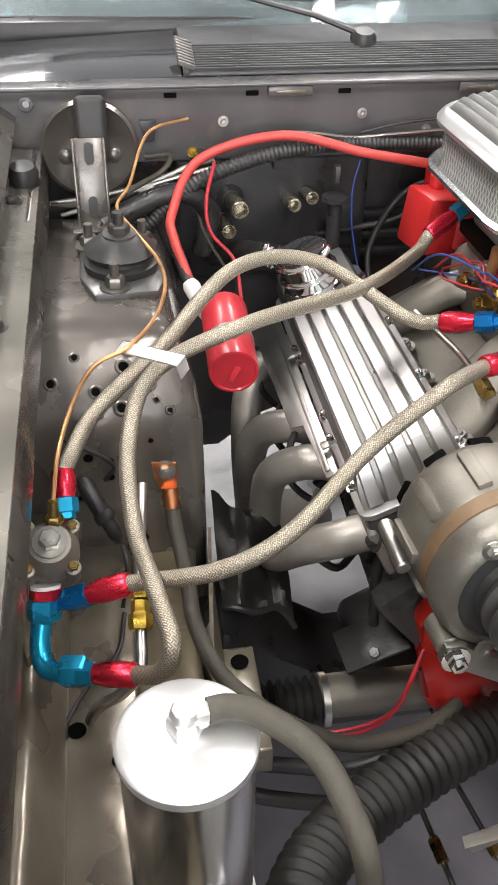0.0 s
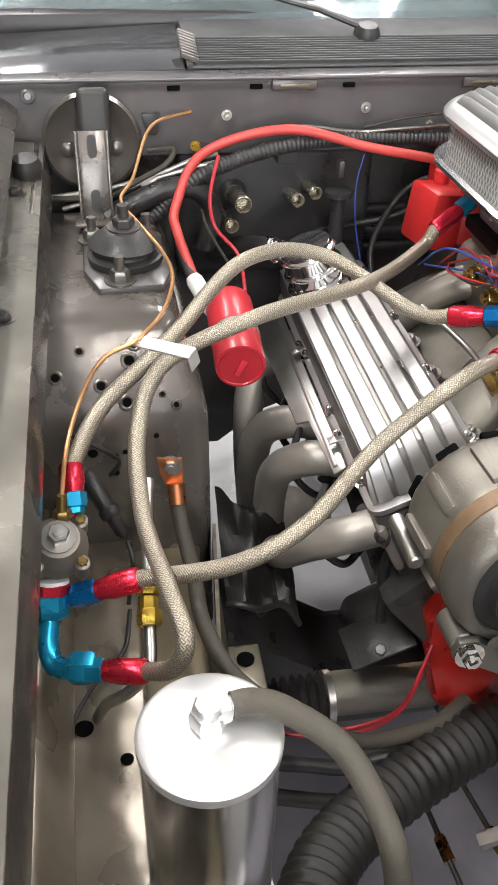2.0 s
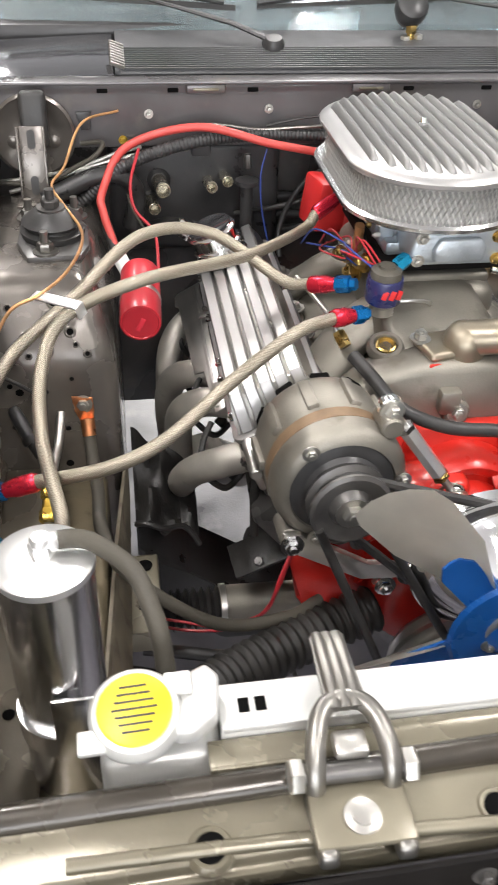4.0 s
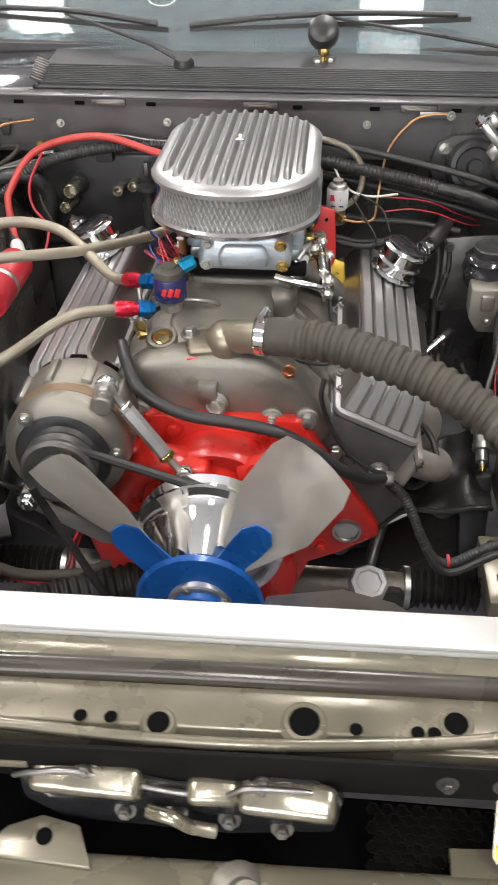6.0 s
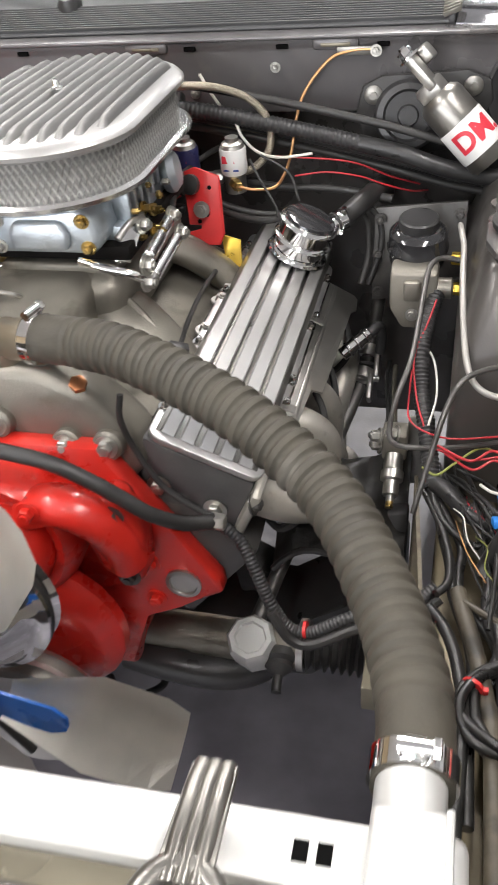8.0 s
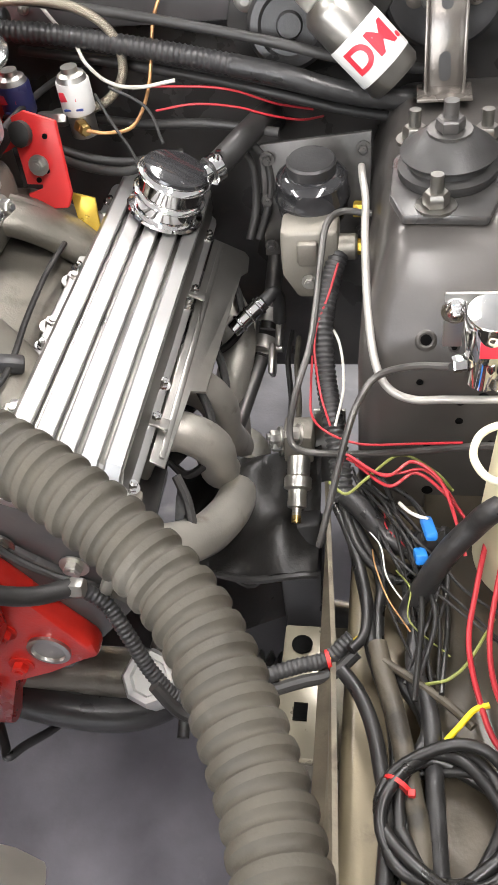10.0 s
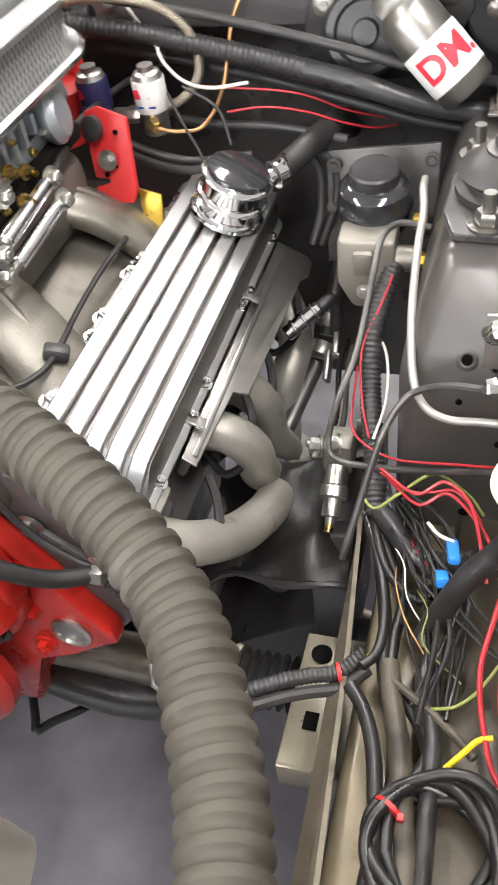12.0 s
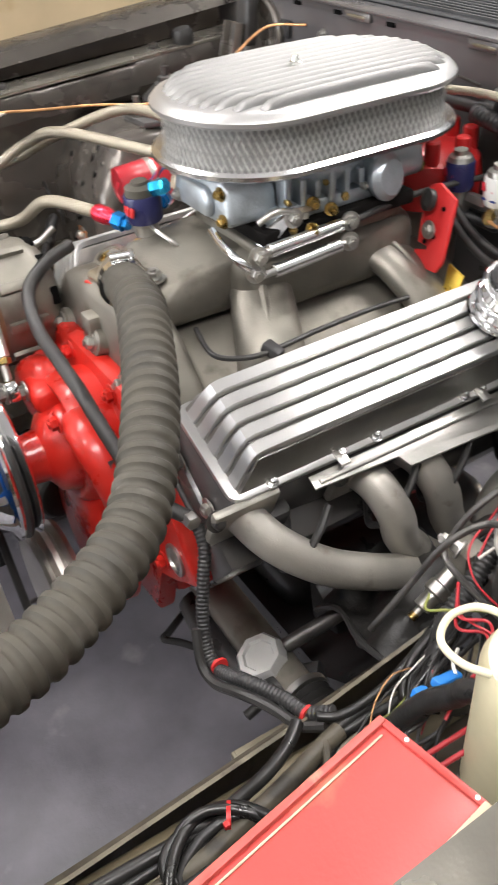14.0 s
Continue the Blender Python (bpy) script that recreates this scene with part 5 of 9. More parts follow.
for sx in (1, -1):
    hd = thing("exhaust_header", (0.29 * sx, 0.7, 0.6), "satin grey tubular exhaust header", "exhaust header", "exhaust headers")
    for pts in HDR[sx]:
        part("primary_tube", sweep(bmesh.new(), spline(mirror(pts, sx), 10), 0.0192, 20), HEADER, hd)
        p = Vector(mirror(pts, sx)[0])
        part("port_flange", box(bmesh.new(), p + Vector((0.004 * sx, 0, -0.002)), (0.010, 0.072, 0.06), pose(0, 0, 0, 0, 25 * sx, 0), 0.004), HEADER, hd)
        part("flange_bolt", bolt(bmesh.new(), p + Vector((0.010 * sx, -0.03, 0.012)), (sx, 0, 0.3), 0.007, 0.007), STEEL_DARK, hd)
    part("collector", rod(bmesh.new(), (0.262 * sx, 0.80, 0.47), (0.17 * sx, 1.02, 0.27), 0.038, seg=20), HEADER, hd)

# plug wires and boots
for sx, P, u, v, w in ((1, PR, UR, VR, WR), (-1, PL, UL, VL, WL)):
    for k, s in enumerate((0.075, 0.185, 0.255, 0.37)):
        a, b = P(s, 0.075, -0.02), P(s - 0.012, 0.062, -0.075)
        c = P(s - 0.035, 0.105, -0.06)
        wr = thing("plug_wire", a, "black spark plug wire with a bent boot", "spark plug wire", "spark plug wires")
        part("lead", tube([P(s + 0.02, 0.088, -0.022), P(s, 0.105, -0.03), P(s - 0.025, 0.118, -0.05), P(s - 0.03, 0.105, -0.085), P(s - 0.02, 0.085, -0.088), b], 0.0042, 8), RUBBER, wr)
        part("boot", rod(bmesh.new(), P(s - 0.02, 0.095, -0.08), P(s - 0.005, 0.06, -0.07), 0.0075, seg=10, bev=0.001), RUBBER, wr)

# intake manifold
im = thing("intake_manifold", (0, 0.72, 0.72), "dull cast aluminium intake manifold", "intake manifold")
_bm = bmesh.new()
slab(_bm, [(-0.135, 0.545, 0.725), (-0.06, 0.545, 0.765), (0.06, 0.545, 0.765), (0.135, 0.545, 0.725), (0.10, 0.545, 0.67), (-0.10, 0.545, 0.67)], UR * 0.36, 0.01)
box(_bm, (0.004, 0.735, 0.80), (0.15, 0.23, 0.075), None, 0.024, 4)
box(_bm, (0.006, 0.735, 0.838), (0.128, 0.19, 0.016), None, 0.005, 3)
slab(_bm, [(-0.075, 0.53, 0.77), (-0.075, 0.53, 0.808), (-0.075, 0.565, 0.822), (-0.075, 0.625, 0.838), (-0.075, 0.66, 0.838), (-0.075, 0.66, 0.77)], (0.125, 0, 0), 0.014)
# darker than the runners: grime, and the valley's shade put into the colour
part("valley", _bm, GRIMY_CAST, im, "grimy valley casting, also darkened for shade", 50)
for sx in (-1, 1):
    for y1, y2, wd in ((0.665, 0.612, 0.037), (0.79, 0.842, 0.036)):
        pts = [(0.025 * sx, y1, 0.792), (0.065 * sx, (y1 * 2 + y2) / 3, 0.792), (0.105 * sx, (y1 + y2 * 2) / 3, 0.764), (0.145 * sx, y2, 0.716)]
        rn = part("runner", sweep(bmesh.new(), spline(pts, 8), wd, 24, lambda s: 0.86 + 0.14 * min(1, s / 0.14), 0.52), ALU_CAST, im, "", 60)
        part("runner_ridge", sweep(bmesh.new(), spline([(px, py, pz + 0.0175) for px, py, pz in pts[:3]] + [(0.142 * sx, y2, 0.732)], 6), 0.005, 8), ALU_CAST, rn)
    for yy in (0.585, 0.70, 0.77, 0.88):
        part("flange_bolt", bolt(bmesh.new(), (0.136 * sx, yy, 0.737), (0.35 * sx, 0, 1), 0.0075, 0.008), STEEL, im)
    part("port_flange", box(bmesh.new(), (0.140 * sx, 0.735, 0.722), (0.03, 0.35, 0.012), pose(0, 0, 0, 0, 28 * sx, 0), 0.003), GRIMY_CAST, im)
# front water crossover: an arch with bosses
_bm = bmesh.new()
slab(_bm, [(-0.145, 0.545, 0.715), (-0.135, 0.545, 0.775), (-0.105, 0.545, 0.80), (-0.05, 0.545, 0.812), (0.04, 0.545, 0.812), (0.085, 0.545, 0.79), (0.125, 0.545, 0.745), (0.135, 0.545, 0.71), (0.10, 0.545, 0.668), (0.07, 0.545, 0.70), (-0.06, 0.545, 0.715), (-0.09, 0.545, 0.675), (-0.12, 0.545, 0.68)], (0, -0.052, 0), 0.014)
part("water_crossover", _bm, ALU_CAST, im, "", 50)
_bm = bmesh.new()
lathe(_bm, [(0.021, 0), (0.021, 0.006), (0.018, 0.010), (0.014, 0.010), (0.012, 0.006), (0, 0.006)], (-0.081, 0.545, 0.803), (-0.1, -0.35, 1), 24)
part("sender_boss", _bm, ALU_CAST, im)
part("brass_plug", lathe(bmesh.new(), [(0.0115, 0), (0.0115, 0.009), (0.009, 0.010), (0.007, 0.006), (0, 0.006)], (-0.081, 0.545, 0.803), (-0.1, -0.35, 1), 20), BRASS, im, "brass plug")
part("brass_plug", lathe(bmesh.new(), [(0.0085, 0), (0.0085, 0.006), (0.005, 0.007), (0, 0.006)], (0.075, 0.502, 0.792), (0.3, -0.5, 1), 6), COPPER, im, "bronze hex plug")
for x, z in ((-0.105, 0.735), (0.058, 0.733), (0.10, 0.735), (-0.01, 0.752)):
    _bm = bmesh.new()
    lathe(_bm, [(0.016, 0), (0.015, 0.012), (0.012, 0.014), (0, 0.014)], (x, 0.495, z), (0, -1, 0.25), 18)
    part("boss", _bm, ALU_CAST, im)
    part("manifold_bolt", bolt(bmesh.new(), (x, 0.482, z + 0.003), (0, -1, 0.25), 0.0075, 0.007), STEEL, im)
# near-black strip painted in for the shade below the crossover
part("gap_shade", box(bmesh.new(), (0.012, 0.4925, 0.718), (0.105, 0.004, 0.012), None, 0.001), DARK, im, "gap under the casting, its shade as a dark strip")
part("square_boss", box(bmesh.new(), (-0.02, 0.49, 0.768), (0.024, 0.02, 0.03), None, 0.004), ALU_CAST, im)

th = thing("thermostat_housing", (0.0, 0.525, 0.81), "cast aluminium thermostat elbow", "thermostat housing")
_bm = bmesh.new()
box(_bm, (-0.012, 0.53, 0.815), (0.075, 0.05, 0.012), pose(0, 0, 0, 0, 0, 12), 0.006, 3)
lathe(_bm, [(0.024, -0.016), (0.024, 0.002), (0.0225, 0.010), (0.018, 0.0175), (0.010, 0.0225), (0, 0.024)], (0.0, 0.521, 0.822), (-0.1, -0.15, 1), 28)
sweep(_bm, spline([(0.0, 0.521, 0.827), (0.015, 0.514, 0.831), (0.034, 0.506, 0.836), (0.052, 0.497, 0.838)], 8), 0.0195, 22)
part("elbow", _bm, ELBOW_TAN, th, "smooth brownish metal dome and elbow", 60)
part("gasket", box(bmesh.new(), (-0.012, 0.53, 0.8075), (0.078, 0.053, 0.003), pose(0, 0, 0, 0, 0, 12), 0.001), RED_ENG, th, "thin red gasket")
for x, y in ((-0.046, 0.535), (0.022, 0.548)):
    part("bolt", bolt(bmesh.new(), (x, y, 0.82), (0, -0.1, 1), 0.0075, 0.008), STEEL, th)

RADHOSE = [(0.036, 0.507, 0.838), (0.085, 0.500, 0.840), (0.145, 0.479, 0.842), (0.244, 0.433, 0.826), (0.327, 0.374, 0.800), (0.376, 0.292, 0.788), (0.399, 0.228, 0.790), (0.406, 0.185, 0.794), (0.407, 0.148, 0.797)]
rh = thing("radiator_hose", (0.25, 0.4, 0.8), "dusty black corrugated upper radiator hose", "radiator hose")
_line = even(spline(RADHOSE, 24), 0.00142)
_tot = 0.00142 * (len(_line) - 1)


def _rib(s):
    e = min(1.0, max(0.0, (s - 0.04) / 0.02)) * min(1.0, max(0.0, (_tot - 0.045 - s) / 0.02))
    k = math.tanh(2.0 * (math.cos(2 * math.pi * s / 0.0142) + 0.25))
    return 0.96 + e * (0.068 * k - 0.005)


part("hose", sweep(bmesh.new(), _line, 0.0232, 32, _rib), RUBBER_GREY, rh, sharp=34)


def clamp(owner, c, axis, r, w=0.011):
    u, v, a = basis(axis)
    cl = part("hose_clamp", lathe(bmesh.new(), [(r - 0.001, -w / 2), (r + 0.0008, -w / 2), (r + 0.0008, w / 2), (r - 0.001, w / 2)], c, a, 30), CHROME, owner, "bright worm-drive clamp band")
    s = Vector(c) + v * (r + 0.004)
    part("screw", rod(bmesh.new(), s - u * 0.009, s + u * 0.009, 0.0045, seg=10), CHROME, cl)
    part("screw_head", hexnut(bmesh.new(), s + u * 0.009, u, 0.0055, 0.005), CHROME, cl)


clamp(rh, (0.046, 0.504, 0.839), (1, -0.25, 0.05), 0.0232)
clamp(rh, (0.4068, 0.160, 0.796), (0, -1, -0.08), 0.0238, 0.015)

# carburettor
cb = thing("carburettor", (0, 0.735, 0.80), "grey four-barrel carburettor with brass screws", "carburettor")
# flat black plate that draws the shaded gap under the throttle base
part("spacer", box(bmesh.new(), (0.008, 0.735, 0.852), (0.13, 0.19, 0.014), None, 0.003), FLAT_BLACK, cb, "dark gap below the carburettor, shade as a black plate")
_bm = bmesh.new()
box(_bm, (0.008, 0.735, 0.866), (0.115, 0.165, 0.015), None, 0.004)
part("throttle_base", _bm, CARB, cb)
_bm = bmesh.new()
box(_bm, (0.008, 0.735, 0.884), (0.098, 0.13, 0.026), None, 0.008, 3)
lathe(_bm, [(0.055, 0.0), (0.060, 0.006), (0.065, 0.014), (0.065, 0.022), (0.05, 0.024), (0, 0.024)], (0.006, 0.735, 0.884), (0, 0, 1), 32)
part("main_body", _bm, CARB, cb)
for y, dy in ((0.612, 0.058), (0.858, -0.058)):
    _bm = bmesh.new()
    slab(_bm, [(-0.034, y, 0.862), (0.054, y, 0.862), (0.059, y, 0.872), (0.054, y, 0.896), (0.044, y, 0.904), (-0.022, y, 0.904), (-0.032, y, 0.896), (-0.038, y, 0.872)], (0, dy, 0), 0.006)
    bw = part("float_bowl", _bm, CARB, cb, "", 50)
    sg = -1 if dy > 0 else 1
    _bm = bmesh.new()
    slab(_bm, [(-0.014, y - 0.002 * sg, 0.868), (0.034, y - 0.002 * sg, 0.868), (0.036, y - 0.002 * sg, 0.882), (0.030, y - 0.002 * sg, 0.894), (-0.010, y - 0.002 * sg, 0.894), (-0.016, y - 0.002 * sg, 0.882)], (0, 0.010 * sg, 0), 0.004)
    part("bowl_boss", _bm, CARB, bw, "", 50)
    for x, z in ((-0.028, 0.869), (0.049, 0.869), (-0.026, 0.893), (0.047, 0.893)):
        part("bowl_screw", bolt(bmesh.new(), (x, y, z), (0, sg, 0), 0.0042, 0.005), BRASS if x > 0 else STEEL, bw, "brassy bowl screw" if x > 0 else "steel bowl screw")
for k in range(8):
    for sx in (-1, 1):
        part("side_rib", box(bmesh.new(), (0.008 + 0.054 * sx, 0.672 + 0.018 * k, 0.884), (0.015, 0.007, 0.032 - 0.008 * (k % 3)), None, 0.002), CARB, cb)
random.seed(11)
for k in range(14):
    sx = 1 if k % 2 else -1
    p = (0.008 + 0.062 * sx + random.uniform(-0.004, 0.004), 0.655 + 0.0115 * k, 0.862 + random.random() * 0.034)
    part("side_screw", bolt(bmesh.new(), p, (sx, 0, 0.1), random.choice((0.0028, 0.0034, 0.0042)), random.choice((0.004, 0.006)), False), BRASS if k % 3 else STEEL, cb, "brass screw" if k % 3 else "steel screw")
part("pump_lever", tube([(0.064, 0.64, 0.866), (0.072, 0.655, 0.876), (0.074, 0.675, 0.872), (0.068, 0.70, 0.868)], 0.0032), STEEL, cb)
part("vacuum_pod", lathe(bmesh.new(), [(0.02, 0), (0.022, 0.003), (0.022, 0.008), (0.016, 0.014), (0, 0.015)], (0.066, 0.79, 0.878), (1, 0.1, 0.15), 24), CARB, cb)
cb.scale = (1.22, 1.0, 1.12)
# throttle linkage
lk = thing("throttle_linkage", (0.12, 0.62, 0.86), "chrome throttle linkage with return springs beside the carburettor", "throttle linkage")
_bm = bmesh.new()
slab(_bm, [(0.070, 0.640, 0.850), (0.074, 0.655, 0.872), (0.084, 0.672, 0.882), (0.090, 0.668, 0.872), (0.082, 0.645, 0.846)], (0.004, 0, 0), 0.001)
part("lever", _bm, CHROME, lk)
for a, b in (((0.112, 0.630, 0.860), (0.103, 0.722, 0.859)), ((0.113, 0.634, 0.838), (0.113, 0.714, 0.843))):
    a, b = Vector(a), Vector(b)
    sp = part("spring", rod(bmesh.new(), a, b, 0.0068, seg=16, bev=0.001), ALU_POL, lk, "bright return spring sleeve")
    part("sleeve_end", rod(bmesh.new(), a - (b - a) * 0.16, a, 0.0035, seg=10), STEEL, sp)
    part("sleeve_end", rod(bmesh.new(), b, b + (b - a) * 0.12, 0.0035, seg=10), STEEL, sp)
part("cross_rod", tube([(0.052, 0.602, 0.868), (0.075, 0.598, 0.864), (0.105, 0.598, 0.858), (0.112, 0.610, 0.846), (0.113, 0.622, 0.838)], 0.0042), CHROME, lk)
for p in ((0.102, 0.734, 0.860), (0.112, 0.726, 0.844), (0.112, 0.618, 0.858), (0.112, 0.614, 0.842), (0.092, 0.672, 0.876)):
    part("pivot", bolt(bmesh.new(), p, (1, -0.2, 0.1), 0.0065, 0.008), STEEL, lk)
for p in ((0.085, 0.70, 0.882), (0.088, 0.72, 0.872), (0.098, 0.69, 0.862), (0.082, 0.675, 0.862)):
    part("brass_end", bolt(bmesh.new(), p, (1, -0.3, 0.1), 0.0045, 0.010), BRASS, lk)
part("throttle_cable", tube([(0.103, 0.735, 0.859), (0.088, 0.79, 0.856), (0.07, 0.87, 0.85), (0.09, 0.97, 0.85), (0.11, 1.05, 0.83)], 0.0035), RUBBER, lk)

# air cleaner
AX, AY = -0.004, 0.755
HW, HL, CR = 0.098, 0.161, 0.098


def oval(n=18):
    out = []
    for k in range(2 * n):
        a = math.pi * k / n + math.pi / (2 * n)
        s, c = math.sin(a), math.cos(a)
        yy = (HL - CR * 0.92) if s > 0 else -(HL - CR * 0.92)
        out.append((AX + CR * c, AY + yy + CR * 0.92 * s, c, s))
    return out


ac = thing("air_cleaner", (AX, AY, 0.90), "oval finned aluminium air cleaner with a wire mesh element", "air cleaner")
ov = oval()
_bm = bmesh.new()
r = hoop(_bm, ov, [(-0.02, 0.916), (0.006, 0.917), (0.010, 0.920), (0.010, 0.924), (0.006, 0.927), (-0.006, 0.925), (-0.02, 0.923)])
for q in (r[0], r[-1]):
    _bm.faces.new(q)
part("base_pan", _bm, ALU_POL, ac, "polished base pan")
_bm = bmesh.new()
hoop(_bm, ov, [(-0.0065, 0.923), (-0.0065, 0.968)])
part("paper_element", _bm, PAPER, ac, "grey filter paper", 80)
# expanded metal screen
_bm = bmesh.new()
NS = 124
per = []
tot = 0.0
for k in range(len(ov)):
    a, b = ov[k], ov[(k + 1) % len(ov)]
    per.append((tot, a, b))
    tot += math.hypot(b[0] - a[0], b[1] - a[1])


def on_oval(s, o):
    s %= tot
    for t0, a, b in per[::-1]:
        if s >= t0:
            f = (s - t0) / max(1e-9, math.hypot(b[0] - a[0], b[1] - a[1]))
            return (a[0] + (b[0] - a[0]) * f + (a[2] + (b[2] - a[2]) * f) * o, a[1] + (b[1] - a[1]) * f + (a[3] + (b[3] - a[3]) * f) * o)


rows_n = 6
for sg in (-1, 1):
    for k in range(NS):
        prev = None
        for i in range(rows_n + 1):
            s = tot * (k + sg * 0.5 * i) / NS
            z = 0.925 + 0.043 * i / rows_n
            o = -0.0035 + (0.0012 if (i % 2) else 0.0)
            x, y = on_oval(s, o)
            x2, y2 = on_oval(s + 0.002, o)
            va, vb = _bm.verts.new((x, y, z)), _bm.verts.new((x2, y2, z + 0.0006))
            if prev:
                _bm.faces.new((prev[0], prev[1], vb, va))
            prev = (va, vb)
bmesh.ops.solidify(_bm, geom=_bm.faces[:], thickness=0.0007)
part("wire_mesh", _bm, ALU_BRIGHT, ac, "expanded metal screen", 80)
_bm = bmesh.new()
r = hoop(_bm, ov, [(-0.01, 0.965), (0.003, 0.965), (0.0065, 0.968), (0.007, 0.972), (0.003, 0.9765), (-0.004, 0.979), (-0.016, 0.981)])
for q in (r[0], r[-1]):
    _bm.faces.new(q)
part("lid", _bm, ALU_FIN, ac, "satin lid rim")
NF = 12
for k in range(NF):
    x = -HW * 0.90 + 2 * HW * 0.90 * (k + 0.5) / NF
    c = min(0.999, abs(x) / (CR - 0.008))
    hl = (HL - CR * 0.92) + (CR * 0.92 - 0.006) * math.sqrt(1 - c * c)
    _bm = bmesh.new()
    hw = HW * 0.90 / NF
    line = [(-hl, 0.976), (-hl + 0.004, 0.984), (-hl + 0.014, 0.9905), (-hl + 0.03, 0.9925), (0, 0.9935), (hl - 0.03, 0.9925), (hl - 0.014, 0.9905), (hl - 0.004, 0.984), (hl, 0.976)]
    rows = []
    for y, z in line:
        rows.append([_bm.verts.new((AX + x + q * hw, AY + y, 0.975 + (z - 0.975) * 0.84 * hgt)) for q, hgt in ((-1, 0.0), (-0.66, 0.5), (-0.3, 0.93), (0, 1.0), (0.3, 0.93), (0.66, 0.5), (1, 0.0))])
    for p, q in zip(rows, rows[1:]):
        for i in range(6):
            _bm.faces.new((p[i], p[i + 1], q[i + 1], q[i]))
    part("fin", _bm, ALU_LID, ac, "rounded cast fin", 50)
_bm = bmesh.new()
lathe(_bm, [(0.006, 0), (0.006, 0.002), (0.004, 0.003), (0.003, 0.008), (0, 0.009)], (AX, AY - 0.012, 0.990), (0, 0, 1), 18)
part("lid_nut", _bm, CHROME, ac)

# alternator
AC_, AD = Vector((-0.166, 0.375, 0.752)), Vector((0.04, -1, 0.02)).normalized()
al = thing("alternator", AC_, "dusty alternator with a black front pulley", "alternator")
part("front_case", lathe(bmesh.new(), [(0.0, -0.024), (0.066, -0.024), (0.0695, -0.021), (0.0695, -0.010), (0.067, -0.001), (0.060, 0.006), (0.054, 0.007), (0.052, 0.002), (0, 0.002)], AC_, AD, 48), ALU_CAST, al, "rounded dusty front case")
part("front_face", lathe(bmesh.new(), [(0.0545, 0.003), (0.051, 0.005), (0.040, 0.0055), (0.036, 0.010), (0.036, 0.018), (0, 0.018)], AC_, AD, 44), PLASTIC, al, "dark dusty front face")
_bm = bmesh.new()
lathe(_bm, [(0.0, -0.118), (0.04, -0.118), (0.055, -0.112), (0.066, -0.100), (0.069, -0.092), (0.069, -0.041), (0.066, -0.037)], AC_, AD, 40)
part("rear_case", _bm, ALU_CAST, al, "cast aluminium rear case")
for k in range(10):
    a = 2 * math.pi * k / 10
    u, v, w = basis(AD)
    c = AC_ + AD * -0.066 + (u * math.cos(a) + v * math.sin(a)) * 0.069
    part("case_rib", box(bmesh.new(), c, (0.012, 0.046, 0.010), Matrix((u * -math.sin(a) + v * math.cos(a), AD, u * math.cos(a) + v * math.sin(a))).transposed().to_4x4(), 0.002), ALU_CAST, al)
for k in range(10):
    a = 2 * math.pi * (k + 0.5) / 10
    u, v, w = basis(AD)
    part("vent_slot", box(bmesh.new(), AC_ + AD * -0.103 + (u * math.cos(a) + v * math.sin(a)) * 0.0632, (0.020, 0.012, 0.006), Matrix((u * -math.sin(a) + v * math.cos(a), AD, u * math.cos(a) + v * math.sin(a))).transposed().to_4x4(), 0.002), DARK, al, "dark vent slot")
part("stator_ring", lathe(bmesh.new(), [(0.066, -0.040), (0.0685, -0.039), (0.0685, -0.024), (0.066, -0.022)], AC_, AD, 40), STATOR, al, "brown stator ring")
part("pulley", lathe(bmesh.new(), [(0.040, 0.016), (0.041, 0.020), (0.030, 0.027), (0.041, 0.034), (0.041, 0.037), (0.037, 0.039), (0.022, 0.034), (0.017, 0.042), (0, 0.042)], AC_, AD, 36), STEEL_DARK, al, "dark pulley")
part("pulley_nut", bolt(bmesh.new(), AC_ + AD * 0.041, AD, 0.011, 0.008), STEEL, al)
for a, l in (((-0.122, 0.415, 0.812), "upper"), ((-0.214, 0.40, 0.69), "lower")):
    _bm = bmesh.new()
    d = Vector(a) - AC_
    d -= AD * d.dot(AD)
    rod(_bm, AC_ + d * 0.7 - AD * 0.02, AC_ + d * 0.7 - AD * 0.048, 0.016, seg=16)
    rod(_bm, AC_ + d * 1.02 + AD * 0.0, AC_ + d * 1.02 - AD * 0.034, 0.0115, seg=18, bev=0.002)
    part("mounting_ear", _bm, ALU_CAST, al)
for k in range(3):
    a = 2.2 + 2.1 * k
    u, v, w = basis(AD)
    part("case_bolt", bolt(bmesh.new(), AC_ + (u * math.cos(a) + v * math.sin(a)) * 0.061 + AD * 0.008, AD, 0.0055, 0.005), STEEL, al)
part("pivot_stud", rod(bmesh.new(), (-0.244, 0.478, 0.736), (-0.242, 0.425, 0.7315), 0.007, seg=18, bev=0.0015), STEEL, al, "bright spacer tube")
# adjuster rod
aj = thing("alternator_adjuster", (-0.08, 0.41, 0.77), "chrome turnbuckle rod bracing the alternator", "adjuster rod")
a, b = Vector((-0.118, 0.402, 0.825)), Vector((-0.036, 0.392, 0.714))
d = b - a
part("body_tube", rod(bmesh.new(), a + d * 0.22, a + d * 0.73, 0.0088, seg=6), SATIN, aj)
part("threads", rod(bmesh.new(), a + d * 0.02, a + d * 0.98, 0.0045, seg=12), STEEL, aj)
part("jam_nut", hexnut(bmesh.new(), a + d * 0.20, d, 0.0095, 0.007), CHROME, aj)
part("jam_nut", hexnut(bmesh.new(), a + d * 0.74, d, 0.0095, 0.007), BRASS, aj)
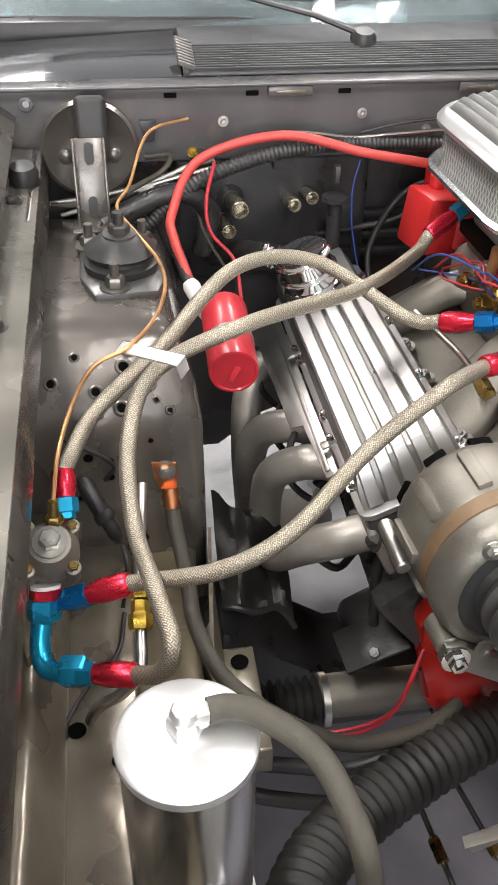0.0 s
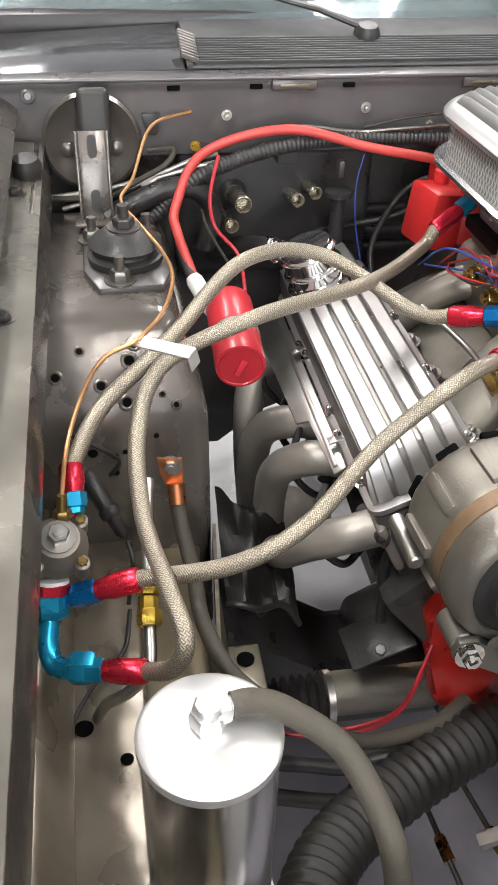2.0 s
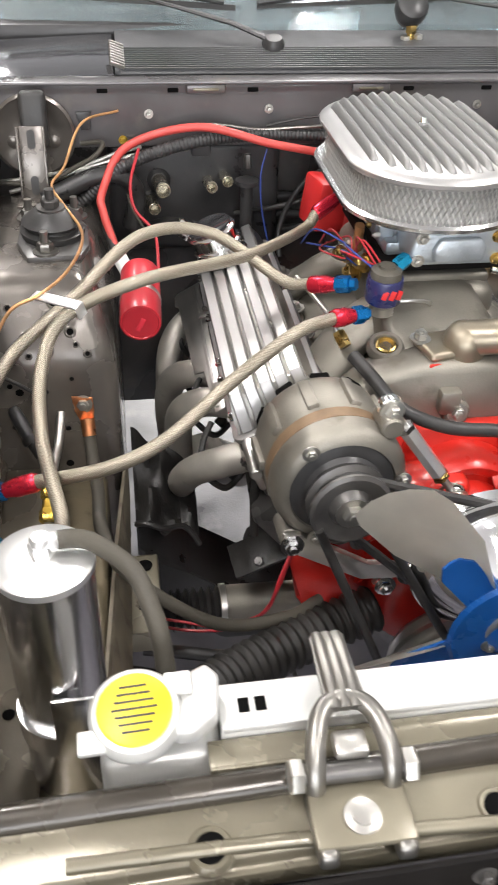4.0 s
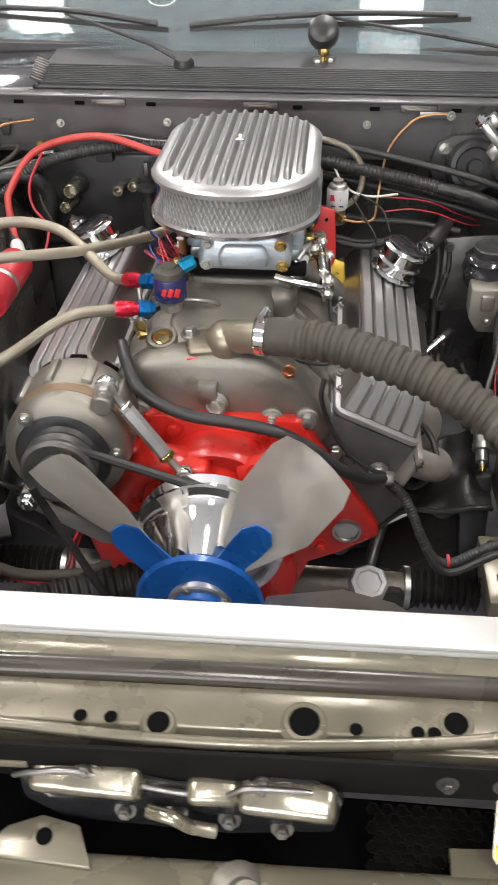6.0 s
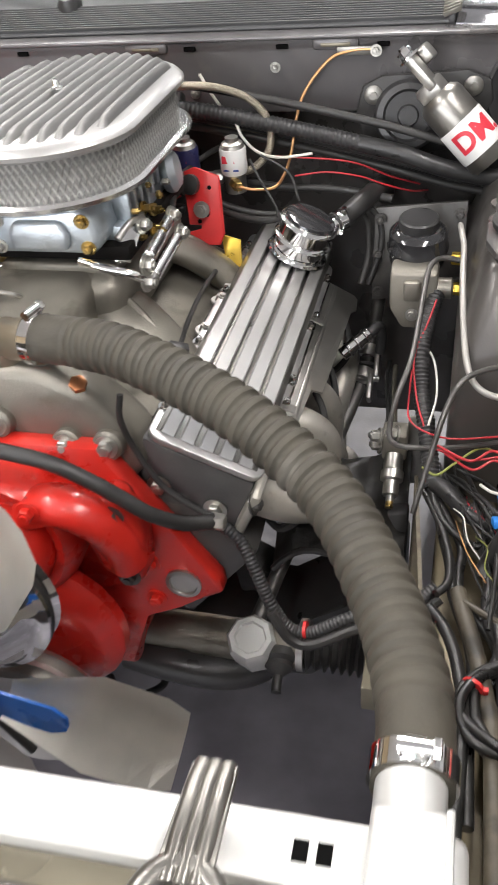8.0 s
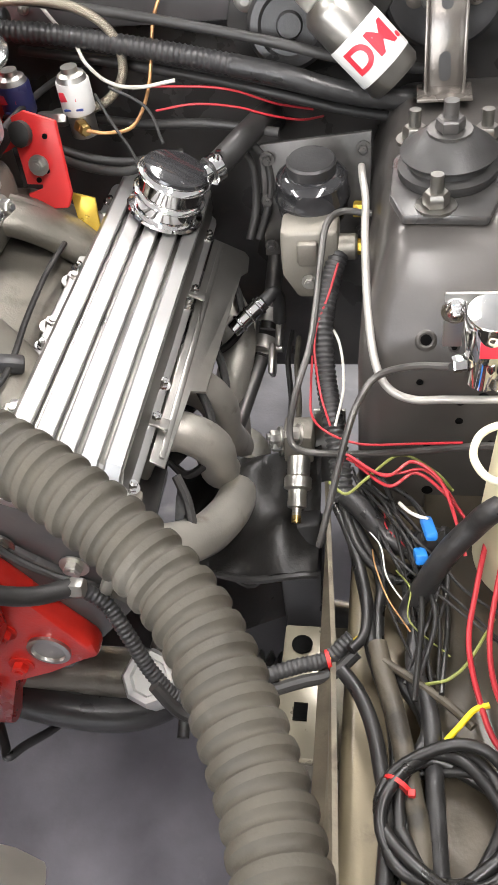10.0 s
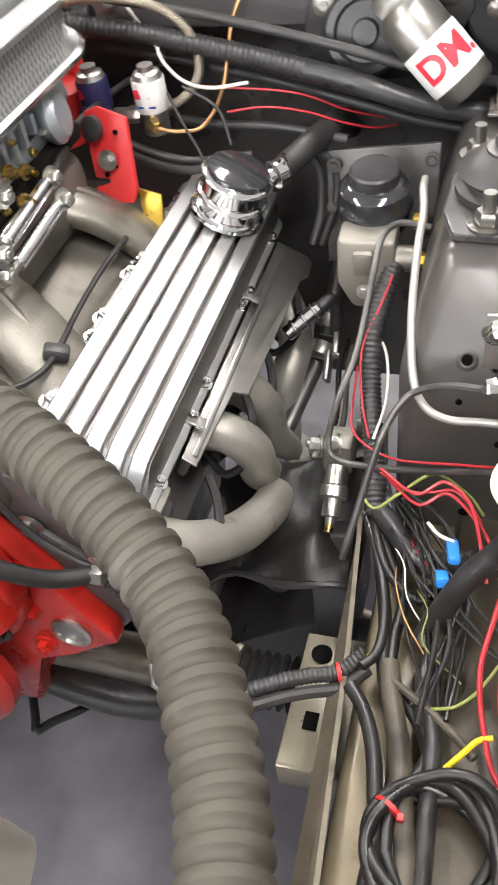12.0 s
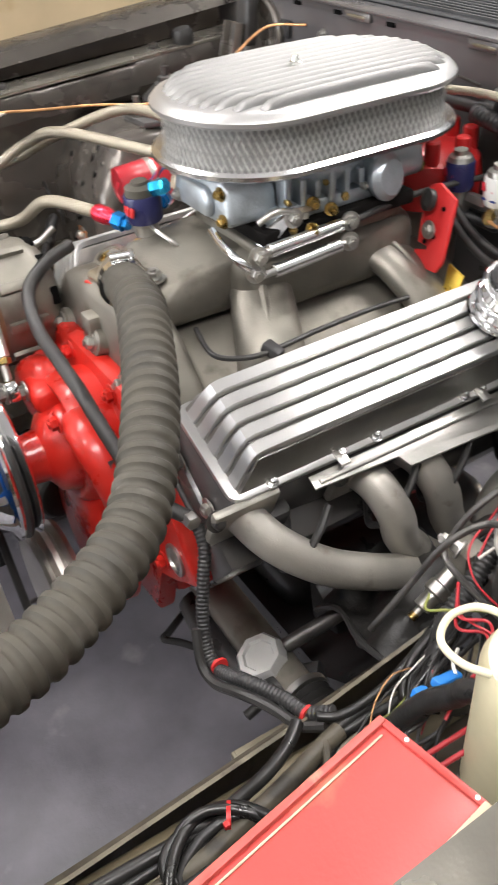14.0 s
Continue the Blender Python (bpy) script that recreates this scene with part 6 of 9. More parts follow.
for p in (a, b):
    part("rod_end", lathe(bmesh.new(), [(0.008, -0.007), (0.0125, -0.005), (0.0135, 0), (0.0125, 0.005), (0.008, 0.007)], p, AD, 20), CHROME, aj)
    part("rod_bolt", bolt(bmesh.new(), p + AD * 0.007, AD, 0.008, 0.008), STEEL, aj)
# lower bracket
lb = thing("alternator_bracket", (-0.13, 0.37, 0.66), "forked steel lower alternator bracket", "bracket")
_bm = bmesh.new()
slab(_bm, [(-0.222, 0.365, 0.70), (-0.205, 0.365, 0.70), (-0.13, 0.365, 0.648), (-0.085, 0.365, 0.645), (-0.075, 0.365, 0.625), (-0.135, 0.365, 0.628), (-0.225, 0.365, 0.682)], (0, 0.008, 0), 0.002)
slab(_bm, [(-0.10, 0.366, 0.645), (-0.08, 0.366, 0.64), (-0.09, 0.40, 0.585), (-0.108, 0.40, 0.58)], (0, 0.008, 0), 0.002)
part("strap", _bm, STEEL, lb)
for p in ((-0.214, 0.362, 0.690), (-0.085, 0.362, 0.634), (-0.098, 0.388, 0.592)):
    part("bolt", bolt(bmesh.new(), p, (0, -1, 0.1), 0.008, 0.008), CHROME, lb)

# belt round alternator and pump pulley
_bm = bmesh.new()
ca, cp = AC_ + AD * 0.027, Vector((FC.x, 0.3535, FC.z + 0.012))
ca.y = cp.y
da = math.atan2(cp.z - ca.z, cp.x - ca.x)
off = math.acos((0.08 - 0.031) / (cp - ca).length)
loop = []
for k in range(13):
    a = da + off + (2 * math.pi - 2 * off) * k / 12
    loop.append(Vector((ca.x + 0.031 * math.cos(a), ca.y, ca.z + 0.031 * math.sin(a))))
for k in range(19):
    a = da - off + 2 * off * k / 18
    loop.append(Vector((cp.x + 0.080 * math.cos(a), cp.y, cp.z + 0.080 * math.sin(a))))
loop.append(loop[0].copy())
sweep(_bm, [q for a, b in zip(loop, loop[1:]) for q in (a, a.lerp(b, 0.5))] + [loop[-1]], 0.0052, 8)
solo("drive_belt", _bm, RUBBER, "black v-belt round the alternator pulley", "belt")
_bm = bmesh.new()
for sg in (-1, 1):
    rod(_bm, (ca.x + 0.03 * sg, 0.335, ca.z - 0.02), (-0.03 + 0.05 * sg, 0.335, 0.45), 0.005)
solo("drive_belt", _bm, RUBBER, "black v-belt running down to the crank pulley", "belt")
crk = thing("crank_pulley", (0, 0.36, 0.44), "grey crank pulley under the fan", "pulley")
part("pulley", lathe(bmesh.new(), [(0.0, 0), (0.075, 0), (0.078, 0.006), (0.068, 0.012), (0.078, 0.018), (0.078, 0.024), (0.068, 0.03), (0.076, 0.036), (0.07, 0.04), (0.03, 0.03), (0, 0.03)], (0, 0.40, 0.46), (0, -1, 0), 36), STEEL, crk)

# distributor behind the carburettor
ds = thing("distributor", (-0.01, 0.93, 0.76), "red-capped distributor behind the carburettor", "distributor")
part("cap", lathe(bmesh.new(), [(0.068, 0), (0.068, 0.03), (0.064, 0.05), (0.05, 0.06), (0, 0.062)], (-0.015, 0.935, 0.805), (0, 0.05, 1), 28), RED_PL, ds, "red plastic cap")
part("body", rod(bmesh.new(), (-0.015, 0.935, 0.72), (-0.015, 0.935, 0.806), 0.045, seg=24), ALU_CAST, ds)
for k in range(8):
    a = 2 * math.pi * k / 8 + 0.2
    part("terminal", rod(bmesh.new(), (-0.015 + 0.052 * math.cos(a), 0.935 + 0.052 * math.sin(a), 0.85), (-0.015 + 0.052 * math.cos(a), 0.935 + 0.052 * math.sin(a), 0.885), 0.009, seg=10, bev=0.002), RED_PL, ds)
part("coil_cover", box(bmesh.new(), (-0.075, 0.905, 0.835), (0.05, 0.06, 0.07), pose(0, 0, 0, 0, 8, 12), 0.006), RED_PL, ds, "red plastic cover with a white line")


# ---- hoses and fittings, passenger side ----
def an_end(parent, a, b, r=0.0105, nut=None, m1=None, m2=None, at=0.55):
    """A hose end from the hose at a to its port at b: a socket and a nut."""
    a, b = Vector(a), Vector(b)
    d = b - a
    L = d.length
    part("socket", lathe(bmesh.new(), [(r * 0.86, -0.002), (r, 0.0015), (r, L * at * 0.62), (r * 0.8, L * at * 0.9), (r * 0.78, L * at)], a, d, 12), m1 or ANO_RED, parent, "red anodised socket")
    part("swivel_nut", lathe(bmesh.new(), [(r * 0.8, L * at), (r * 0.98, L * at + 0.001), (r * 0.98, L * 0.86), (r * 0.7, L * 0.88), (r * 0.68, L)], a, d, 6), m2 or ANO_BLUE, parent, "blue anodised swivel nut")


HOSE_A = [(-0.146, 0.652, 0.833), (-0.176, 0.677, 0.828), (-0.258, 0.730, 0.868), (-0.344, 0.697, 0.881), (-0.423, 0.620, 0.843), (-0.485, 0.579, 0.806), (-0.514, 0.519, 0.788)]
HOSE_B = [(-0.107, 0.819, 0.853), (-0.128, 0.805, 0.836), (-0.219, 0.698, 0.851), (-0.345, 0.607, 0.869), (-0.430, 0.584, 0.841), (-0.457, 0.536, 0.807), (-0.459, 0.474, 0.768), (-0.446, 0.405, 0.757), (-0.437, 0.362, 0.744), (-0.447, 0.361, 0.715), (-0.467, 0.385, 0.686)]
HOSE_C = [(-0.140, 0.558, 0.838), (-0.190, 0.518, 0.845), (-0.260, 0.496, 0.803), (-0.334, 0.433, 0.779), (-0.394, 0.412, 0.764), (-0.467, 0.442, 0.729)]
for pts, e0, e1, c0, c1 in (
        (HOSE_A, (-0.100, 0.620, 0.847), (-0.512, 0.490, 0.762), (ANO_RED, ANO_BLUE), (ANO_RED, ANO_CYAN)),
        (HOSE_B, (-0.052, 0.845, 0.880), (-0.524, 0.402, 0.678), (ANO_RED, ANO_CYAN), (ANO_RED, ANO_CYAN)),
        (HOSE_C, (-0.096, 0.577, 0.832), (-0.526, 0.450, 0.707), (ANO_RED, ANO_BLUE), (ANO_RED, ANO_BLUE))):
    h = thing("braided_hose", pts[3], "stainless braided fuel hose with red and blue ends", "braided hose", "braided fuel hoses")
    part("braid", sweep(bmesh.new(), spline(pts, 14), 0.0073, 16), BRAID, h, sharp=80)
    an_end(h, pts[0], e0, 0.0105, None, *c0)
    an_end(h, pts[-1], e1, 0.0105, None, *c1)

cl = thing("hose_separator", (-0.43, 0.51, 0.885), "polished metal clip holding two hoses together", "hose clip")
_bm = bmesh.new()
_a, _b2 = Vector((-0.459, 0.566, 0.877)), Vector((-0.412, 0.528, 0.882))
_x = (_b2 - _a).normalized()
_z = (Vector((0, -0.35, 1)) - _x * Vector((0, -0.35, 1)).dot(_x)).normalized()
_m = Matrix((_x, _z.cross(_x), _z)).transposed().to_4x4()
box(_bm, _a.lerp(_b2, 0.5), ((_b2 - _a).length, 0.013, 0.002), _m, 0.0008)
box(_bm, _b2 - _z * 0.007, (0.002, 0.013, 0.015), _m, 0.0008)
part("strap", _bm, SATIN, cl)
part("rivet", lathe(bmesh.new(), [(0.004, 0), (0.003, 0.002), (0, 0.0025)], (-0.452, 0.5603, 0.8788), (0, -0.35, 1), 12), STEEL, cl)

# fuel pressure regulator
RG = Vector((-0.528, 0.475, 0.742))
RX = Vector((0.10, -0.45, 0.89)).normalized()
rg = thing("fuel_regulator", RG, "dusty cast fuel pressure regulator with coloured fittings", "fuel regulator")
u, v, w = basis(RX, (1, 0, 0))
_bm = bmesh.new()
lathe(_bm, [(0.023, -0.012), (0.024, -0.010), (0.024, 0.004), (0.022, 0.008), (0.019, 0.014), (0.017, 0.018), (0.013, 0.019), (0, 0.019)], RG, RX, 24)
for a in (45, 135, 225, 315):
    lathe(_bm, [(0.0065, -0.013), (0.0065, 0.008), (0.005, 0.009)], RG + (u * math.cos(radians(a)) + v * math.sin(radians(a))) * 0.0255, RX, 12)
part("bonnet", _bm, ALU_CAST, rg)
for a in (45, 135, 225, 315):
    part("bonnet_screw", bolt(bmesh.new(), RG + (u * math.cos(radians(a)) + v * math.sin(radians(a))) * 0.0255 + RX * 0.008, RX, 0.0045, 0.004, False), BRASS, rg, "brassy screw")
part("adjuster", bolt(bmesh.new(), RG + RX * 0.019, RX, 0.009, 0.009), STEEL, rg)
_bm = bmesh.new()
box(_bm, RG - RX * 0.026, (0.042, 0.036, 0.03), Matrix((u, v, w)).transposed().to_4x4(), 0.004)
part("body_casting", _bm, ALU_CAST, rg)
_bm = bmesh.new()
slab(_bm, [(-0.556, 0.51, 0.60), (-0.556, 0.45, 0.60), (-0.556, 0.445, 0.70), (-0.552, 0.455, 0.768), (-0.552, 0.505, 0.768), (-0.556, 0.515, 0.70)], (-0.003, 0, 0), 0.001)
box(_bm, (-0.565, 0.47, 0.588), (0.03, 0.09, 0.004), None, 0.001)
part("bracket", _bm, PAINT_TAN, rg, "tan zinc bracket")
_bm = bmesh.new()
lathe(_bm, [(0.0125, 0), (0.0125, 0.003), (0.010, 0.004)], (-0.534, 0.460, 0.720), (-0.03, -0.5, -0.86), 16)
part("white_washer", _bm, LABEL_WHITE, rg, "white sealing washer")
part("bottom_port", hexnut(bmesh.new(), (-0.534, 0.459, 0.7175), (-0.05, -0.55, -0.84), 0.0135, 0.012), ANO_RED, rg, "red anodised port fitting")
part("port_fitting", hexnut(bmesh.new(), (-0.519, 0.497, 0.756), (0.3, 0.5, 0.6), 0.011, 0.011), ANO_RED, rg, "red anodised port fitting")
_bm = bmesh.new()
hexnut(_bm, (-0.522, 0.484, 0.764), (0, 0.1, 1), 0.0075, 0.008)
rod(_bm, (-0.522, 0.484, 0.770), (-0.521, 0.487, 0.785), 0.0048, 0.004, 12)
part("brass_fitting", _bm, BRASS, rg)
# blue elbow under the regulator
el = thing("elbow_fitting", (-0.54, 0.42, 0.685), "bright blue anodised ninety degree elbow", "hose elbow")
part("upper_nut", hexnut(bmesh.new(), (-0.536, 0.452, 0.711), (-0.05, -0.55, -0.84), 0.0142, 0.018), ANO_CYAN, el)
part("bend", sweep(bmesh.new(), spline([(-0.539, 0.441, 0.697), (-0.5415, 0.427, 0.682), (-0.538, 0.414, 0.673), (-0.526, 0.405, 0.675), (-0.517, 0.401, 0.679)], 8), 0.0085, 16), ANO_CYAN, el)
part("side_nut", hexnut(bmesh.new(), (-0.524, 0.403, 0.678), (0.98, -0.16, 0.06), 0.0135, 0.02), ANO_CYAN, el)

# thin copper line to the regulator
COPL = [(-0.360, 1.002, 0.937), (-0.410, 0.964, 0.932), (-0.436, 0.912, 0.891), (-0.452, 0.872, 0.880), (-0.435, 0.82, 0.872), (-0.415, 0.774, 0.860), (-0.413, 0.681, 0.875), (-0.428, 0.605, 0.880), (-0.453, 0.558, 0.880), (-0.481, 0.548, 0.870), (-0.501, 0.540, 0.840), (-0.515, 0.515, 0.810), (-0.521, 0.487, 0.785)]
wire("copper_line", COPL, 0.0019, COPPER_WIRE, "thin bent copper line running to the regulator", "copper line")

# red fuel filter
ff = thing("fuel_filter", (-0.347, 0.74, 0.785), "bright red cylindrical fuel filter", "fuel filter")
a, b = Vector((-0.349, 0.672, 0.780)), Vector((-0.344, 0.800, 0.790))
d = (b - a).normalized()
part("canister", lathe(bmesh.new(), [(0.0, 0.001), (0.0215, 0.001), (0.0225, -0.0005), (0.0248, 0.0), (0.0255, 0.003), (0.0255, 0.045), (0.024, 0.047), (0.024, 0.05), (0.0255, 0.052), (0.0255, 0.112), (0.0248, 0.115), (0.0225, 0.1155), (0.0215, 0.114), (0, 0.114)], a, d, 36), FILTER_RED, ff)
part("label_mark", box(bmesh.new(), a + d * -0.0006 + Vector((0.0, 0, -0.002)), (0.006, 0.001, 0.018), pose(0, 0, 0, 0, 28, 0), 0.0003), LABEL_RED, ff, "small embossed mark")
part("band", lathe(bmesh.new(), [(0.0258, 0.044), (0.0262, 0.046), (0.0262, 0.051), (0.0258, 0.053)], a, d, 32), STEEL, ff)

# battery cable, red
REDCABLE = [(-0.372, 0.872, 0.780), (-0.388, 0.905, 0.825), (-0.388, 0.926, 0.850), (-0.350, 0.965, 0.899), (-0.251, 0.965, 0.924), (-0.150, 0.952, 0.904), (-0.058, 0.950, 0.886), (-0.02, 0.945, 0.872)]
rc = thing("battery_cable", REDCABLE[2], "thick red battery cable looped along the firewall", "battery cable")
part("cable", tube(REDCABLE, 0.0058, 14, 12), RED_CABLE, rc)
part("grey_boot", lathe(bmesh.new(), [(0.0085, 0), (0.0105, 0.012), (0.0105, 0.05), (0.008, 0.056)], (-0.352, 0.838, 0.750), (-0.42, 0.7, 0.62), 14), LABEL_WHITE, rc, "pale grey terminal boot")
part("black_sleeve", rod(bmesh.new(), (-0.3755, 0.877, 0.785), (-0.385, 0.90, 0.812), 0.0075, seg=12), RUBBER, rc)

# copper lug and its cable
lg = thing("ground_cable", (-0.424, 0.63, 0.68), "black cable with a copper lug bolted to the tower", "ground cable")
part("cable", tube([(-0.421, 0.628, 0.662), (-0.418, 0.600, 0.640), (-0.412, 0.55, 0.622), (-0.408, 0.488, 0.612), (-0.378, 0.424, 0.600), (-0.285, 0.404, 0.535), (-0.20, 0.42, 0.517), (-0.154, 0.445, 0.515)], 0.0078, 12, 10), RUBBER_GREY, lg)
_bm = bmesh.new()
slab(_bm, [(-0.438, 0.638, 0.703), (-0.413, 0.638, 0.700), (-0.412, 0.636, 0.682), (-0.414, 0.630, 0.665), (-0.428, 0.630, 0.666), (-0.436, 0.636, 0.684)], (0, -0.003, 0), 0.0008)
rod(_bm, (-0.421, 0.629, 0.674), (-0.420, 0.618, 0.656), 0.0088, seg=12)
part("lug", _bm, COPPER, lg, "copper lug")
part("bolt", bolt(bmesh.new(), (-0.425, 0.635, 0.692), (0, -1, 0.2), 0.0075, 0.006), STEEL, lg)

# steel tube with yellow union
st = thing("fuel_line", (-0.46, 0.48, 0.65), "dull steel fuel line with a yellow union", "fuel line")
part("line", tube([(-0.449, 0.60, 0.705), (-0.453, 0.565, 0.685), (-0.457, 0.50, 0.690), (-0.460, 0.445, 0.672), (-0.463, 0.415, 0.655), (-0.480, 0.405, 0.640), (-0.50, 0.41, 0.62), (-0.51, 0.42, 0.59)], 0.0052, 12), STEEL, st)
a, b = Vector((-0.4575, 0.478, 0.692)), Vector((-0.4605, 0.440, 0.672))
for f0, rr in ((0.0, 0.0105), (0.36, 0.008), (0.62, 0.0105)):
    part("union_nut", hexnut(bmesh.new(), a.lerp(b, f0), b - a, rr, 0.014), GOLD, st, "yellow zinc union nut")

# catch can
CC = Vector((-0.4375, 0.2155, 0.836))
cn = thing("catch_can", (CC.x, CC.y, 0.584), "polished aluminium catch can with a hose fitting", "catch can")
R = 0.0372
part("tank", lathe(bmesh.new(), [(0, -0.262), (R - 0.002, -0.262), (R, -0.258), (R, -0.004)], CC, (0, 0, 1), 48), ALU_POL, cn)
part("lid", lathe(bmesh.new(), [(R + 0.001, -0.006), (R + 0.0016, -0.004), (R + 0.0016, 0.001), (R - 0.001, 0.003), (0, 0.003)], CC, (0, 0, 1), 48), SATIN, cn, "bright satin lid")
part("fitting_nut", hexnut(bmesh.new(), CC + Vector((0.0, 0.004, 0.003)), (0, 0, 1), 0.0105, 0.011), SATIN, cn)
_bm = bmesh.new()
lathe(_bm, [(0.0085, 0.008), (0.0085, 0.018), (0.007, 0.020), (0, 0.020)], CC + Vector((0.0, 0.004, 0.0)), (0, 0, 1), 8)
box(_bm, CC + Vector((0.005, 0.0045, 0.0135)), (0.014, 0.014, 0.012), pose(0, 0, 0, 0, 0, 10), 0.003)
rod(_bm, CC + Vector((0.006, 0.005, 0.0135)), CC + Vector((0.022, 0.007, 0.013)), 0.0056, seg=14)
part("elbow", _bm, SATIN, cn, "bright elbow")
_bm = bmesh.new()
lathe(_bm, [(R + 0.0005, -0.19), (R + 0.003, -0.19), (R + 0.003, -0.165), (R + 0.0005, -0.165)], CC, (0, 0, 1), 40)
box(_bm, CC + Vector((0.012, -R - 0.004, -0.15)), (0.035, 0.004, 0.075), None, 0.0015)
part("mount_band", _bm, ALU_POL, cn)
CANH = [CC + Vector((0.012, 0.006, 0.0135)), CC + Vector((0.024, 0.007, 0.013)), (-0.398, 0.216, 0.848), (-0.372, 0.193, 0.841), (-0.359, 0.163, 0.826), (-0.354, 0.148, 0.806), (-0.352, 0.139, 0.775), (-0.352, 0.135, 0.74)]
solo("overflow_hose", tube(CANH, 0.0072, 14, 10), RUBBER_GREY, "grey rubber overflow hose from the catch can", "hose")

# radiator filler cap
RC = Vector((-0.375, 0.092, 0.817))
CD = Vector((-0.05, -0.25, 1)).normalized()
part("filler_neck", lathe(bmesh.new(), [(0.018, -0.05), (0.018, -0.012), (0.025, -0.008), (0.025, -0.002)], RC, CD, 28), ALU_BRIGHT, rad)
_bm = bmesh.new()
lathe(_bm, [(0.030, -0.008), (0.031, -0.006), (0.031, -0.001), (0.028, 0.004), (0.024, 0.0055), (0.012, 0.006), (0, 0.006)], RC, CD, 40)
u, v, w = basis(CD)
for k in (0, math.pi):
    box(_bm, RC + (u * math.cos(k + 0.5) + v * math.sin(k + 0.5)) * 0.033, (0.018, 0.016, 0.006), Matrix((u, v, w)).transposed().to_4x4(), 0.002)
rcap = part("radiator_cap", _bm, ALU_BRIGHT, rad, "white metal cap with ears and a yellow disc")
part("yellow_disc", lathe(bmesh.new(), [(0.0245, 0.004), (0.0245, 0.0068), (0.023, 0.0076), (0, 0.0076)], RC, CD, 40), YELLOW_PL, rcap, "yellow warning disc")
for k in range(7):
    part("text_bar", box(bmesh.new(), RC + CD * 0.0078 + v * (0.015 - 0.005 * k), (0.030 - abs(k - 3) * 0.004, 0.0016, 0.0004), Matrix((u, v, w)).transposed().to_4x4()), RUBBER, rcap, "small dark line of print")
part("neck_tab", slab(bmesh.new(), [(-0.352, 0.075, 0.800), (-0.338, 0.073, 0.803), (-0.322, 0.082, 0.806), (-0.318, 0.112, 0.808), (-0.326, 0.124, 0.806), (-0.345, 0.118, 0.801)], (0, 0, 0.016), 0.004), ALU_BRIGHT, rad, "cast white neck lug", 60)

# large black corrugated lower hose, brake lines, rack
solo("lower_radiator_hose", ribbed([(-0.375, 0.15, 0.54), (-0.362, 0.24, 0.535), (-0.333, 0.30, 0.52), (-0.285, 0.345, 0.505), (-0.221, 0.382, 0.50), (-0.146, 0.415, 0.50), (-0.09, 0.43, 0.51)], 0.030, 0.0125, 0.14, 24, 6), HOSE_BLACK, "large black corrugated lower radiator hose", "radiator hose", sharp=70)
for k, (x0, x1) in enumerate(((-0.150, -0.165), (-0.085, -0.118))):
    bl = thing("brake_line", (x0, 0.3, 0.3), "thin steel line with a brass union under the engine", "brake line", "lines under the engine")
    a, b = Vector((x0, 0.36, 0.30)), Vector((x1, 0.56, 0.30))
    part("line", rod(bmesh.new(), a, b, 0.0035, seg=8), STEEL_DARK, bl)
    for f0 in (0.18, 0.25):
        part("union", hexnut(bmesh.new(), a.lerp(b, f0), b - a, 0.0075, 0.016), BRASS, bl, "brass union")

# steering rack with boots, crossmember
rk = thing("steering_rack", (0, 0.57, 0.385), "grey steering rack with black bellows boots", "steering rack")
part("housing", rod(bmesh.new(), (-0.265, 0.565, 0.392), (0.26, 0.558, 0.388), 0.026, seg=24, bev=0.004), GRIMY_CAST, rk)
part("pinion_tower", lathe(bmesh.new(), [(0.03, -0.05), (0.03, 0.0), (0.026, 0.006), (0.02, 0.006), (0.018, 0.002), (0, 0.002)], (0.200, 0.540, 0.416), (0.0, -0.45, 1), 8), ALU_BRIGHT, rk, "notched adjuster cap")
for sx in (-1, 1):
    part("boot", ribbed([(0.255 * sx, 0.562, 0.39), (0.31 * sx, 0.562, 0.39), (0.365 * sx, 0.56, 0.39)], 0.03, 0.0105, 0.3, 22, 6), RUBBER, rk, "black bellows boot", 70)
    part("boot_band", lathe(bmesh.new(), [(0.031, -0.004), (0.032, -0.004), (0.032, 0.004), (0.031, 0.004)], (0.258 * sx, 0.562, 0.39), (1, 0, 0), 24), STEEL, rk)
    part("tie_rod", rod(bmesh.new(), (0.355 * sx, 0.59, 0.39), (0.60 * sx, 0.60, 0.37), 0.009), STEEL_DARK, rk)
    part("mount_bush", lathe(bmesh.new(), [(0.02, -0.03), (0.02, 0.02), (0.012, 0.025), (0, 0.026)], (0.11 * sx, 0.555, 0.37), (0, -1, 0.3), 18), RUBBER, rk)
part("pinion_boot", lathe(bmesh.new(), [(0.022, 0), (0.022, 0.010), (0.016, 0.014), (0.017, 0.020), (0.010, 0.026), (0.006, 0.030), (0.006, 0.050), (0, 0.051)], (0.234, 0.545, 0.392), (0.05, -0.9, -0.25), 20), RUBBER, rk, "black rubber end boot")
km = thing("crossmember", (0, 0.6, 0.3), "black tubular crossmember under the engine", "crossmember")
_bm = bmesh.new()
slab(_bm, [(-0.37, 0.62, 0.46), (-0.30, 0.62, 0.40), (-0.22, 0.62, 0.33), (0.22, 0.62, 0.33), (0.30, 0.62, 0.40), (0.37, 0.62, 0.46), (0.37, 0.62, 0.36), (0.25, 0.62, 0.25), (-0.25, 0.62, 0.25), (-0.37, 0.62, 0.36)], (0, 0.12, 0), 0.01)
part("beam", _bm, PLASTIC, km)
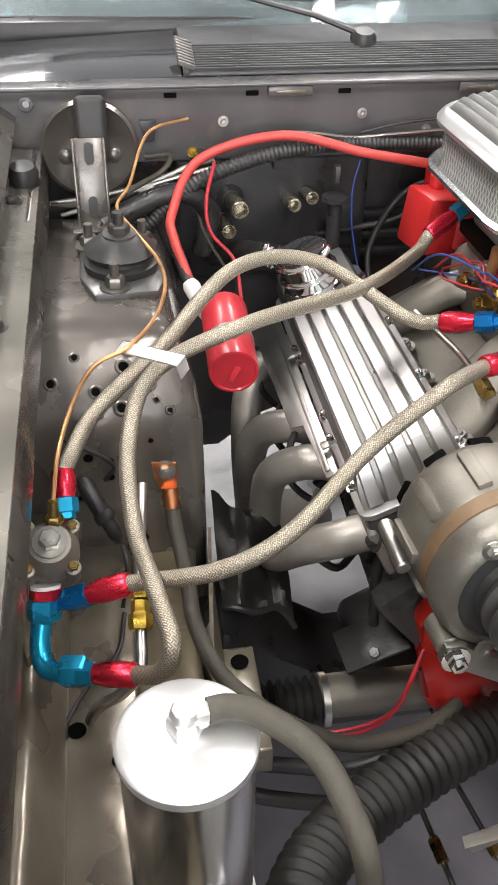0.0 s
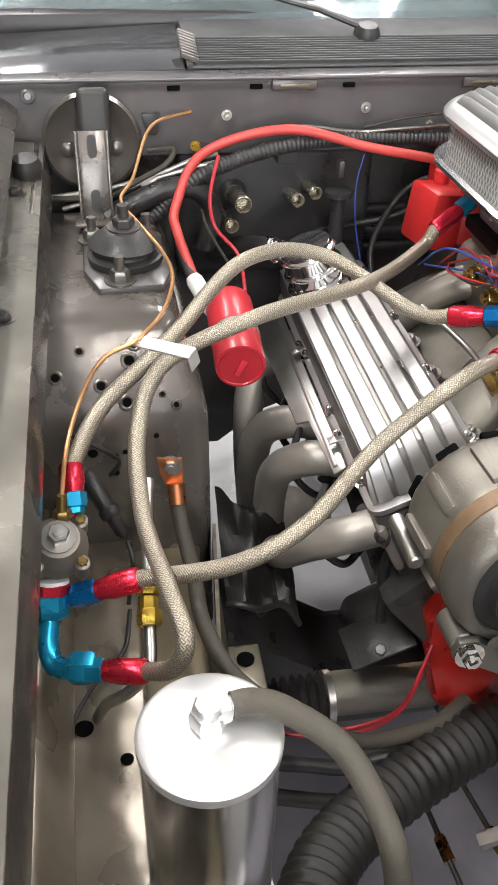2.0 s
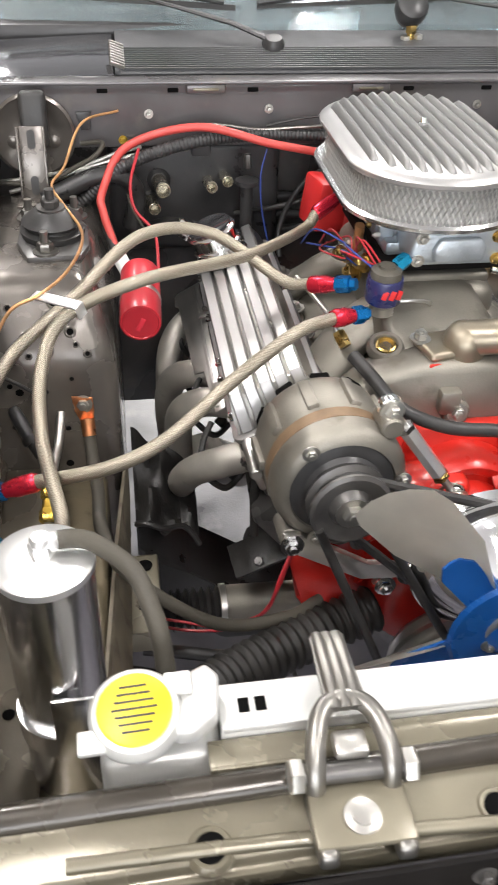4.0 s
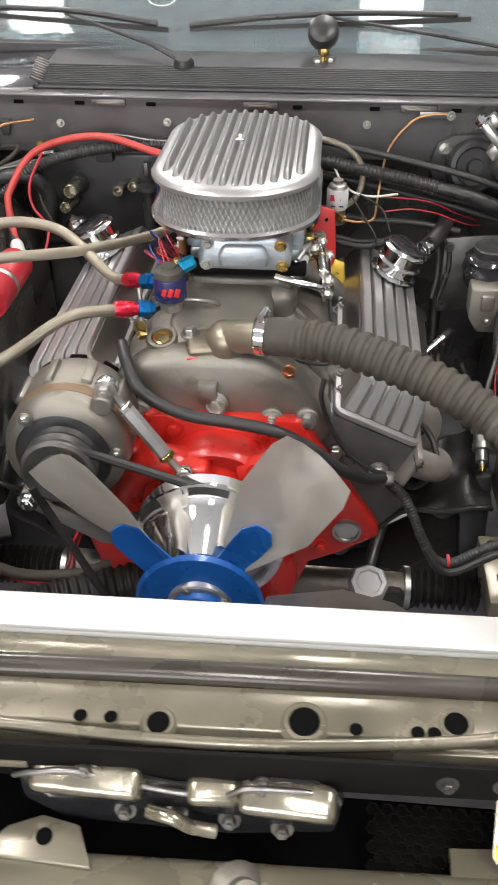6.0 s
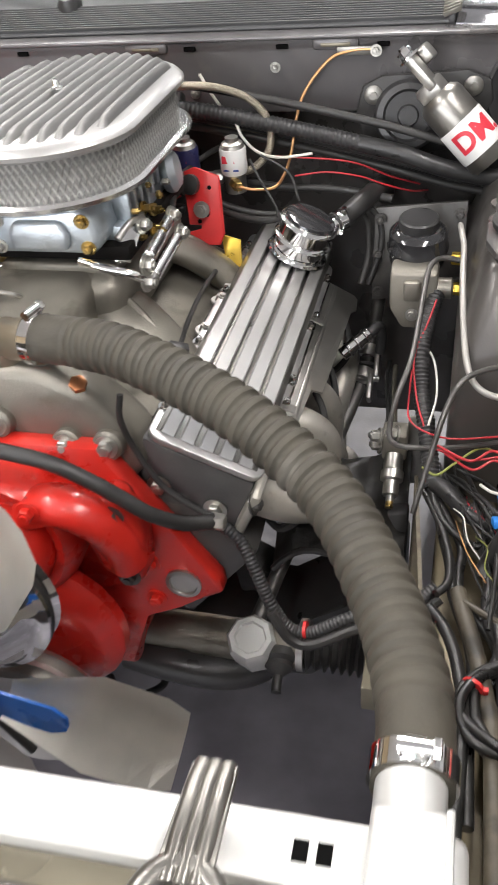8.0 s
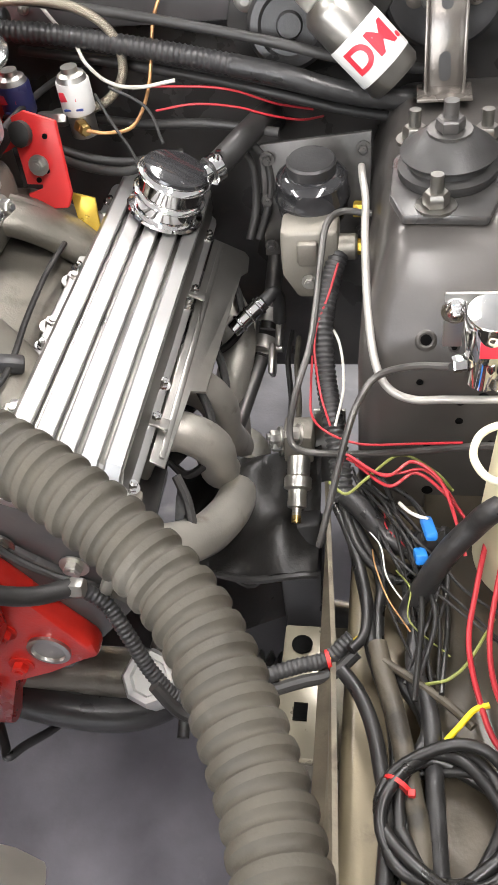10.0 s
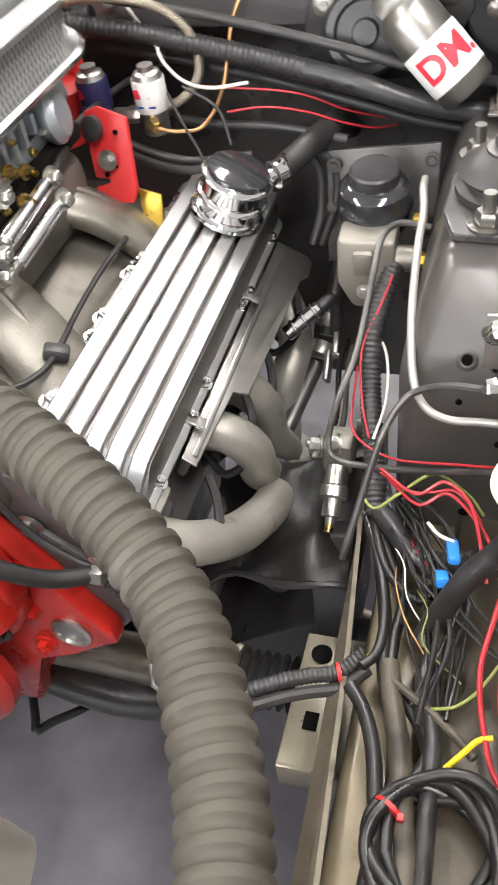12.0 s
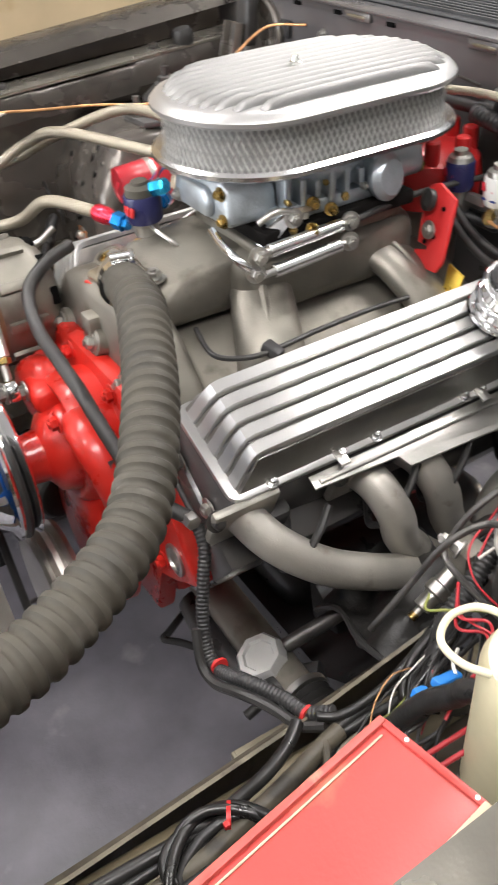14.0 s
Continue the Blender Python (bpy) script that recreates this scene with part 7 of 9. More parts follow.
for sx in (-1, 1):
    part("engine_mount", slab(bmesh.new(), [(0.15 * sx, 0.64, 0.455), (0.21 * sx, 0.64, 0.42), (0.215 * sx, 0.64, 0.395), (0.16 * sx, 0.64, 0.38)], (0, 0.05, 0), 0.008), RUBBER_DIRTY, km, "black engine mount bracket")
    if sx < 0:
        part("mount_plate", box(bmesh.new(), (0.215 * sx, 0.545, 0.505), (0.075, 0.05, 0.006), pose(0, 0, 0, 18, 25 * sx, 0), 0.002), RUBBER_DIRTY, km)
        part("mount_bolt", bolt(bmesh.new(), (0.215 * sx, 0.53, 0.502), (0.3 * sx, -0.5, 0.8), 0.0065, 0.006, False), STEEL_DARK, km)
    part("control_arm", tube([(0.22 * sx, 0.72, 0.30), (0.36 * sx, 0.70, 0.29), (0.6 * sx, 0.66, 0.28)], 0.03, 12), PLASTIC, km)

# wires low on this side
wire("red_wire", [(-0.40, 0.50, 0.44), (-0.367, 0.509, 0.44), (-0.323, 0.497, 0.44), (-0.271, 0.482, 0.44), (-0.22, 0.47, 0.47), (-0.205, 0.46, 0.52), (-0.19, 0.47, 0.56), (-0.165, 0.50, 0.60)], 0.0021, RED_WIRE, "red starter wire below the header", group="starter wires")
wire("red_wire", [(-0.40, 0.495, 0.432), (-0.36, 0.50, 0.432), (-0.30, 0.485, 0.432), (-0.245, 0.47, 0.45), (-0.215, 0.455, 0.50), (-0.20, 0.46, 0.55), (-0.165, 0.50, 0.60)], 0.0021, RED_WIRE, "red starter wire below the header", group="starter wires")
wire("black_hose", [(-0.37, 0.47, 0.425), (-0.310, 0.46, 0.42), (-0.266, 0.45, 0.42), (-0.222, 0.45, 0.43), (-0.16, 0.455, 0.45), (-0.11, 0.46, 0.48)], 0.0085, RUBBER, "black rubber hose below the alternator", "hose")
wire("black_hose", [(-0.43, 0.46, 0.41), (-0.37, 0.45, 0.40), (-0.33, 0.44, 0.395), (-0.27, 0.43, 0.39), (-0.21, 0.43, 0.395), (-0.17, 0.44, 0.43), (-0.16, 0.45, 0.47)], 0.0085, RUBBER, "black rubber hose below the alternator", "hose")
wire("thin_cable", [(-0.476, 0.54, 0.592), (-0.484, 0.491, 0.592), (-0.513, 0.453, 0.592), (-0.535, 0.406, 0.592), (-0.546, 0.354, 0.592), (-0.548, 0.321, 0.592), (-0.539, 0.26, 0.592)], 0.0022, RUBBER, "thin black cable lying on the apron shelf", "cable")
wire("thin_cable", [(-0.52, 0.62, 0.75), (-0.49, 0.62, 0.73), (-0.475, 0.625, 0.71), (-0.485, 0.63, 0.69)], 0.0022, RUBBER, "thin black lead behind the regulator", "cable")
wire("thin_cable", [(-0.473, 0.58, 0.646), (-0.47, 0.56, 0.63), (-0.477, 0.54, 0.60)], 0.0022, RUBBER, "thin black lead below a plug", "cable")
cp = thing("cable_plug", (-0.49, 0.60, 0.67), "black in-line cable plug hanging by the tower", "connector")
part("plug", lathe(bmesh.new(), [(0.004, -0.012), (0.0075, -0.008), (0.0085, 0.0), (0.0085, 0.03), (0.007, 0.034), (0.007, 0.055), (0.003, 0.062)], (-0.503, 0.617, 0.692), (0.45, -0.55, -0.70), 12), PLASTIC, cp)
part("ring", lathe(bmesh.new(), [(0.0095, 0.028), (0.0105, 0.03), (0.0105, 0.036), (0.0095, 0.038)], (-0.503, 0.617, 0.692), (0.45, -0.55, -0.70), 14), RUBBER, cp)
wire("alternator_lead", [(-0.19, 0.50, 0.71), (-0.215, 0.52, 0.67), (-0.225, 0.53, 0.63), (-0.225, 0.52, 0.56)], 0.0055, RUBBER, "black braided lead behind the alternator", "cable")

# ---- along the firewall, passenger side ----
for x, y, z, r in ((-0.229, 0.978, 0.832, 0.0085), (-0.302, 0.957, 0.837, 0.0108), (-0.205, 0.985, 0.838, 0.0085), (-0.315, 0.962, 0.808, 0.009)):
    hp = thing("heater_pipe", (x, y + 0.03, z), "open steel heater pipe stub on the firewall", "heater pipe", "heater pipes")
    part("pipe", lathe(bmesh.new(), [(r, -0.075), (r, 0.0), (r - 0.0012, 0.001), (r - 0.0028, -0.001), (r - 0.003, -0.02), (0, -0.02)], (x, y, z), (0.05, -1, 0.12), 22), STEEL_WORN, hp)
    part("collar", lathe(bmesh.new(), [(r + 0.008, -0.076), (r + 0.007, -0.066), (r + 0.001, -0.06)], (x, y, z), (0.05, -1, 0.12), 22), PLASTIC, hp)
hb = thing("heater_box", (-0.24, 1.04, 0.78), "black plastic heater box on the firewall", "heater box")
part("box", box(bmesh.new(), (-0.25, 1.045, 0.80), (0.26, 0.04, 0.17), None, 0.012, 3), PLASTIC, hb)
part("clip_block", box(bmesh.new(), (-0.27, 0.98, 0.895), (0.014, 0.012, 0.016), None, 0.002), ALU_CAST, hb)
part("relay_block", box(bmesh.new(), (-0.245, 0.985, 0.892), (0.028, 0.02, 0.026), None, 0.003), PLASTIC, hb)
for z in (0.79, 0.76, 0.735):
    part("rib", box(bmesh.new(), (-0.07, 1.05, z), (0.16, 0.015, 0.013), None, 0.005, 3), PLASTIC, hb)
LOOML = [(-0.47, 0.94, 0.815), (-0.423, 0.945, 0.826), (-0.356, 0.951, 0.876), (-0.257, 0.967, 0.903), (-0.146, 0.984, 0.906), (-0.032, 0.986, 0.903), (0.05, 0.98, 0.91)]
solo("corrugated_loom", ribbed(LOOML, 0.0095, 0.0055, 0.16, 14, 5), PLASTIC, "black corrugated wiring loom along the firewall", "wiring loom", sharp=70)
wire("grey_cable", [(-0.290, 0.983, 0.915), (-0.228, 0.983, 0.922), (-0.164, 0.983, 0.914), (-0.107, 0.98, 0.917), (-0.035, 0.98, 0.920), (0.03, 0.975, 0.92)], 0.0026, STEEL_GREY, "pale grey cable above the loom", "cable")
wire("black_cable", [(-0.15, 0.986, 0.918), (-0.10, 0.985, 0.928), (-0.04, 0.984, 0.933), (0.02, 0.98, 0.93)], 0.002, RUBBER, "thin black cable above the loom", "cable")
wire("pink_wire", [(-0.335, 0.945, 0.902), (-0.349, 0.910, 0.867), (-0.345, 0.895, 0.835), (-0.320, 0.879, 0.806), (-0.318, 0.83, 0.775)], 0.0022, RED_WIRE, "thin red wire hanging from the loom")
wire("grey_wire", [(-0.347, 0.97, 0.877), (-0.354, 0.965, 0.849), (-0.348, 0.955, 0.813), (-0.323, 0.95, 0.767)], 0.002, RUBBER_GREY, "thin dark wire hanging from the loom")
wire("blue_wire", [(-0.151, 0.97, 0.89), (-0.159, 0.965, 0.856), (-0.158, 0.96, 0.812), (-0.149, 0.955, 0.765), (-0.140, 0.95, 0.733)], 0.0012, BLUE_WIRE, "thin blue wire hanging down the firewall")
for pts in ([(-0.019, 0.98, 0.855), (-0.064, 0.99, 0.849), (-0.098, 0.99, 0.821), (-0.124, 0.985, 0.767), (-0.127, 0.96, 0.727)], [(-0.016, 0.98, 0.840), (-0.052, 0.99, 0.823), (-0.089, 0.99, 0.805), (-0.134, 1.0, 0.791), (-0.19, 1.02, 0.775)]):
    wire("plug_lead", pts, 0.004, RUBBER, "black plug lead leaving the distributor", "spark plug wire", "distributor leads")
wire("breather_hose", [(-0.262, 0.90, 0.80), (-0.285, 0.94, 0.79), (-0.30, 0.98, 0.775), (-0.33, 1.02, 0.75)], 0.0125, RUBBER, "black rubber hose from the breather", "hose")
wire("left_cable", [(-0.53, 0.97, 0.849), (-0.470, 0.965, 0.850), (-0.422, 0.965, 0.872), (-0.394, 0.965, 0.888), (-0.385, 0.98, 0.90), (-0.414, 0.99, 0.896)], 0.0035, RUBBER_GREY, "grey cable bent beside the tower", "cable")
solo("taped_loom", tube([(-0.47, 0.935, 0.835), (-0.431, 0.945, 0.850), (-0.397, 0.95, 0.862), (-0.36, 0.955, 0.86), (-0.34, 0.965, 0.83), (-0.35, 0.97, 0.78)], 0.013, 12), TAPE, "black taped wiring bundle beside the tower", "wiring loom")
lf = thing("line_valve", (-0.178, 0.985, 0.83), "black line valve with a round collar on the firewall", "valve")
part("stem", rod(bmesh.new(), (-0.178, 0.975, 0.76), (-0.178, 0.975, 0.842), 0.0095, seg=14), PLASTIC, lf)
part("collar", lathe(bmesh.new(), [(0.010, 0), (0.017, 0.003), (0.017, 0.009), (0.010, 0.012)], (-0.178, 0.975, 0.835), (0, 0, 1), 20), PLASTIC, lf)
part("tip", hexnut(bmesh.new(), (-0.178, 0.975, 0.862), (0, 0, 1), 0.006, 0.02), STEEL_DARK, lf)

# fuel solenoid in front of the carburettor
sv = thing("fuel_solenoid", (-0.078, 0.59, 0.83), "small black and blue fuel solenoid with a red mark", "solenoid")
SV = Vector((-0.077, 0.59, 0.826))
part("base", lathe(bmesh.new(), [(0.014, 0), (0.014, 0.010), (0.016, 0.012), (0.016, 0.016)], SV, (0, -0.05, 1), 20), STEEL, sv)
part("coil_can", lathe(bmesh.new(), [(0.0195, 0.016), (0.0205, 0.018), (0.0205, 0.044), (0.0195, 0.046)], SV, (0, -0.05, 1), 28), LABEL_BLUE, sv, "dark blue label")
part("cap", lathe(bmesh.new(), [(0.018, 0.046), (0.017, 0.054), (0.01, 0.057), (0.009, 0.06), (0, 0.06)], SV, (0, -0.05, 1), 24), RUBBER_GREY, sv)
for k in range(3):
    part("print_bar", box(bmesh.new(), SV + Vector((0.004 - 0.008 + 0.008 * k, -0.0205 - 0.0015 + abs(k - 1) * 0.0012, 0.031)), (0.006, 0.002, 0.011), pose(0, 0, 0, 0, 18, 12 * (k - 1)), 0.0004), RED_PL, sv, "red printed block")
part("outlet_nut", hexnut(bmesh.new(), SV + Vector((0.012, 0.006, 0.052)), (0.8, 0.5, 0.3), 0.009, 0.02), ANO_CYAN, sv, "blue anodised fitting")
wire("metal_jet_line", [SV + Vector((0.016, -0.002, 0.014)), SV + Vector((0.035, -0.006, 0.016)), SV + Vector((0.055, 0.0, 0.010)), SV + Vector((0.062, 0.01, 0.0))], 0.0022, STEEL, "short bent steel line from the solenoid", "steel line")
random.seed(5)
for k, m_ in enumerate((RED_WIRE, RED_WIRE, BLUE_WIRE, RED_WIRE, RUBBER, BLUE_WIRE)):
    q = random.uniform
    wire("solenoid_wire", [(-0.085 + q(-0.01, 0.01), 0.60, 0.875), (-0.10 + q(-0.02, 0.01), 0.64 + q(-0.01, 0.01), 0.885 + q(-0.01, 0.01)), (-0.085 + q(-0.02, 0.01), 0.68 + q(-0.01, 0.02), 0.865 + q(-0.02, 0.01)), (-0.10 + q(-0.03, 0.02), 0.73, 0.85 + q(-0.02, 0.02)), (-0.11 + q(-0.02, 0.02), 0.80, 0.82)], 0.0012, m_, "thin coloured wire beside the carburettor", group="carburettor wires")
cv = thing("carb_choke", (-0.075, 0.70, 0.83), "brass and steel choke linkage on the carburettor side", "choke linkage")
for p, r, m_ in (((-0.073, 0.68, 0.845), 0.008, BRASS), ((-0.078, 0.70, 0.825), 0.009, BRASS), ((-0.075, 0.725, 0.85), 0.007, STEEL), ((-0.08, 0.745, 0.83), 0.009, BRASS)):
    part("screw", bolt(bmesh.new(), p, (-1, -0.2, 0.15), r, 0.012), m_, cv)
part("spring", rod(bmesh.new(), (-0.078, 0.71, 0.85), (-0.08, 0.70, 0.885), 0.006, seg=12), COPPER_WIRE, cv)
part("sensor_line", tube([(-0.12, 0.60, 0.79), (-0.125, 0.63, 0.80), (-0.135, 0.67, 0.805), (-0.15, 0.72, 0.81)], 0.003), STEEL, cv)
part("sensor_nut", hexnut(bmesh.new(), (-0.115, 0.585, 0.785), (-0.3, 0.6, 0.5), 0.008, 0.02), BRASS, cv)
# steel lines behind the passenger tower
for pts in ([(-0.535, 0.985, 0.845), (-0.463, 0.985, 0.854), (-0.401, 0.985, 0.87), (-0.361, 0.985, 0.885), (-0.33, 0.99, 0.89)], [(-0.52, 0.98, 0.832), (-0.459, 0.98, 0.847), (-0.419, 0.98, 0.862), (-0.366, 0.98, 0.876), (-0.32, 0.985, 0.884)]):
    wire("firewall_line", pts, 0.0032, STEEL, "thin steel line along the firewall", "steel line", "lines behind the tower")
wu = thing("line_union", (-0.415, 0.98, 0.865), "steel hex union on a firewall line", "fitting")
part("union", hexnut(bmesh.new(), (-0.425, 0.98, 0.859), (1, 0, 0.25), 0.0065, 0.02), STEEL, wu)


# ---- driver side ----
# hydraulic reservoir and valve block
mr = thing("brake_master", (0.355, 0.87, 0.75), "black brake fluid reservoir over an alloy valve block", "brake reservoir")
MT = Vector((0.02, -0.12, 1)).normalized()
MB = Vector((0.357, 0.872, 0.752))
part("reservoir", lathe(bmesh.new(), [(0.026, -0.012), (0.032, -0.004), (0.034, 0.004), (0.034, 0.014), (0.0365, 0.016), (0.0365, 0.019), (0.035, 0.021), (0.034, 0.036), (0.028, 0.042), (0.022, 0.043)], MB, MT, 36), GLOSS, mr, "smooth black reservoir")
part("cap", lathe(bmesh.new(), [(0.021, 0.041), (0.0235, 0.043), (0.0235, 0.053), (0.0215, 0.055), (0.012, 0.053), (0, 0.054)], MB, MT, 36), PLASTIC, mr, "black screw cap")
_bm = bmesh.new()
slab(_bm, [(0.298, 0.915, 0.67), (0.41, 0.915, 0.685), (0.412, 0.93, 0.80), (0.30, 0.93, 0.79)], (0, 0.005, 0), 0.001)
part("mount_plate", _bm, STEEL_DARK, mr, "drilled dark mounting plate")
for p in ((0.306, 0.912, 0.685), (0.306, 0.918, 0.735), (0.307, 0.924, 0.778), (0.403, 0.914, 0.70), (0.404, 0.926, 0.785)):
    part("plate_bolt", bolt(bmesh.new(), p, (0, -1, 0.1), 0.0048, 0.005), STEEL_DARK, mr)
_bm = bmesh.new()
slab(_bm, [(0.330, 0.845, 0.765), (0.385, 0.845, 0.765), (0.385, 0.84, 0.72), (0.372, 0.835, 0.697), (0.345, 0.835, 0.697), (0.330, 0.84, 0.72)], (0, -0.032, -0.004), 0.005)
rod(_bm, (0.375, 0.825, 0.737), (0.402, 0.825, 0.737), 0.0125, seg=18, bev=0.002)
box(_bm, (0.356, 0.81, 0.74), (0.02, 0.012, 0.025), None, 0.004)
part("valve_block", _bm, ALU_CAST, mr, "cast alloy valve block")
part("block_screw", bolt(bmesh.new(), (0.357, 0.804, 0.712), (0, -1, 0.1), 0.005, 0.004), STEEL, mr)
for p in ((0.400, 0.825, 0.737), (0.398, 0.84, 0.768)):
    part("brass_nut", hexnut(bmesh.new(), p, (1, -0.1, 0), 0.0075, 0.012), GOLD, mr, "brass line nut")

wire("steel_brake_line", [(0.405, 0.86, 0.80), (0.407, 0.830, 0.806), (0.411, 0.80, 0.80), (0.412, 0.756, 0.792), (0.416, 0.692, 0.770), (0.423, 0.650, 0.744), (0.434, 0.631, 0.731), (0.453, 0.624, 0.725), (0.479, 0.622, 0.727), (0.511, 0.620, 0.729), (0.56, 0.62, 0.73)], 0.0034, TUBE_GREY, "pale bent steel brake line beside the tower", "brake line", seg=10)
wire("grey_brake_line", [(0.415, 0.825, 0.771), (0.388, 0.820, 0.777), (0.376, 0.800, 0.776), (0.372, 0.780, 0.759), (0.368, 0.750, 0.727), (0.363, 0.720, 0.700), (0.352, 0.690, 0.673), (0.346, 0.670, 0.642), (0.354, 0.660, 0.630), (0.386, 0.650, 0.635), (0.436, 0.630, 0.658), (0.492, 0.600, 0.697), (0.53, 0.58, 0.72)], 0.0032, STEEL_DARK, "dark bent brake line", "brake line", seg=9)
wire("grey_brake_line", [(0.479, 0.602, 0.777), (0.453, 0.620, 0.762), (0.428, 0.630, 0.745), (0.415, 0.620, 0.735), (0.404, 0.600, 0.715), (0.392, 0.575, 0.67), (0.381, 0.550, 0.629)], 0.003, STEEL_DARK, "dark bent brake line", "brake line", seg=9)
solo("corrugated_loom", ribbed([(0.385, 0.82, 0.735), (0.377, 0.790, 0.717), (0.373, 0.756, 0.697), (0.376, 0.722, 0.666), (0.383, 0.688, 0.649), (0.391, 0.654, 0.626), (0.397, 0.620, 0.605)], 0.0102, 0.005, 0.17, 14, 5), PLASTIC, "black corrugated wiring loom beside the brake lines", "wiring loom", sharp=70)

# pressure valve on the tower
tv = thing("line_lock_valve", (0.50, 0.61, 0.79), "chrome cylindrical line valve on a plate at the tower", "valve")
part("plate", slab(bmesh.new(), [(0.475, 0.655, 0.805), (0.56, 0.655, 0.805), (0.56, 0.655, 0.755), (0.475, 0.655, 0.755)], (0, -0.003, 0), 0.0008), STEEL, tv)
part("cylinder", lathe(bmesh.new(), [(0.014, -0.035), (0.014, 0.0), (0.019, 0.002), (0.019, 0.034), (0.017, 0.037), (0.009, 0.038), (0, 0.038)], (0.505, 0.615, 0.785), (0, -0.2, 1), 24), CHROME, tv)
part("label_block", box(bmesh.new(), (0.505, 0.5935, 0.803), (0.016, 0.002, 0.02), pose(0, 0, 0, -10, 0, 0), 0.0005), LABEL_RED, tv, "small red label")
part("plate_bolt", bolt(bmesh.new(), (0.483, 0.652, 0.79), (0, -1, 0.1), 0.007, 0.006), CHROME, tv)
part("line_nut", hexnut(bmesh.new(), (0.480, 0.604, 0.777), (1, 0.2, 0.05), 0.0065, 0.014), CHROME, tv)
part("line_nut", hexnut(bmesh.new(), (0.508, 0.60, 0.766), (0.7, -0.7, 0), 0.0065, 0.012), CHROME, tv)

# steering shaft with its joint
ss = thing("steering_shaft", (0.29, 0.85, 0.6), "steel steering shaft with a universal joint", "steering shaft")
part("upper_shaft", rod(bmesh.new(), (0.305, 0.98, 0.665), (0.295, 0.895, 0.585), 0.0095, seg=14), STEEL_DARK, ss)
part("lower_shaft", rod(bmesh.new(), (0.288, 0.868, 0.565), (0.200, 0.575, 0.41), 0.0095, seg=14, bev=0.001), STEEL_DARK, ss)
for a, b in (((0.296, 0.90, 0.592), (0.292, 0.882, 0.574)), ((0.290, 0.876, 0.570), (0.284, 0.856, 0.557))):
    _bm = bmesh.new()
    a, b = Vector(a), Vector(b)
    for k in (-1, 1):
        box(_bm, a.lerp(b, 0.5) + Vector((0.0145 * k, 0, 0)), (0.007, 0.036, 0.026), pose(0, 0, 0, 40, 0, 0), 0.003)
    rod(_bm, a, a + (a - b) * 0.6, 0.0145, seg=16)
    part("yoke", _bm, STEEL, ss)
part("cross", rod(bmesh.new(), (0.270, 0.879, 0.572), (0.312, 0.879, 0.572), 0.006, seg=12), STEEL, ss)
cf = thing("clamped_hose_end", (0.29, 0.83, 0.655), "chrome clamped hose end beside the header", "hose fitting")
part("body", rod(bmesh.new(), (0.272, 0.815, 0.645), (0.304, 0.838, 0.665), 0.0085, seg=16, bev=0.001), CHROME, cf)
for f0 in (0.25, 0.55, 0.85):
    part("band", lathe(bmesh.new(), [(0.0088, -0.002), (0.0105, -0.001), (0.0105, 0.001), (0.0088, 0.002)], Vector((0.272, 0.815, 0.645)).lerp(Vector((0.304, 0.838, 0.665)), f0), (0.032, 0.023, 0.02), 16), CHROME, cf)
part("elbow", tube([(0.304, 0.838, 0.665), (0.314, 0.846, 0.67), (0.318, 0.85, 0.655), (0.316, 0.852, 0.63)], 0.007), PLASTIC, cf)

# proportioning valve on the rail
pv = thing("proportioning_valve", (0.345, 0.67, 0.58), "alloy brake proportioning valve with a brass tip", "brake valve")
part("body", box(bmesh.new(), (0.347, 0.672, 0.598), (0.028, 0.03, 0.034), None, 0.003), ALU_CAST, pv)
part("barrel", lathe(bmesh.new(), [(0.011, 0), (0.011, 0.018), (0.013, 0.02), (0.013, 0.03), (0.009, 0.032), (0.009, 0.048), (0.0045, 0.049), (0.0045, 0.056), (0, 0.056)], (0.347, 0.66, 0.586), (0, -0.85, -0.5), 18), STEEL, pv)
part("brass_tip", rod(bmesh.new(), (0.347, 0.614, 0.559), (0.347, 0.606, 0.554), 0.0045), BRASS, pv)
for p in ((0.331, 0.665, 0.608), (0.331, 0.672, 0.59), (0.35, 0.66, 0.617)):
    part("port_nut", bolt(bmesh.new(), p, (-1, -0.3, 0.3), 0.0065, 0.009), STEEL, pv)
part("bracket", slab(bmesh.new(), [(0.36, 0.69, 0.62), (0.39, 0.69, 0.62), (0.39, 0.68, 0.53), (0.36, 0.68, 0.53)], (0, 0.003, 0), 0.0008), STEEL, pv)
pv.location += Vector((0.004, 0.019, 0.013))
_bm = bmesh.new()
slab(_bm, [(0.325, 0.64, 0.54), (0.372, 0.64, 0.55), (0.372, 0.60, 0.42), (0.335, 0.60, 0.42)], (0, 0.02, 0), 0.004)
solo("hose_bracket", _bm, PLASTIC, "black bracket below the brake valve", "bracket")

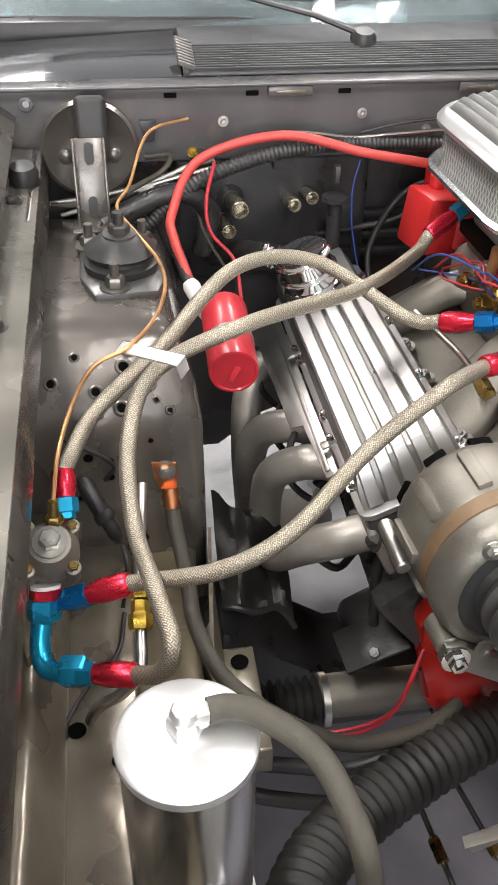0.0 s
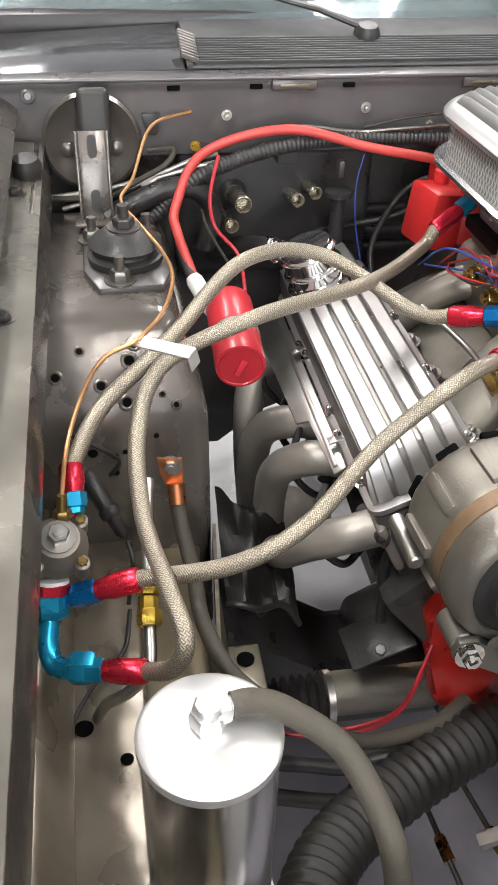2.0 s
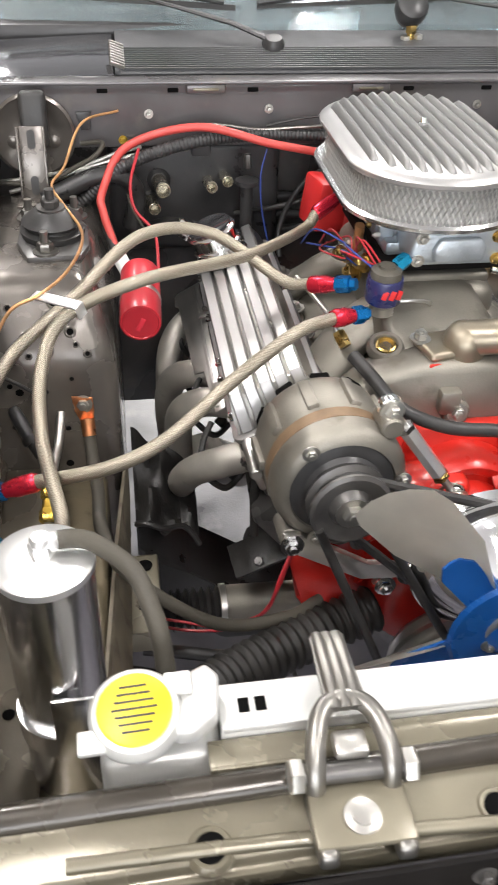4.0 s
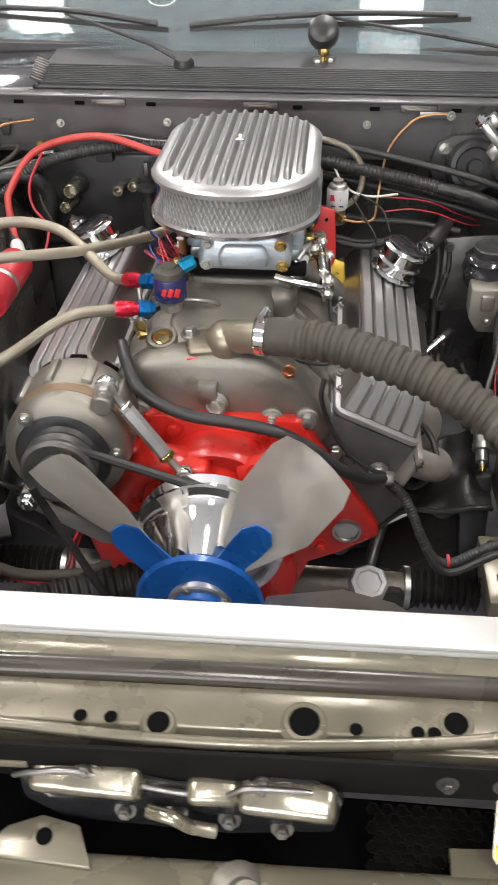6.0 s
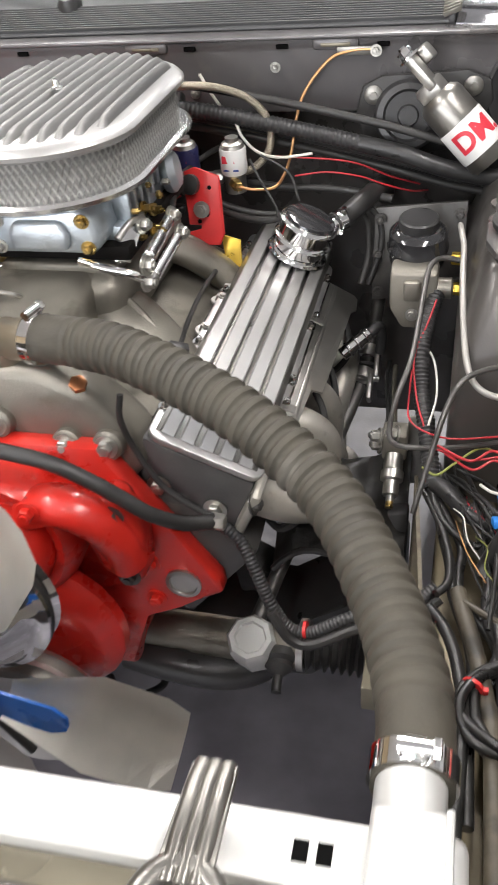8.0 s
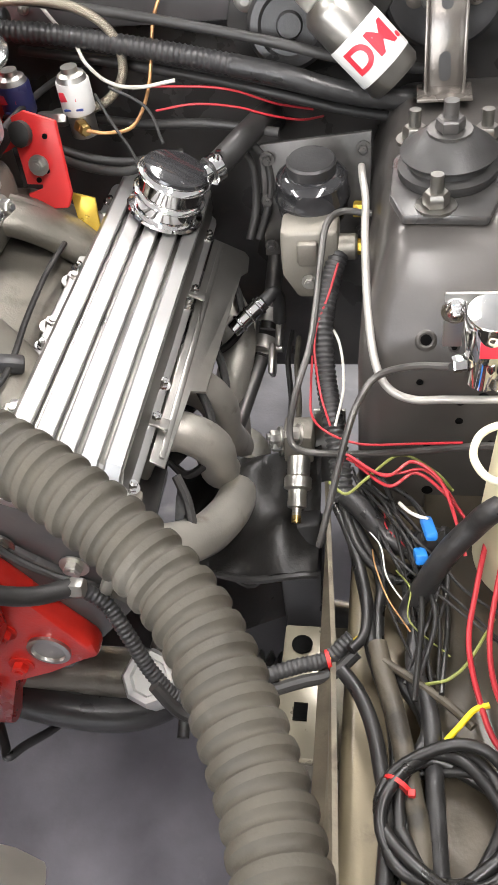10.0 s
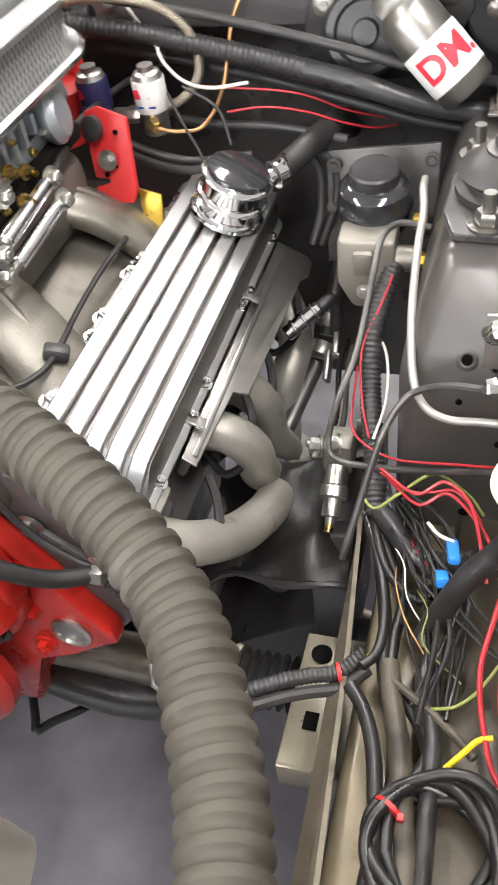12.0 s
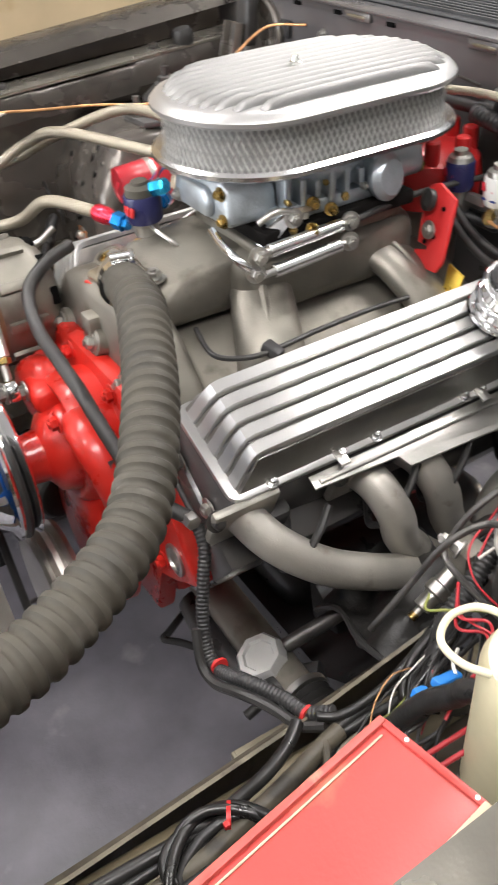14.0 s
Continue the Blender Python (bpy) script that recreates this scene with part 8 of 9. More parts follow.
# solenoids and red bracket behind the carburettor
rb = thing("solenoid_bracket", (0.108, 0.845, 0.82), "bright red stamped bracket with slots", "bracket")
_bm = bmesh.new()
slab(_bm, [(0.079, 0.860, 0.861), (0.092, 0.862, 0.866), (0.123, 0.857, 0.857), (0.128, 0.839, 0.792), (0.123, 0.834, 0.780), (0.087, 0.834, 0.779), (0.085, 0.838, 0.795), (0.102, 0.840, 0.797), (0.102, 0.8415, 0.803), (0.085, 0.841, 0.802), (0.082, 0.850, 0.835)], (0.001, 0.004, -0.001), 0.0012)
part("plate", _bm, RED_PL, rb)
for px, py, pz in ((0.112, 0.852, 0.845), (0.109, 0.843, 0.815), (0.1, 0.839, 0.808)):
    part("hole", lathe(bmesh.new(), [(0.0026, 0), (0.0026, 0.0009), (0, 0.0009)], (px, py - 0.0004, pz), (0, -1, 0.28), 12), DARK, rb, "small dark hole")
part("grommet", lathe(bmesh.new(), [(0.012, 0), (0.012, 0.006), (0.006, 0.010), (0, 0.010)], (0.09, 0.853, 0.848), (-0.3, -1, 0.3), 18), RUBBER, rb)
part("bolt", bolt(bmesh.new(), (0.103, 0.8405, 0.822), (0, -1, 0.25), 0.0065, 0.005), STEEL, rb)
for c, lab, m1, mk in ((Vector((0.127, 0.917, 0.828)), "white-labelled solenoid can with red and blue print", LABEL_WHITE, LABEL_RED), (Vector((0.066, 0.917, 0.828)), "blue-labelled solenoid can with a red mark", LABEL_BLUE, LABEL_RED)):
    so = thing("solenoid", c, lab, "solenoid", "solenoids behind the carburettor")
    part("base", lathe(bmesh.new(), [(0.0135, -0.012), (0.0135, 0.012)], c, (0, -0.05, 1), 18), STEEL, so)
    part("can", lathe(bmesh.new(), [(0.0155, 0.012), (0.0165, 0.014), (0.0165, 0.042), (0.0155, 0.044)], c, (0, -0.05, 1), 26), m1, so)
    part("top", lathe(bmesh.new(), [(0.015, 0.044), (0.013, 0.049), (0.008, 0.051), (0.008, 0.056), (0, 0.056)], c, (0, -0.05, 1), 22), STEEL, so)
    part("print_bar", box(bmesh.new(), c + Vector((-0.003, -0.0163, 0.032)), (0.016, 0.002, 0.009), None, 0.0004), mk, so, "red printed block")
    part("print_line", box(bmesh.new(), c + Vector((0, -0.0162, 0.019)), (0.019, 0.002, 0.002), None, 0.0003), BLUE_WIRE, so, "blue printed line")
_bm = bmesh.new()
hexnut(_bm, (0.128, 0.905, 0.830), (0.6, -0.8, 0), 0.0075, 0.012)
hexnut(_bm, (0.134, 0.897, 0.830), (0.6, -0.8, 0), 0.006, 0.008)
solo("brass_fitting", _bm, BRASS, "small brass fitting on the solenoid", "fitting")
hexc = thing("line_coupler", (0.1, 0.915, 0.835), "pale hex line coupler between the solenoids", "fitting")
part("coupler", hexnut(bmesh.new(), (0.082, 0.917, 0.832), (1, 0, 0), 0.008, 0.03), STEEL, hexc)
wire("copper_line", [(0.138, 0.892, 0.830), (0.160, 0.892, 0.827), (0.183, 0.905, 0.828), (0.190, 0.955, 0.845), (0.201, 0.985, 0.905), (0.232, 0.995, 0.946), (0.26, 0.997, 0.958), (0.298, 0.997, 0.960)], 0.0019, COPPER_WIRE, "thin copper line up to the cowl", "copper line")
gh = thing("braided_hose", (0.13, 0.96, 0.9), "grey braided hose curved behind the air cleaner", "braided hose")
part("braid", tube([(-0.042, 0.922, 0.924), (0.03, 0.945, 0.933), (0.090, 0.955, 0.932), (0.135, 0.965, 0.916), (0.161, 0.965, 0.890), (0.163, 0.962, 0.855), (0.145, 0.945, 0.835), (0.115, 0.925, 0.832)], 0.0048, 14, 10), BRAID, gh)
part("end_fitting", hexnut(bmesh.new(), (0.118, 0.927, 0.832), (-1, -0.3, 0), 0.008, 0.022), STEEL, gh)
# clips on the cowl
ck = thing("cowl_clip", (0.298, 1.0, 0.96), "steel clip with a bolt on the cowl", "clip")
part("plate", box(bmesh.new(), (0.27, 0.998, 0.958), (0.05, 0.004, 0.010), None, 0.001), STEEL_GREY, ck)
part("bolt", bolt(bmesh.new(), (0.292, 0.996, 0.958), (0, -1, 0.1), 0.0045, 0.006), STEEL_GREY, ck)

# main harness across the firewall
solo("main_harness", ribbed([(0.03, 0.965, 0.905), (0.10, 0.968, 0.895), (0.17, 0.965, 0.882), (0.235, 0.955, 0.872), (0.285, 0.945, 0.864)], 0.0105, 0.006, 0.14, 16, 5), PLASTIC, "thick black corrugated main harness on the firewall", "wiring loom", sharp=70)
solo("taped_harness", tube([(0.28, 0.945, 0.865), (0.33, 0.938, 0.855), (0.38, 0.938, 0.838), (0.43, 0.945, 0.825), (0.475, 0.955, 0.817), (0.55, 0.96, 0.81)], 0.0105, 14), TAPE, "black taped harness running behind the tower", "wiring loom")
for dz, dy in ((0.02, 0.0), (-0.022, 0.01), (-0.036, 0.015)):
    wire("harness_cable", [(0.05, 0.975 + dy, 0.91 + dz), (0.14, 0.972 + dy, 0.895 + dz), (0.24, 0.96 + dy, 0.878 + dz), (0.32, 0.945 + dy, 0.864 + dz), (0.40, 0.945 + dy, 0.842 + dz), (0.50, 0.96 + dy, 0.82 + dz)], 0.005, RUBBER, "black cable beside the main harness", "cable", "firewall cables")
wire("harness_cable", [(0.12, 0.955, 0.815), (0.18, 0.945, 0.81), (0.25, 0.94, 0.81), (0.32, 0.935, 0.80)], 0.005, RUBBER, "black cable below the main harness", "cable", "firewall cables")
wire("harness_cable", [(0.06, 0.90, 0.82), (0.12, 0.885, 0.80), (0.17, 0.875, 0.795), (0.20, 0.88, 0.80)], 0.0045, RUBBER, "black lead to the rear plug", "cable", "firewall cables")
wire("harness_cable", [(0.05, 0.91, 0.84), (0.10, 0.90, 0.81), (0.16, 0.905, 0.79), (0.22, 0.93, 0.785)], 0.0045, RUBBER, "black lead to the rear plug", "cable", "firewall cables")
for pts in ([(0.27, 0.93, 0.80), (0.29, 0.93, 0.77), (0.292, 0.92, 0.73), (0.285, 0.90, 0.70)], [(0.282, 0.93, 0.80), (0.305, 0.93, 0.775), (0.308, 0.92, 0.74), (0.295, 0.90, 0.70)]):
    wire("harness_cable", pts, 0.0042, RUBBER, "black lead looping down behind the breather", "cable", "firewall cables")
wire("white_wire", [(0.070, 0.996, 0.936), (0.085, 0.992, 0.912), (0.100, 0.985, 0.895), (0.12, 0.965, 0.885), (0.13, 0.955, 0.87), (0.15, 0.95, 0.853), (0.18, 0.945, 0.848), (0.22, 0.945, 0.853)], 0.0019, WHITE_WIRE, "white wire below the harness")
wire("red_wire", [(0.16, 0.95, 0.848), (0.20, 0.945, 0.848), (0.25, 0.945, 0.845), (0.28, 0.948, 0.838), (0.315, 0.958, 0.82), (0.35, 0.985, 0.80)], 0.0012, RED_WIRE, "red wire below the harness")
wire("red_wire", [(0.20, 0.93, 0.83), (0.24, 0.93, 0.835), (0.28, 0.935, 0.828), (0.31, 0.943, 0.815), (0.34, 0.962, 0.80), (0.36, 0.99, 0.79)], 0.0012, RED_WIRE, "red wire below the harness")
wire("thin_lead", [(0.15, 0.905, 0.86), (0.165, 0.89, 0.84), (0.185, 0.875, 0.815), (0.19, 0.87, 0.80)], 0.0016, RUBBER, "thin black lead to the breather")
wire("thin_lead", [(0.16, 0.92, 0.86), (0.195, 0.915, 0.84), (0.21, 0.90, 0.81)], 0.0016, RUBBER, "thin black lead to the breather")
wire("metal_strip", [(0.075, 1.0, 0.875), (0.13, 1.0, 0.862), (0.18, 1.0, 0.862)], 0.004, PAINT_TAN, "pale seam strip on the firewall", "strip")
wire("breather_hose", [(0.258, 0.872, 0.794), (0.270, 0.886, 0.798), (0.289, 0.918, 0.806), (0.304, 0.98, 0.80), (0.30, 1.05, 0.76)], 0.0125, RUBBER, "black rubber hose from the breather", "hose")
yb = thing("coil_bracket", (0.125, 0.845, 0.775), "yellow zinc folded bracket", "bracket")
part("plate", slab(bmesh.new(), [(0.118, 0.86, 0.782), (0.142, 0.86, 0.775), (0.146, 0.845, 0.745), (0.128, 0.84, 0.742)], (0, 0.003, 0), 0.0008), GOLD, yb)

# wiper motor with a lettered band, on the firewall
ob_a, ob_b = Vector((0.346, 0.955, 0.940)), Vector((0.446, 0.932, 0.838))
ax = (ob_b - ob_a).normalized()
bt = thing("wiper_motor", ob_a.lerp(ob_b, 0.5), "grey wiper motor with a white band and red lettering", "wiper motor")
part("body", lathe(bmesh.new(), [(0, 0.03), (0.02, 0.03), (0.026, 0.036), (0.0275, 0.042), (0.0275, 0.125), (0.024, 0.130), (0, 0.130)], ob_a, ax, 32), STEEL_GREY, bt)
part("band", lathe(bmesh.new(), [(0.0278, 0.070), (0.0283, 0.071), (0.0283, 0.113), (0.0278, 0.114)], ob_a, ax, 32), LABEL_WHITE, bt, "white printed band")
u, v, w = basis(ax)
side = Vector((0, -0.7, 0.72))
side = (side - ax * side.dot(ax)).normalized()
tang = ax.cross(side)
_cu = bpy.data.curves.new("lettering", "FONT")
_cu.body, _cu.size, _cu.align_x, _cu.align_y, _cu.extrude, _cu.offset = "DM.", 0.034, "CENTER", "CENTER", 0.0004, 0.0009
_to = new("lettering_text", _cu)
_me = bpy.data.meshes.new_from_object(_to.evaluated_get(bpy.context.evaluated_depsgraph_get()))
bpy.data.objects.remove(_to)
_bm = bmesh.new()
_bm.from_mesh(_me)
bpy.data.meshes.remove(_me)
bmesh.ops.triangulate(_bm, faces=_bm.faces[:])
bmesh.ops.subdivide_edges(_bm, edges=[e for e in _bm.edges if e.calc_length() > 0.004], cuts=3)
for q in _bm.verts:
    ang, up, r0 = 0.1 - q.co.x / 0.0284, q.co.y, 0.0287 + q.co.z
    q.co = ob_a + ax * (0.092 - up) + (side * math.cos(ang) + tang * math.sin(ang)) * r0
part("lettering", _bm, LABEL_RED, bt, "red letters on the band")
# rubber mounting plate behind the motor, with two washers
_bm = bmesh.new()
slab(_bm, [(0.268, 1.0, 0.885), (0.276, 1.0, 0.918), (0.30, 1.0, 0.93), (0.40, 1.0, 0.935), (0.428, 1.0, 0.924), (0.432, 1.0, 0.90), (0.40, 1.0, 0.845), (0.33, 1.0, 0.83), (0.28, 1.0, 0.85)], (0, -0.008, 0), 0.003)
part("mount_pad", _bm, RUBBER, bt, "black rubber mounting pad")
for px, pz in ((0.290, 0.908), (0.408, 0.917)):
    part("pad_washer", lathe(bmesh.new(), [(0.0115, 0), (0.0115, 0.002), (0.0095, 0.003), (0.0045, 0.0035), (0.0045, 0.006), (0, 0.006)], (px, 0.992, pz), (0, -1, 0.05), 22), STEEL_GREY, bt, "large grey washer with a nut")
part("gear_case", lathe(bmesh.new(), [(0.036, -0.01), (0.041, -0.006), (0.041, 0.014), (0.037, 0.020), (0.03, 0.021), (0.027, 0.017), (0.013, 0.017), (0.011, 0.026), (0, 0.026)], (0.332, 0.985, 0.886), (0.1, -1, 0.25), 36), PLASTIC, bt, "black gear case")
_bm = bmesh.new()
box(_bm, ob_a + ax * 0.022, (0.03, 0.03, 0.02), Matrix((u, v, w)).transposed().to_4x4(), 0.004)
box(_bm, ob_a + ax * 0.0 + side * 0.012, (0.02, 0.012, 0.045), Matrix((u, v, w)).transposed().to_4x4(), 0.003)
box(_bm, ob_a + ax * -0.012 - tang * 0.02, (0.02, 0.02, 0.02), Matrix((u, v, w)).transposed().to_4x4(), 0.004)
part("clamp", _bm, STEEL, bt, "steel clamp bracket")
part("clamp_bolt", bolt(bmesh.new(), ob_a + ax * -0.02 + side * 0.01, -ax, 0.009, 0.01), CHROME, bt)

# wiring on the rail
def bundle(name, pts, r, material, label, group="rail wiring"):
    return wire(name, pts, r, WIRE_BLACK if material is RUBBER else material, label, "wiring", group, 8, 9)


bundle("wiring_branch", [(0.397, 0.620, 0.605), (0.411, 0.563, 0.597), (0.421, 0.519, 0.594), (0.426, 0.478, 0.594), (0.441, 0.429, 0.592), (0.446, 0.391, 0.591), (0.444, 0.34, 0.591), (0.446, 0.25, 0.590)], 0.0055, RUBBER, "black wiring branch along the frame rail")
bundle("wiring_branch", [(0.40, 0.612, 0.603), (0.419, 0.575, 0.598), (0.432, 0.541, 0.594), (0.430, 0.509, 0.592), (0.434, 0.474, 0.592), (0.460, 0.435, 0.592), (0.469, 0.414, 0.592), (0.480, 0.399, 0.592)], 0.005, RUBBER, "black wiring branch along the frame rail")
bundle("wiring_branch", [(0.450, 0.551, 0.605), (0.459, 0.498, 0.60), (0.458, 0.450, 0.597), (0.469, 0.416, 0.595), (0.455, 0.378, 0.593), (0.452, 0.33, 0.592)], 0.006, TAPE, "black taped wiring bundle along the frame rail")
bundle("wiring_branch", [(0.396, 0.624, 0.604), (0.410, 0.575, 0.603), (0.430, 0.547, 0.604), (0.449, 0.537, 0.606), (0.466, 0.555, 0.61)], 0.004, RUBBER, "black wiring branch across the frame rail")
bundle("taped_cable", [(0.452, 0.50, 0.598), (0.456, 0.511, 0.606), (0.466, 0.517, 0.630), (0.481, 0.525, 0.660), (0.498, 0.533, 0.680), (0.511, 0.533, 0.700), (0.54, 0.54, 0.715)], 0.0092, TAPE, "thick black taped wiring trunk")
bundle("taped_cable", [(0.40, 0.62, 0.612), (0.413, 0.604, 0.615), (0.438, 0.572, 0.615), (0.461, 0.562, 0.615), (0.482, 0.555, 0.635)], 0.0095, TAPE, "black taped wiring branch")
solo("corrugated_loom", ribbed([(0.438, 0.575, 0.617), (0.461, 0.565, 0.62), (0.485, 0.563, 0.632)], 0.0098, 0.0055, 0.16, 14, 5), PLASTIC, "short black corrugated loom on the wiring", "wiring loom", sharp=70)
bundle("red_wire", [(0.365, 0.720, 0.690), (0.364, 0.700, 0.665), (0.366, 0.680, 0.653), (0.381, 0.660, 0.652), (0.412, 0.640, 0.658), (0.459, 0.620, 0.680), (0.492, 0.600, 0.702)], 0.0011, RED_WIRE, "thin red wire over the wiring")
bundle("red_wire", [(0.400, 0.63, 0.65), (0.428, 0.606, 0.658), (0.446, 0.604, 0.662), (0.464, 0.606, 0.664), (0.481, 0.588, 0.662), (0.494, 0.565, 0.655)], 0.0012, RED_WIRE, "thin red wire over the wiring")
bundle("red_wire", [(0.400, 0.63, 0.655), (0.433, 0.600, 0.662), (0.455, 0.611, 0.668), (0.477, 0.590, 0.668), (0.489, 0.550, 0.662), (0.495, 0.53, 0.65)], 0.0015, RED_WIRE, "thin red wire over the wiring")
bundle("red_wire", [(0.408, 0.622, 0.652), (0.436, 0.596, 0.654), (0.458, 0.606, 0.660), (0.482, 0.582, 0.660), (0.50, 0.55, 0.66)], 0.0015, RED_WIRE, "thin red wire over the wiring")
bundle("red_wire", [(0.515, 0.56, 0.66), (0.503, 0.51, 0.635), (0.497, 0.473, 0.62), (0.503, 0.433, 0.612), (0.515, 0.40, 0.606), (0.545, 0.372, 0.602), (0.58, 0.35, 0.60)], 0.0022, RED_WIRE, "thick red wire beside the battery")
bundle("red_wire", [(0.53, 0.56, 0.66), (0.518, 0.51, 0.64), (0.512, 0.473, 0.62), (0.517, 0.433, 0.612), (0.54, 0.395, 0.606), (0.58, 0.36, 0.60)], 0.0022, RED_WIRE, "thick red wire beside the battery")
bundle("yellow_wire", [(0.386, 0.611, 0.640), (0.401, 0.594, 0.645), (0.418, 0.606, 0.652), (0.445, 0.629, 0.657), (0.473, 0.613, 0.655), (0.488, 0.596, 0.65)], 0.0013, GREEN_WIRE, "thin yellow-green wire looped over the wiring")
bundle("green_wire", [(0.455, 0.447, 0.597), (0.470, 0.445, 0.607), (0.483, 0.447, 0.612), (0.497, 0.460, 0.616), (0.517, 0.495, 0.62)], 0.0013, GREEN_WIRE, "green wire curved over the rail")
bundle("yellow_sleeve", [(0.48, 0.405, 0.60), (0.49, 0.415, 0.605), (0.50, 0.425, 0.61), (0.51, 0.428, 0.612)], 0.0022, YELLOW_PL, "yellow sleeved wire beside the battery")
bundle("white_wire", [(0.445, 0.59, 0.64), (0.455, 0.575, 0.645), (0.468, 0.565, 0.65)], 0.0016, WHITE_WIRE, "short white wire in the wiring")
bundle("white_wire", [(0.372, 0.765, 0.70), (0.388, 0.74, 0.69), (0.394, 0.70, 0.672), (0.388, 0.665, 0.655)], 0.0013, WHITE_WIRE, "white wire beside the loom")
bundle("red_wire", [(0.385, 0.80, 0.735), (0.378, 0.775, 0.72), (0.366, 0.74, 0.695), (0.372, 0.70, 0.668), (0.383, 0.67, 0.65)], 0.0011, RED_WIRE, "red wire beside the loom")
bundle("black_cable", [(0.330, 0.845, 0.62), (0.330, 0.798, 0.62), (0.338, 0.745, 0.61), (0.339, 0.70, 0.61)], 0.003, RUBBER, "black cable behind the brake valve")
bundle("black_cable", [(0.338, 0.835, 0.62), (0.340, 0.79, 0.62), (0.346, 0.74, 0.61), (0.348, 0.70, 0.615)], 0.003, RUBBER_GREY, "dark cable behind the brake valve")
random.seed(21)
for k in range(12):
    q = random.uniform
    x0, x1 = 0.402 + q(0, 0.03), 0.434 + q(0, 0.03)
    mid = q(-0.012, 0.05)
    pts = [(x0, 0.64 + q(-0.01, 0.02), 0.606 + q(0, 0.01)), (x0 + 0.012 + mid * 0.6, 0.575 + q(-0.02, 0.02), 0.612 + q(0, 0.03)), (x0 + 0.02 + mid, 0.515 + q(-0.02, 0.02), 0.602 + q(0, 0.03)), (x1 + mid * 0.4, 0.445 + q(-0.015, 0.015), 0.598 + q(0, 0.012))]
    if k % 4 == 3:
        pts[3:] = [(x1 + 0.045 + mid, 0.475, 0.61 + q(0, 0.01)), (x1 + 0.09, 0.465, 0.60)]
    bundle("loose_wire", pts, q(0.0011, 0.0024), (RUBBER, TAPE, PLASTIC, TAPE, RUBBER)[k % 5], "thin loose wire in the tangle on the rail")
for k, m_ in enumerate((RED_WIRE, WHITE_WIRE, COPPER_WIRE, GREEN_WIRE)):
    q = random.uniform
    x0, y0 = 0.415 + q(0, 0.04), 0.60 - 0.02 * k
    bundle("thin_coloured_wire", [(x0, y0, 0.615), (x0 + q(0.0, 0.02), y0 - 0.025, 0.625), (x0 + q(0.01, 0.03), y0 - 0.05, 0.618), (x0 + q(0.02, 0.05), y0 - 0.07, 0.604)], 0.0007, m_, "thin coloured wire in the tangle on the rail")
bundle("taped_cable", [(0.430, 0.481, 0.598), (0.435, 0.458, 0.598), (0.443, 0.430, 0.598), (0.451, 0.395, 0.598), (0.457, 0.362, 0.598), (0.463, 0.327, 0.597), (0.466, 0.20, 0.595), (0.468, 0.05, 0.593), (0.468, -0.08, 0.592)], 0.0078, BROWN_TAPE, "brown dusty taped cable along the frame rail")
bundle("wiring_branch", [(0.404, 0.457, 0.597), (0.418, 0.438, 0.597), (0.429, 0.411, 0.597), (0.436, 0.378, 0.597), (0.441, 0.352, 0.597), (0.440, 0.326, 0.597), (0.436, 0.22, 0.594), (0.437, 0.06, 0.592), (0.440, -0.08, 0.591)], 0.0058, RUBBER, "black wiring branch running to the coil on the rail")
bundle("wiring_branch", [(0.455, 0.526, 0.598), (0.459, 0.495, 0.598), (0.458, 0.464, 0.598), (0.469, 0.427, 0.598), (0.471, 0.392, 0.598), (0.473, 0.339, 0.597), (0.478, 0.22, 0.594), (0.482, 0.08, 0.592), (0.482, -0.08, 0.591)], 0.0066, TAPE, "black taped branch dropping over the rail")
bundle("loose_wire", [(0.435, 0.464, 0.603), (0.459, 0.448, 0.603), (0.480, 0.433, 0.603), (0.499, 0.415, 0.603)], 0.0034, BROWN_TAPE, "dusty brown wire crossing to the battery")
bundle("wiring_branch", [(0.387, 0.625, 0.600), (0.400, 0.594, 0.600), (0.412, 0.559, 0.600), (0.420, 0.522, 0.600), (0.420, 0.489, 0.600), (0.410, 0.473, 0.600)], 0.0042, RUBBER, "black wiring branch beside the flange")
bc = thing("blue_connector", (0.468, 0.535, 0.66), "blue plastic wire connector in the tangle", "connector")
part("shell", box(bmesh.new(), (0.468, 0.556, 0.650), (0.010, 0.034, 0.008), pose(0, 0, 0, -25, 0, 8), 0.003), BLUE_PL, bc)
part("tail", box(bmesh.new(), (0.462, 0.536, 0.640), (0.010, 0.016, 0.009), pose(0, 0, 0, -25, 0, 8), 0.002), BLUE_PL, bc)
cc = thing("wire_coil", (0.478, 0.35, 0.59), "coiled black wire tied with red ties on the rail", "wire coil")
for q in range(5):
    _bm = bmesh.new()
    rr, ox, oy, ph = 0.035 + 0.0022 * q, 0.002 * math.sin(2.1 * q), 0.002 * math.cos(1.7 * q), 1.3 * q
    sweep(_bm, [Vector((0.48 + ox + (rr + 0.0035 * math.sin(3 * a * math.pi / 24 + ph)) * math.cos(a * math.pi / 24), 0.348 + oy + (rr + 0.0035 * math.sin(3 * a * math.pi / 24 + ph)) * 1.08 * math.sin(a * math.pi / 24), 0.597 + 0.003 * q + 0.0045 * math.sin(2 * a * math.pi / 24 + 2.2 * ph))) for a in range(49)], 0.0044, 10)
    part("wire_turn", _bm, WIRE_BLACK, cc)
part("red_tie", lathe(bmesh.new(), [(0.0105, -0.0016), (0.012, -0.0016), (0.012, 0.0016), (0.0105, 0.0016)], (0.447, 0.367, 0.603), (0.5, 0.85, 0), 16), RED_PL, cc, "red cable tie")
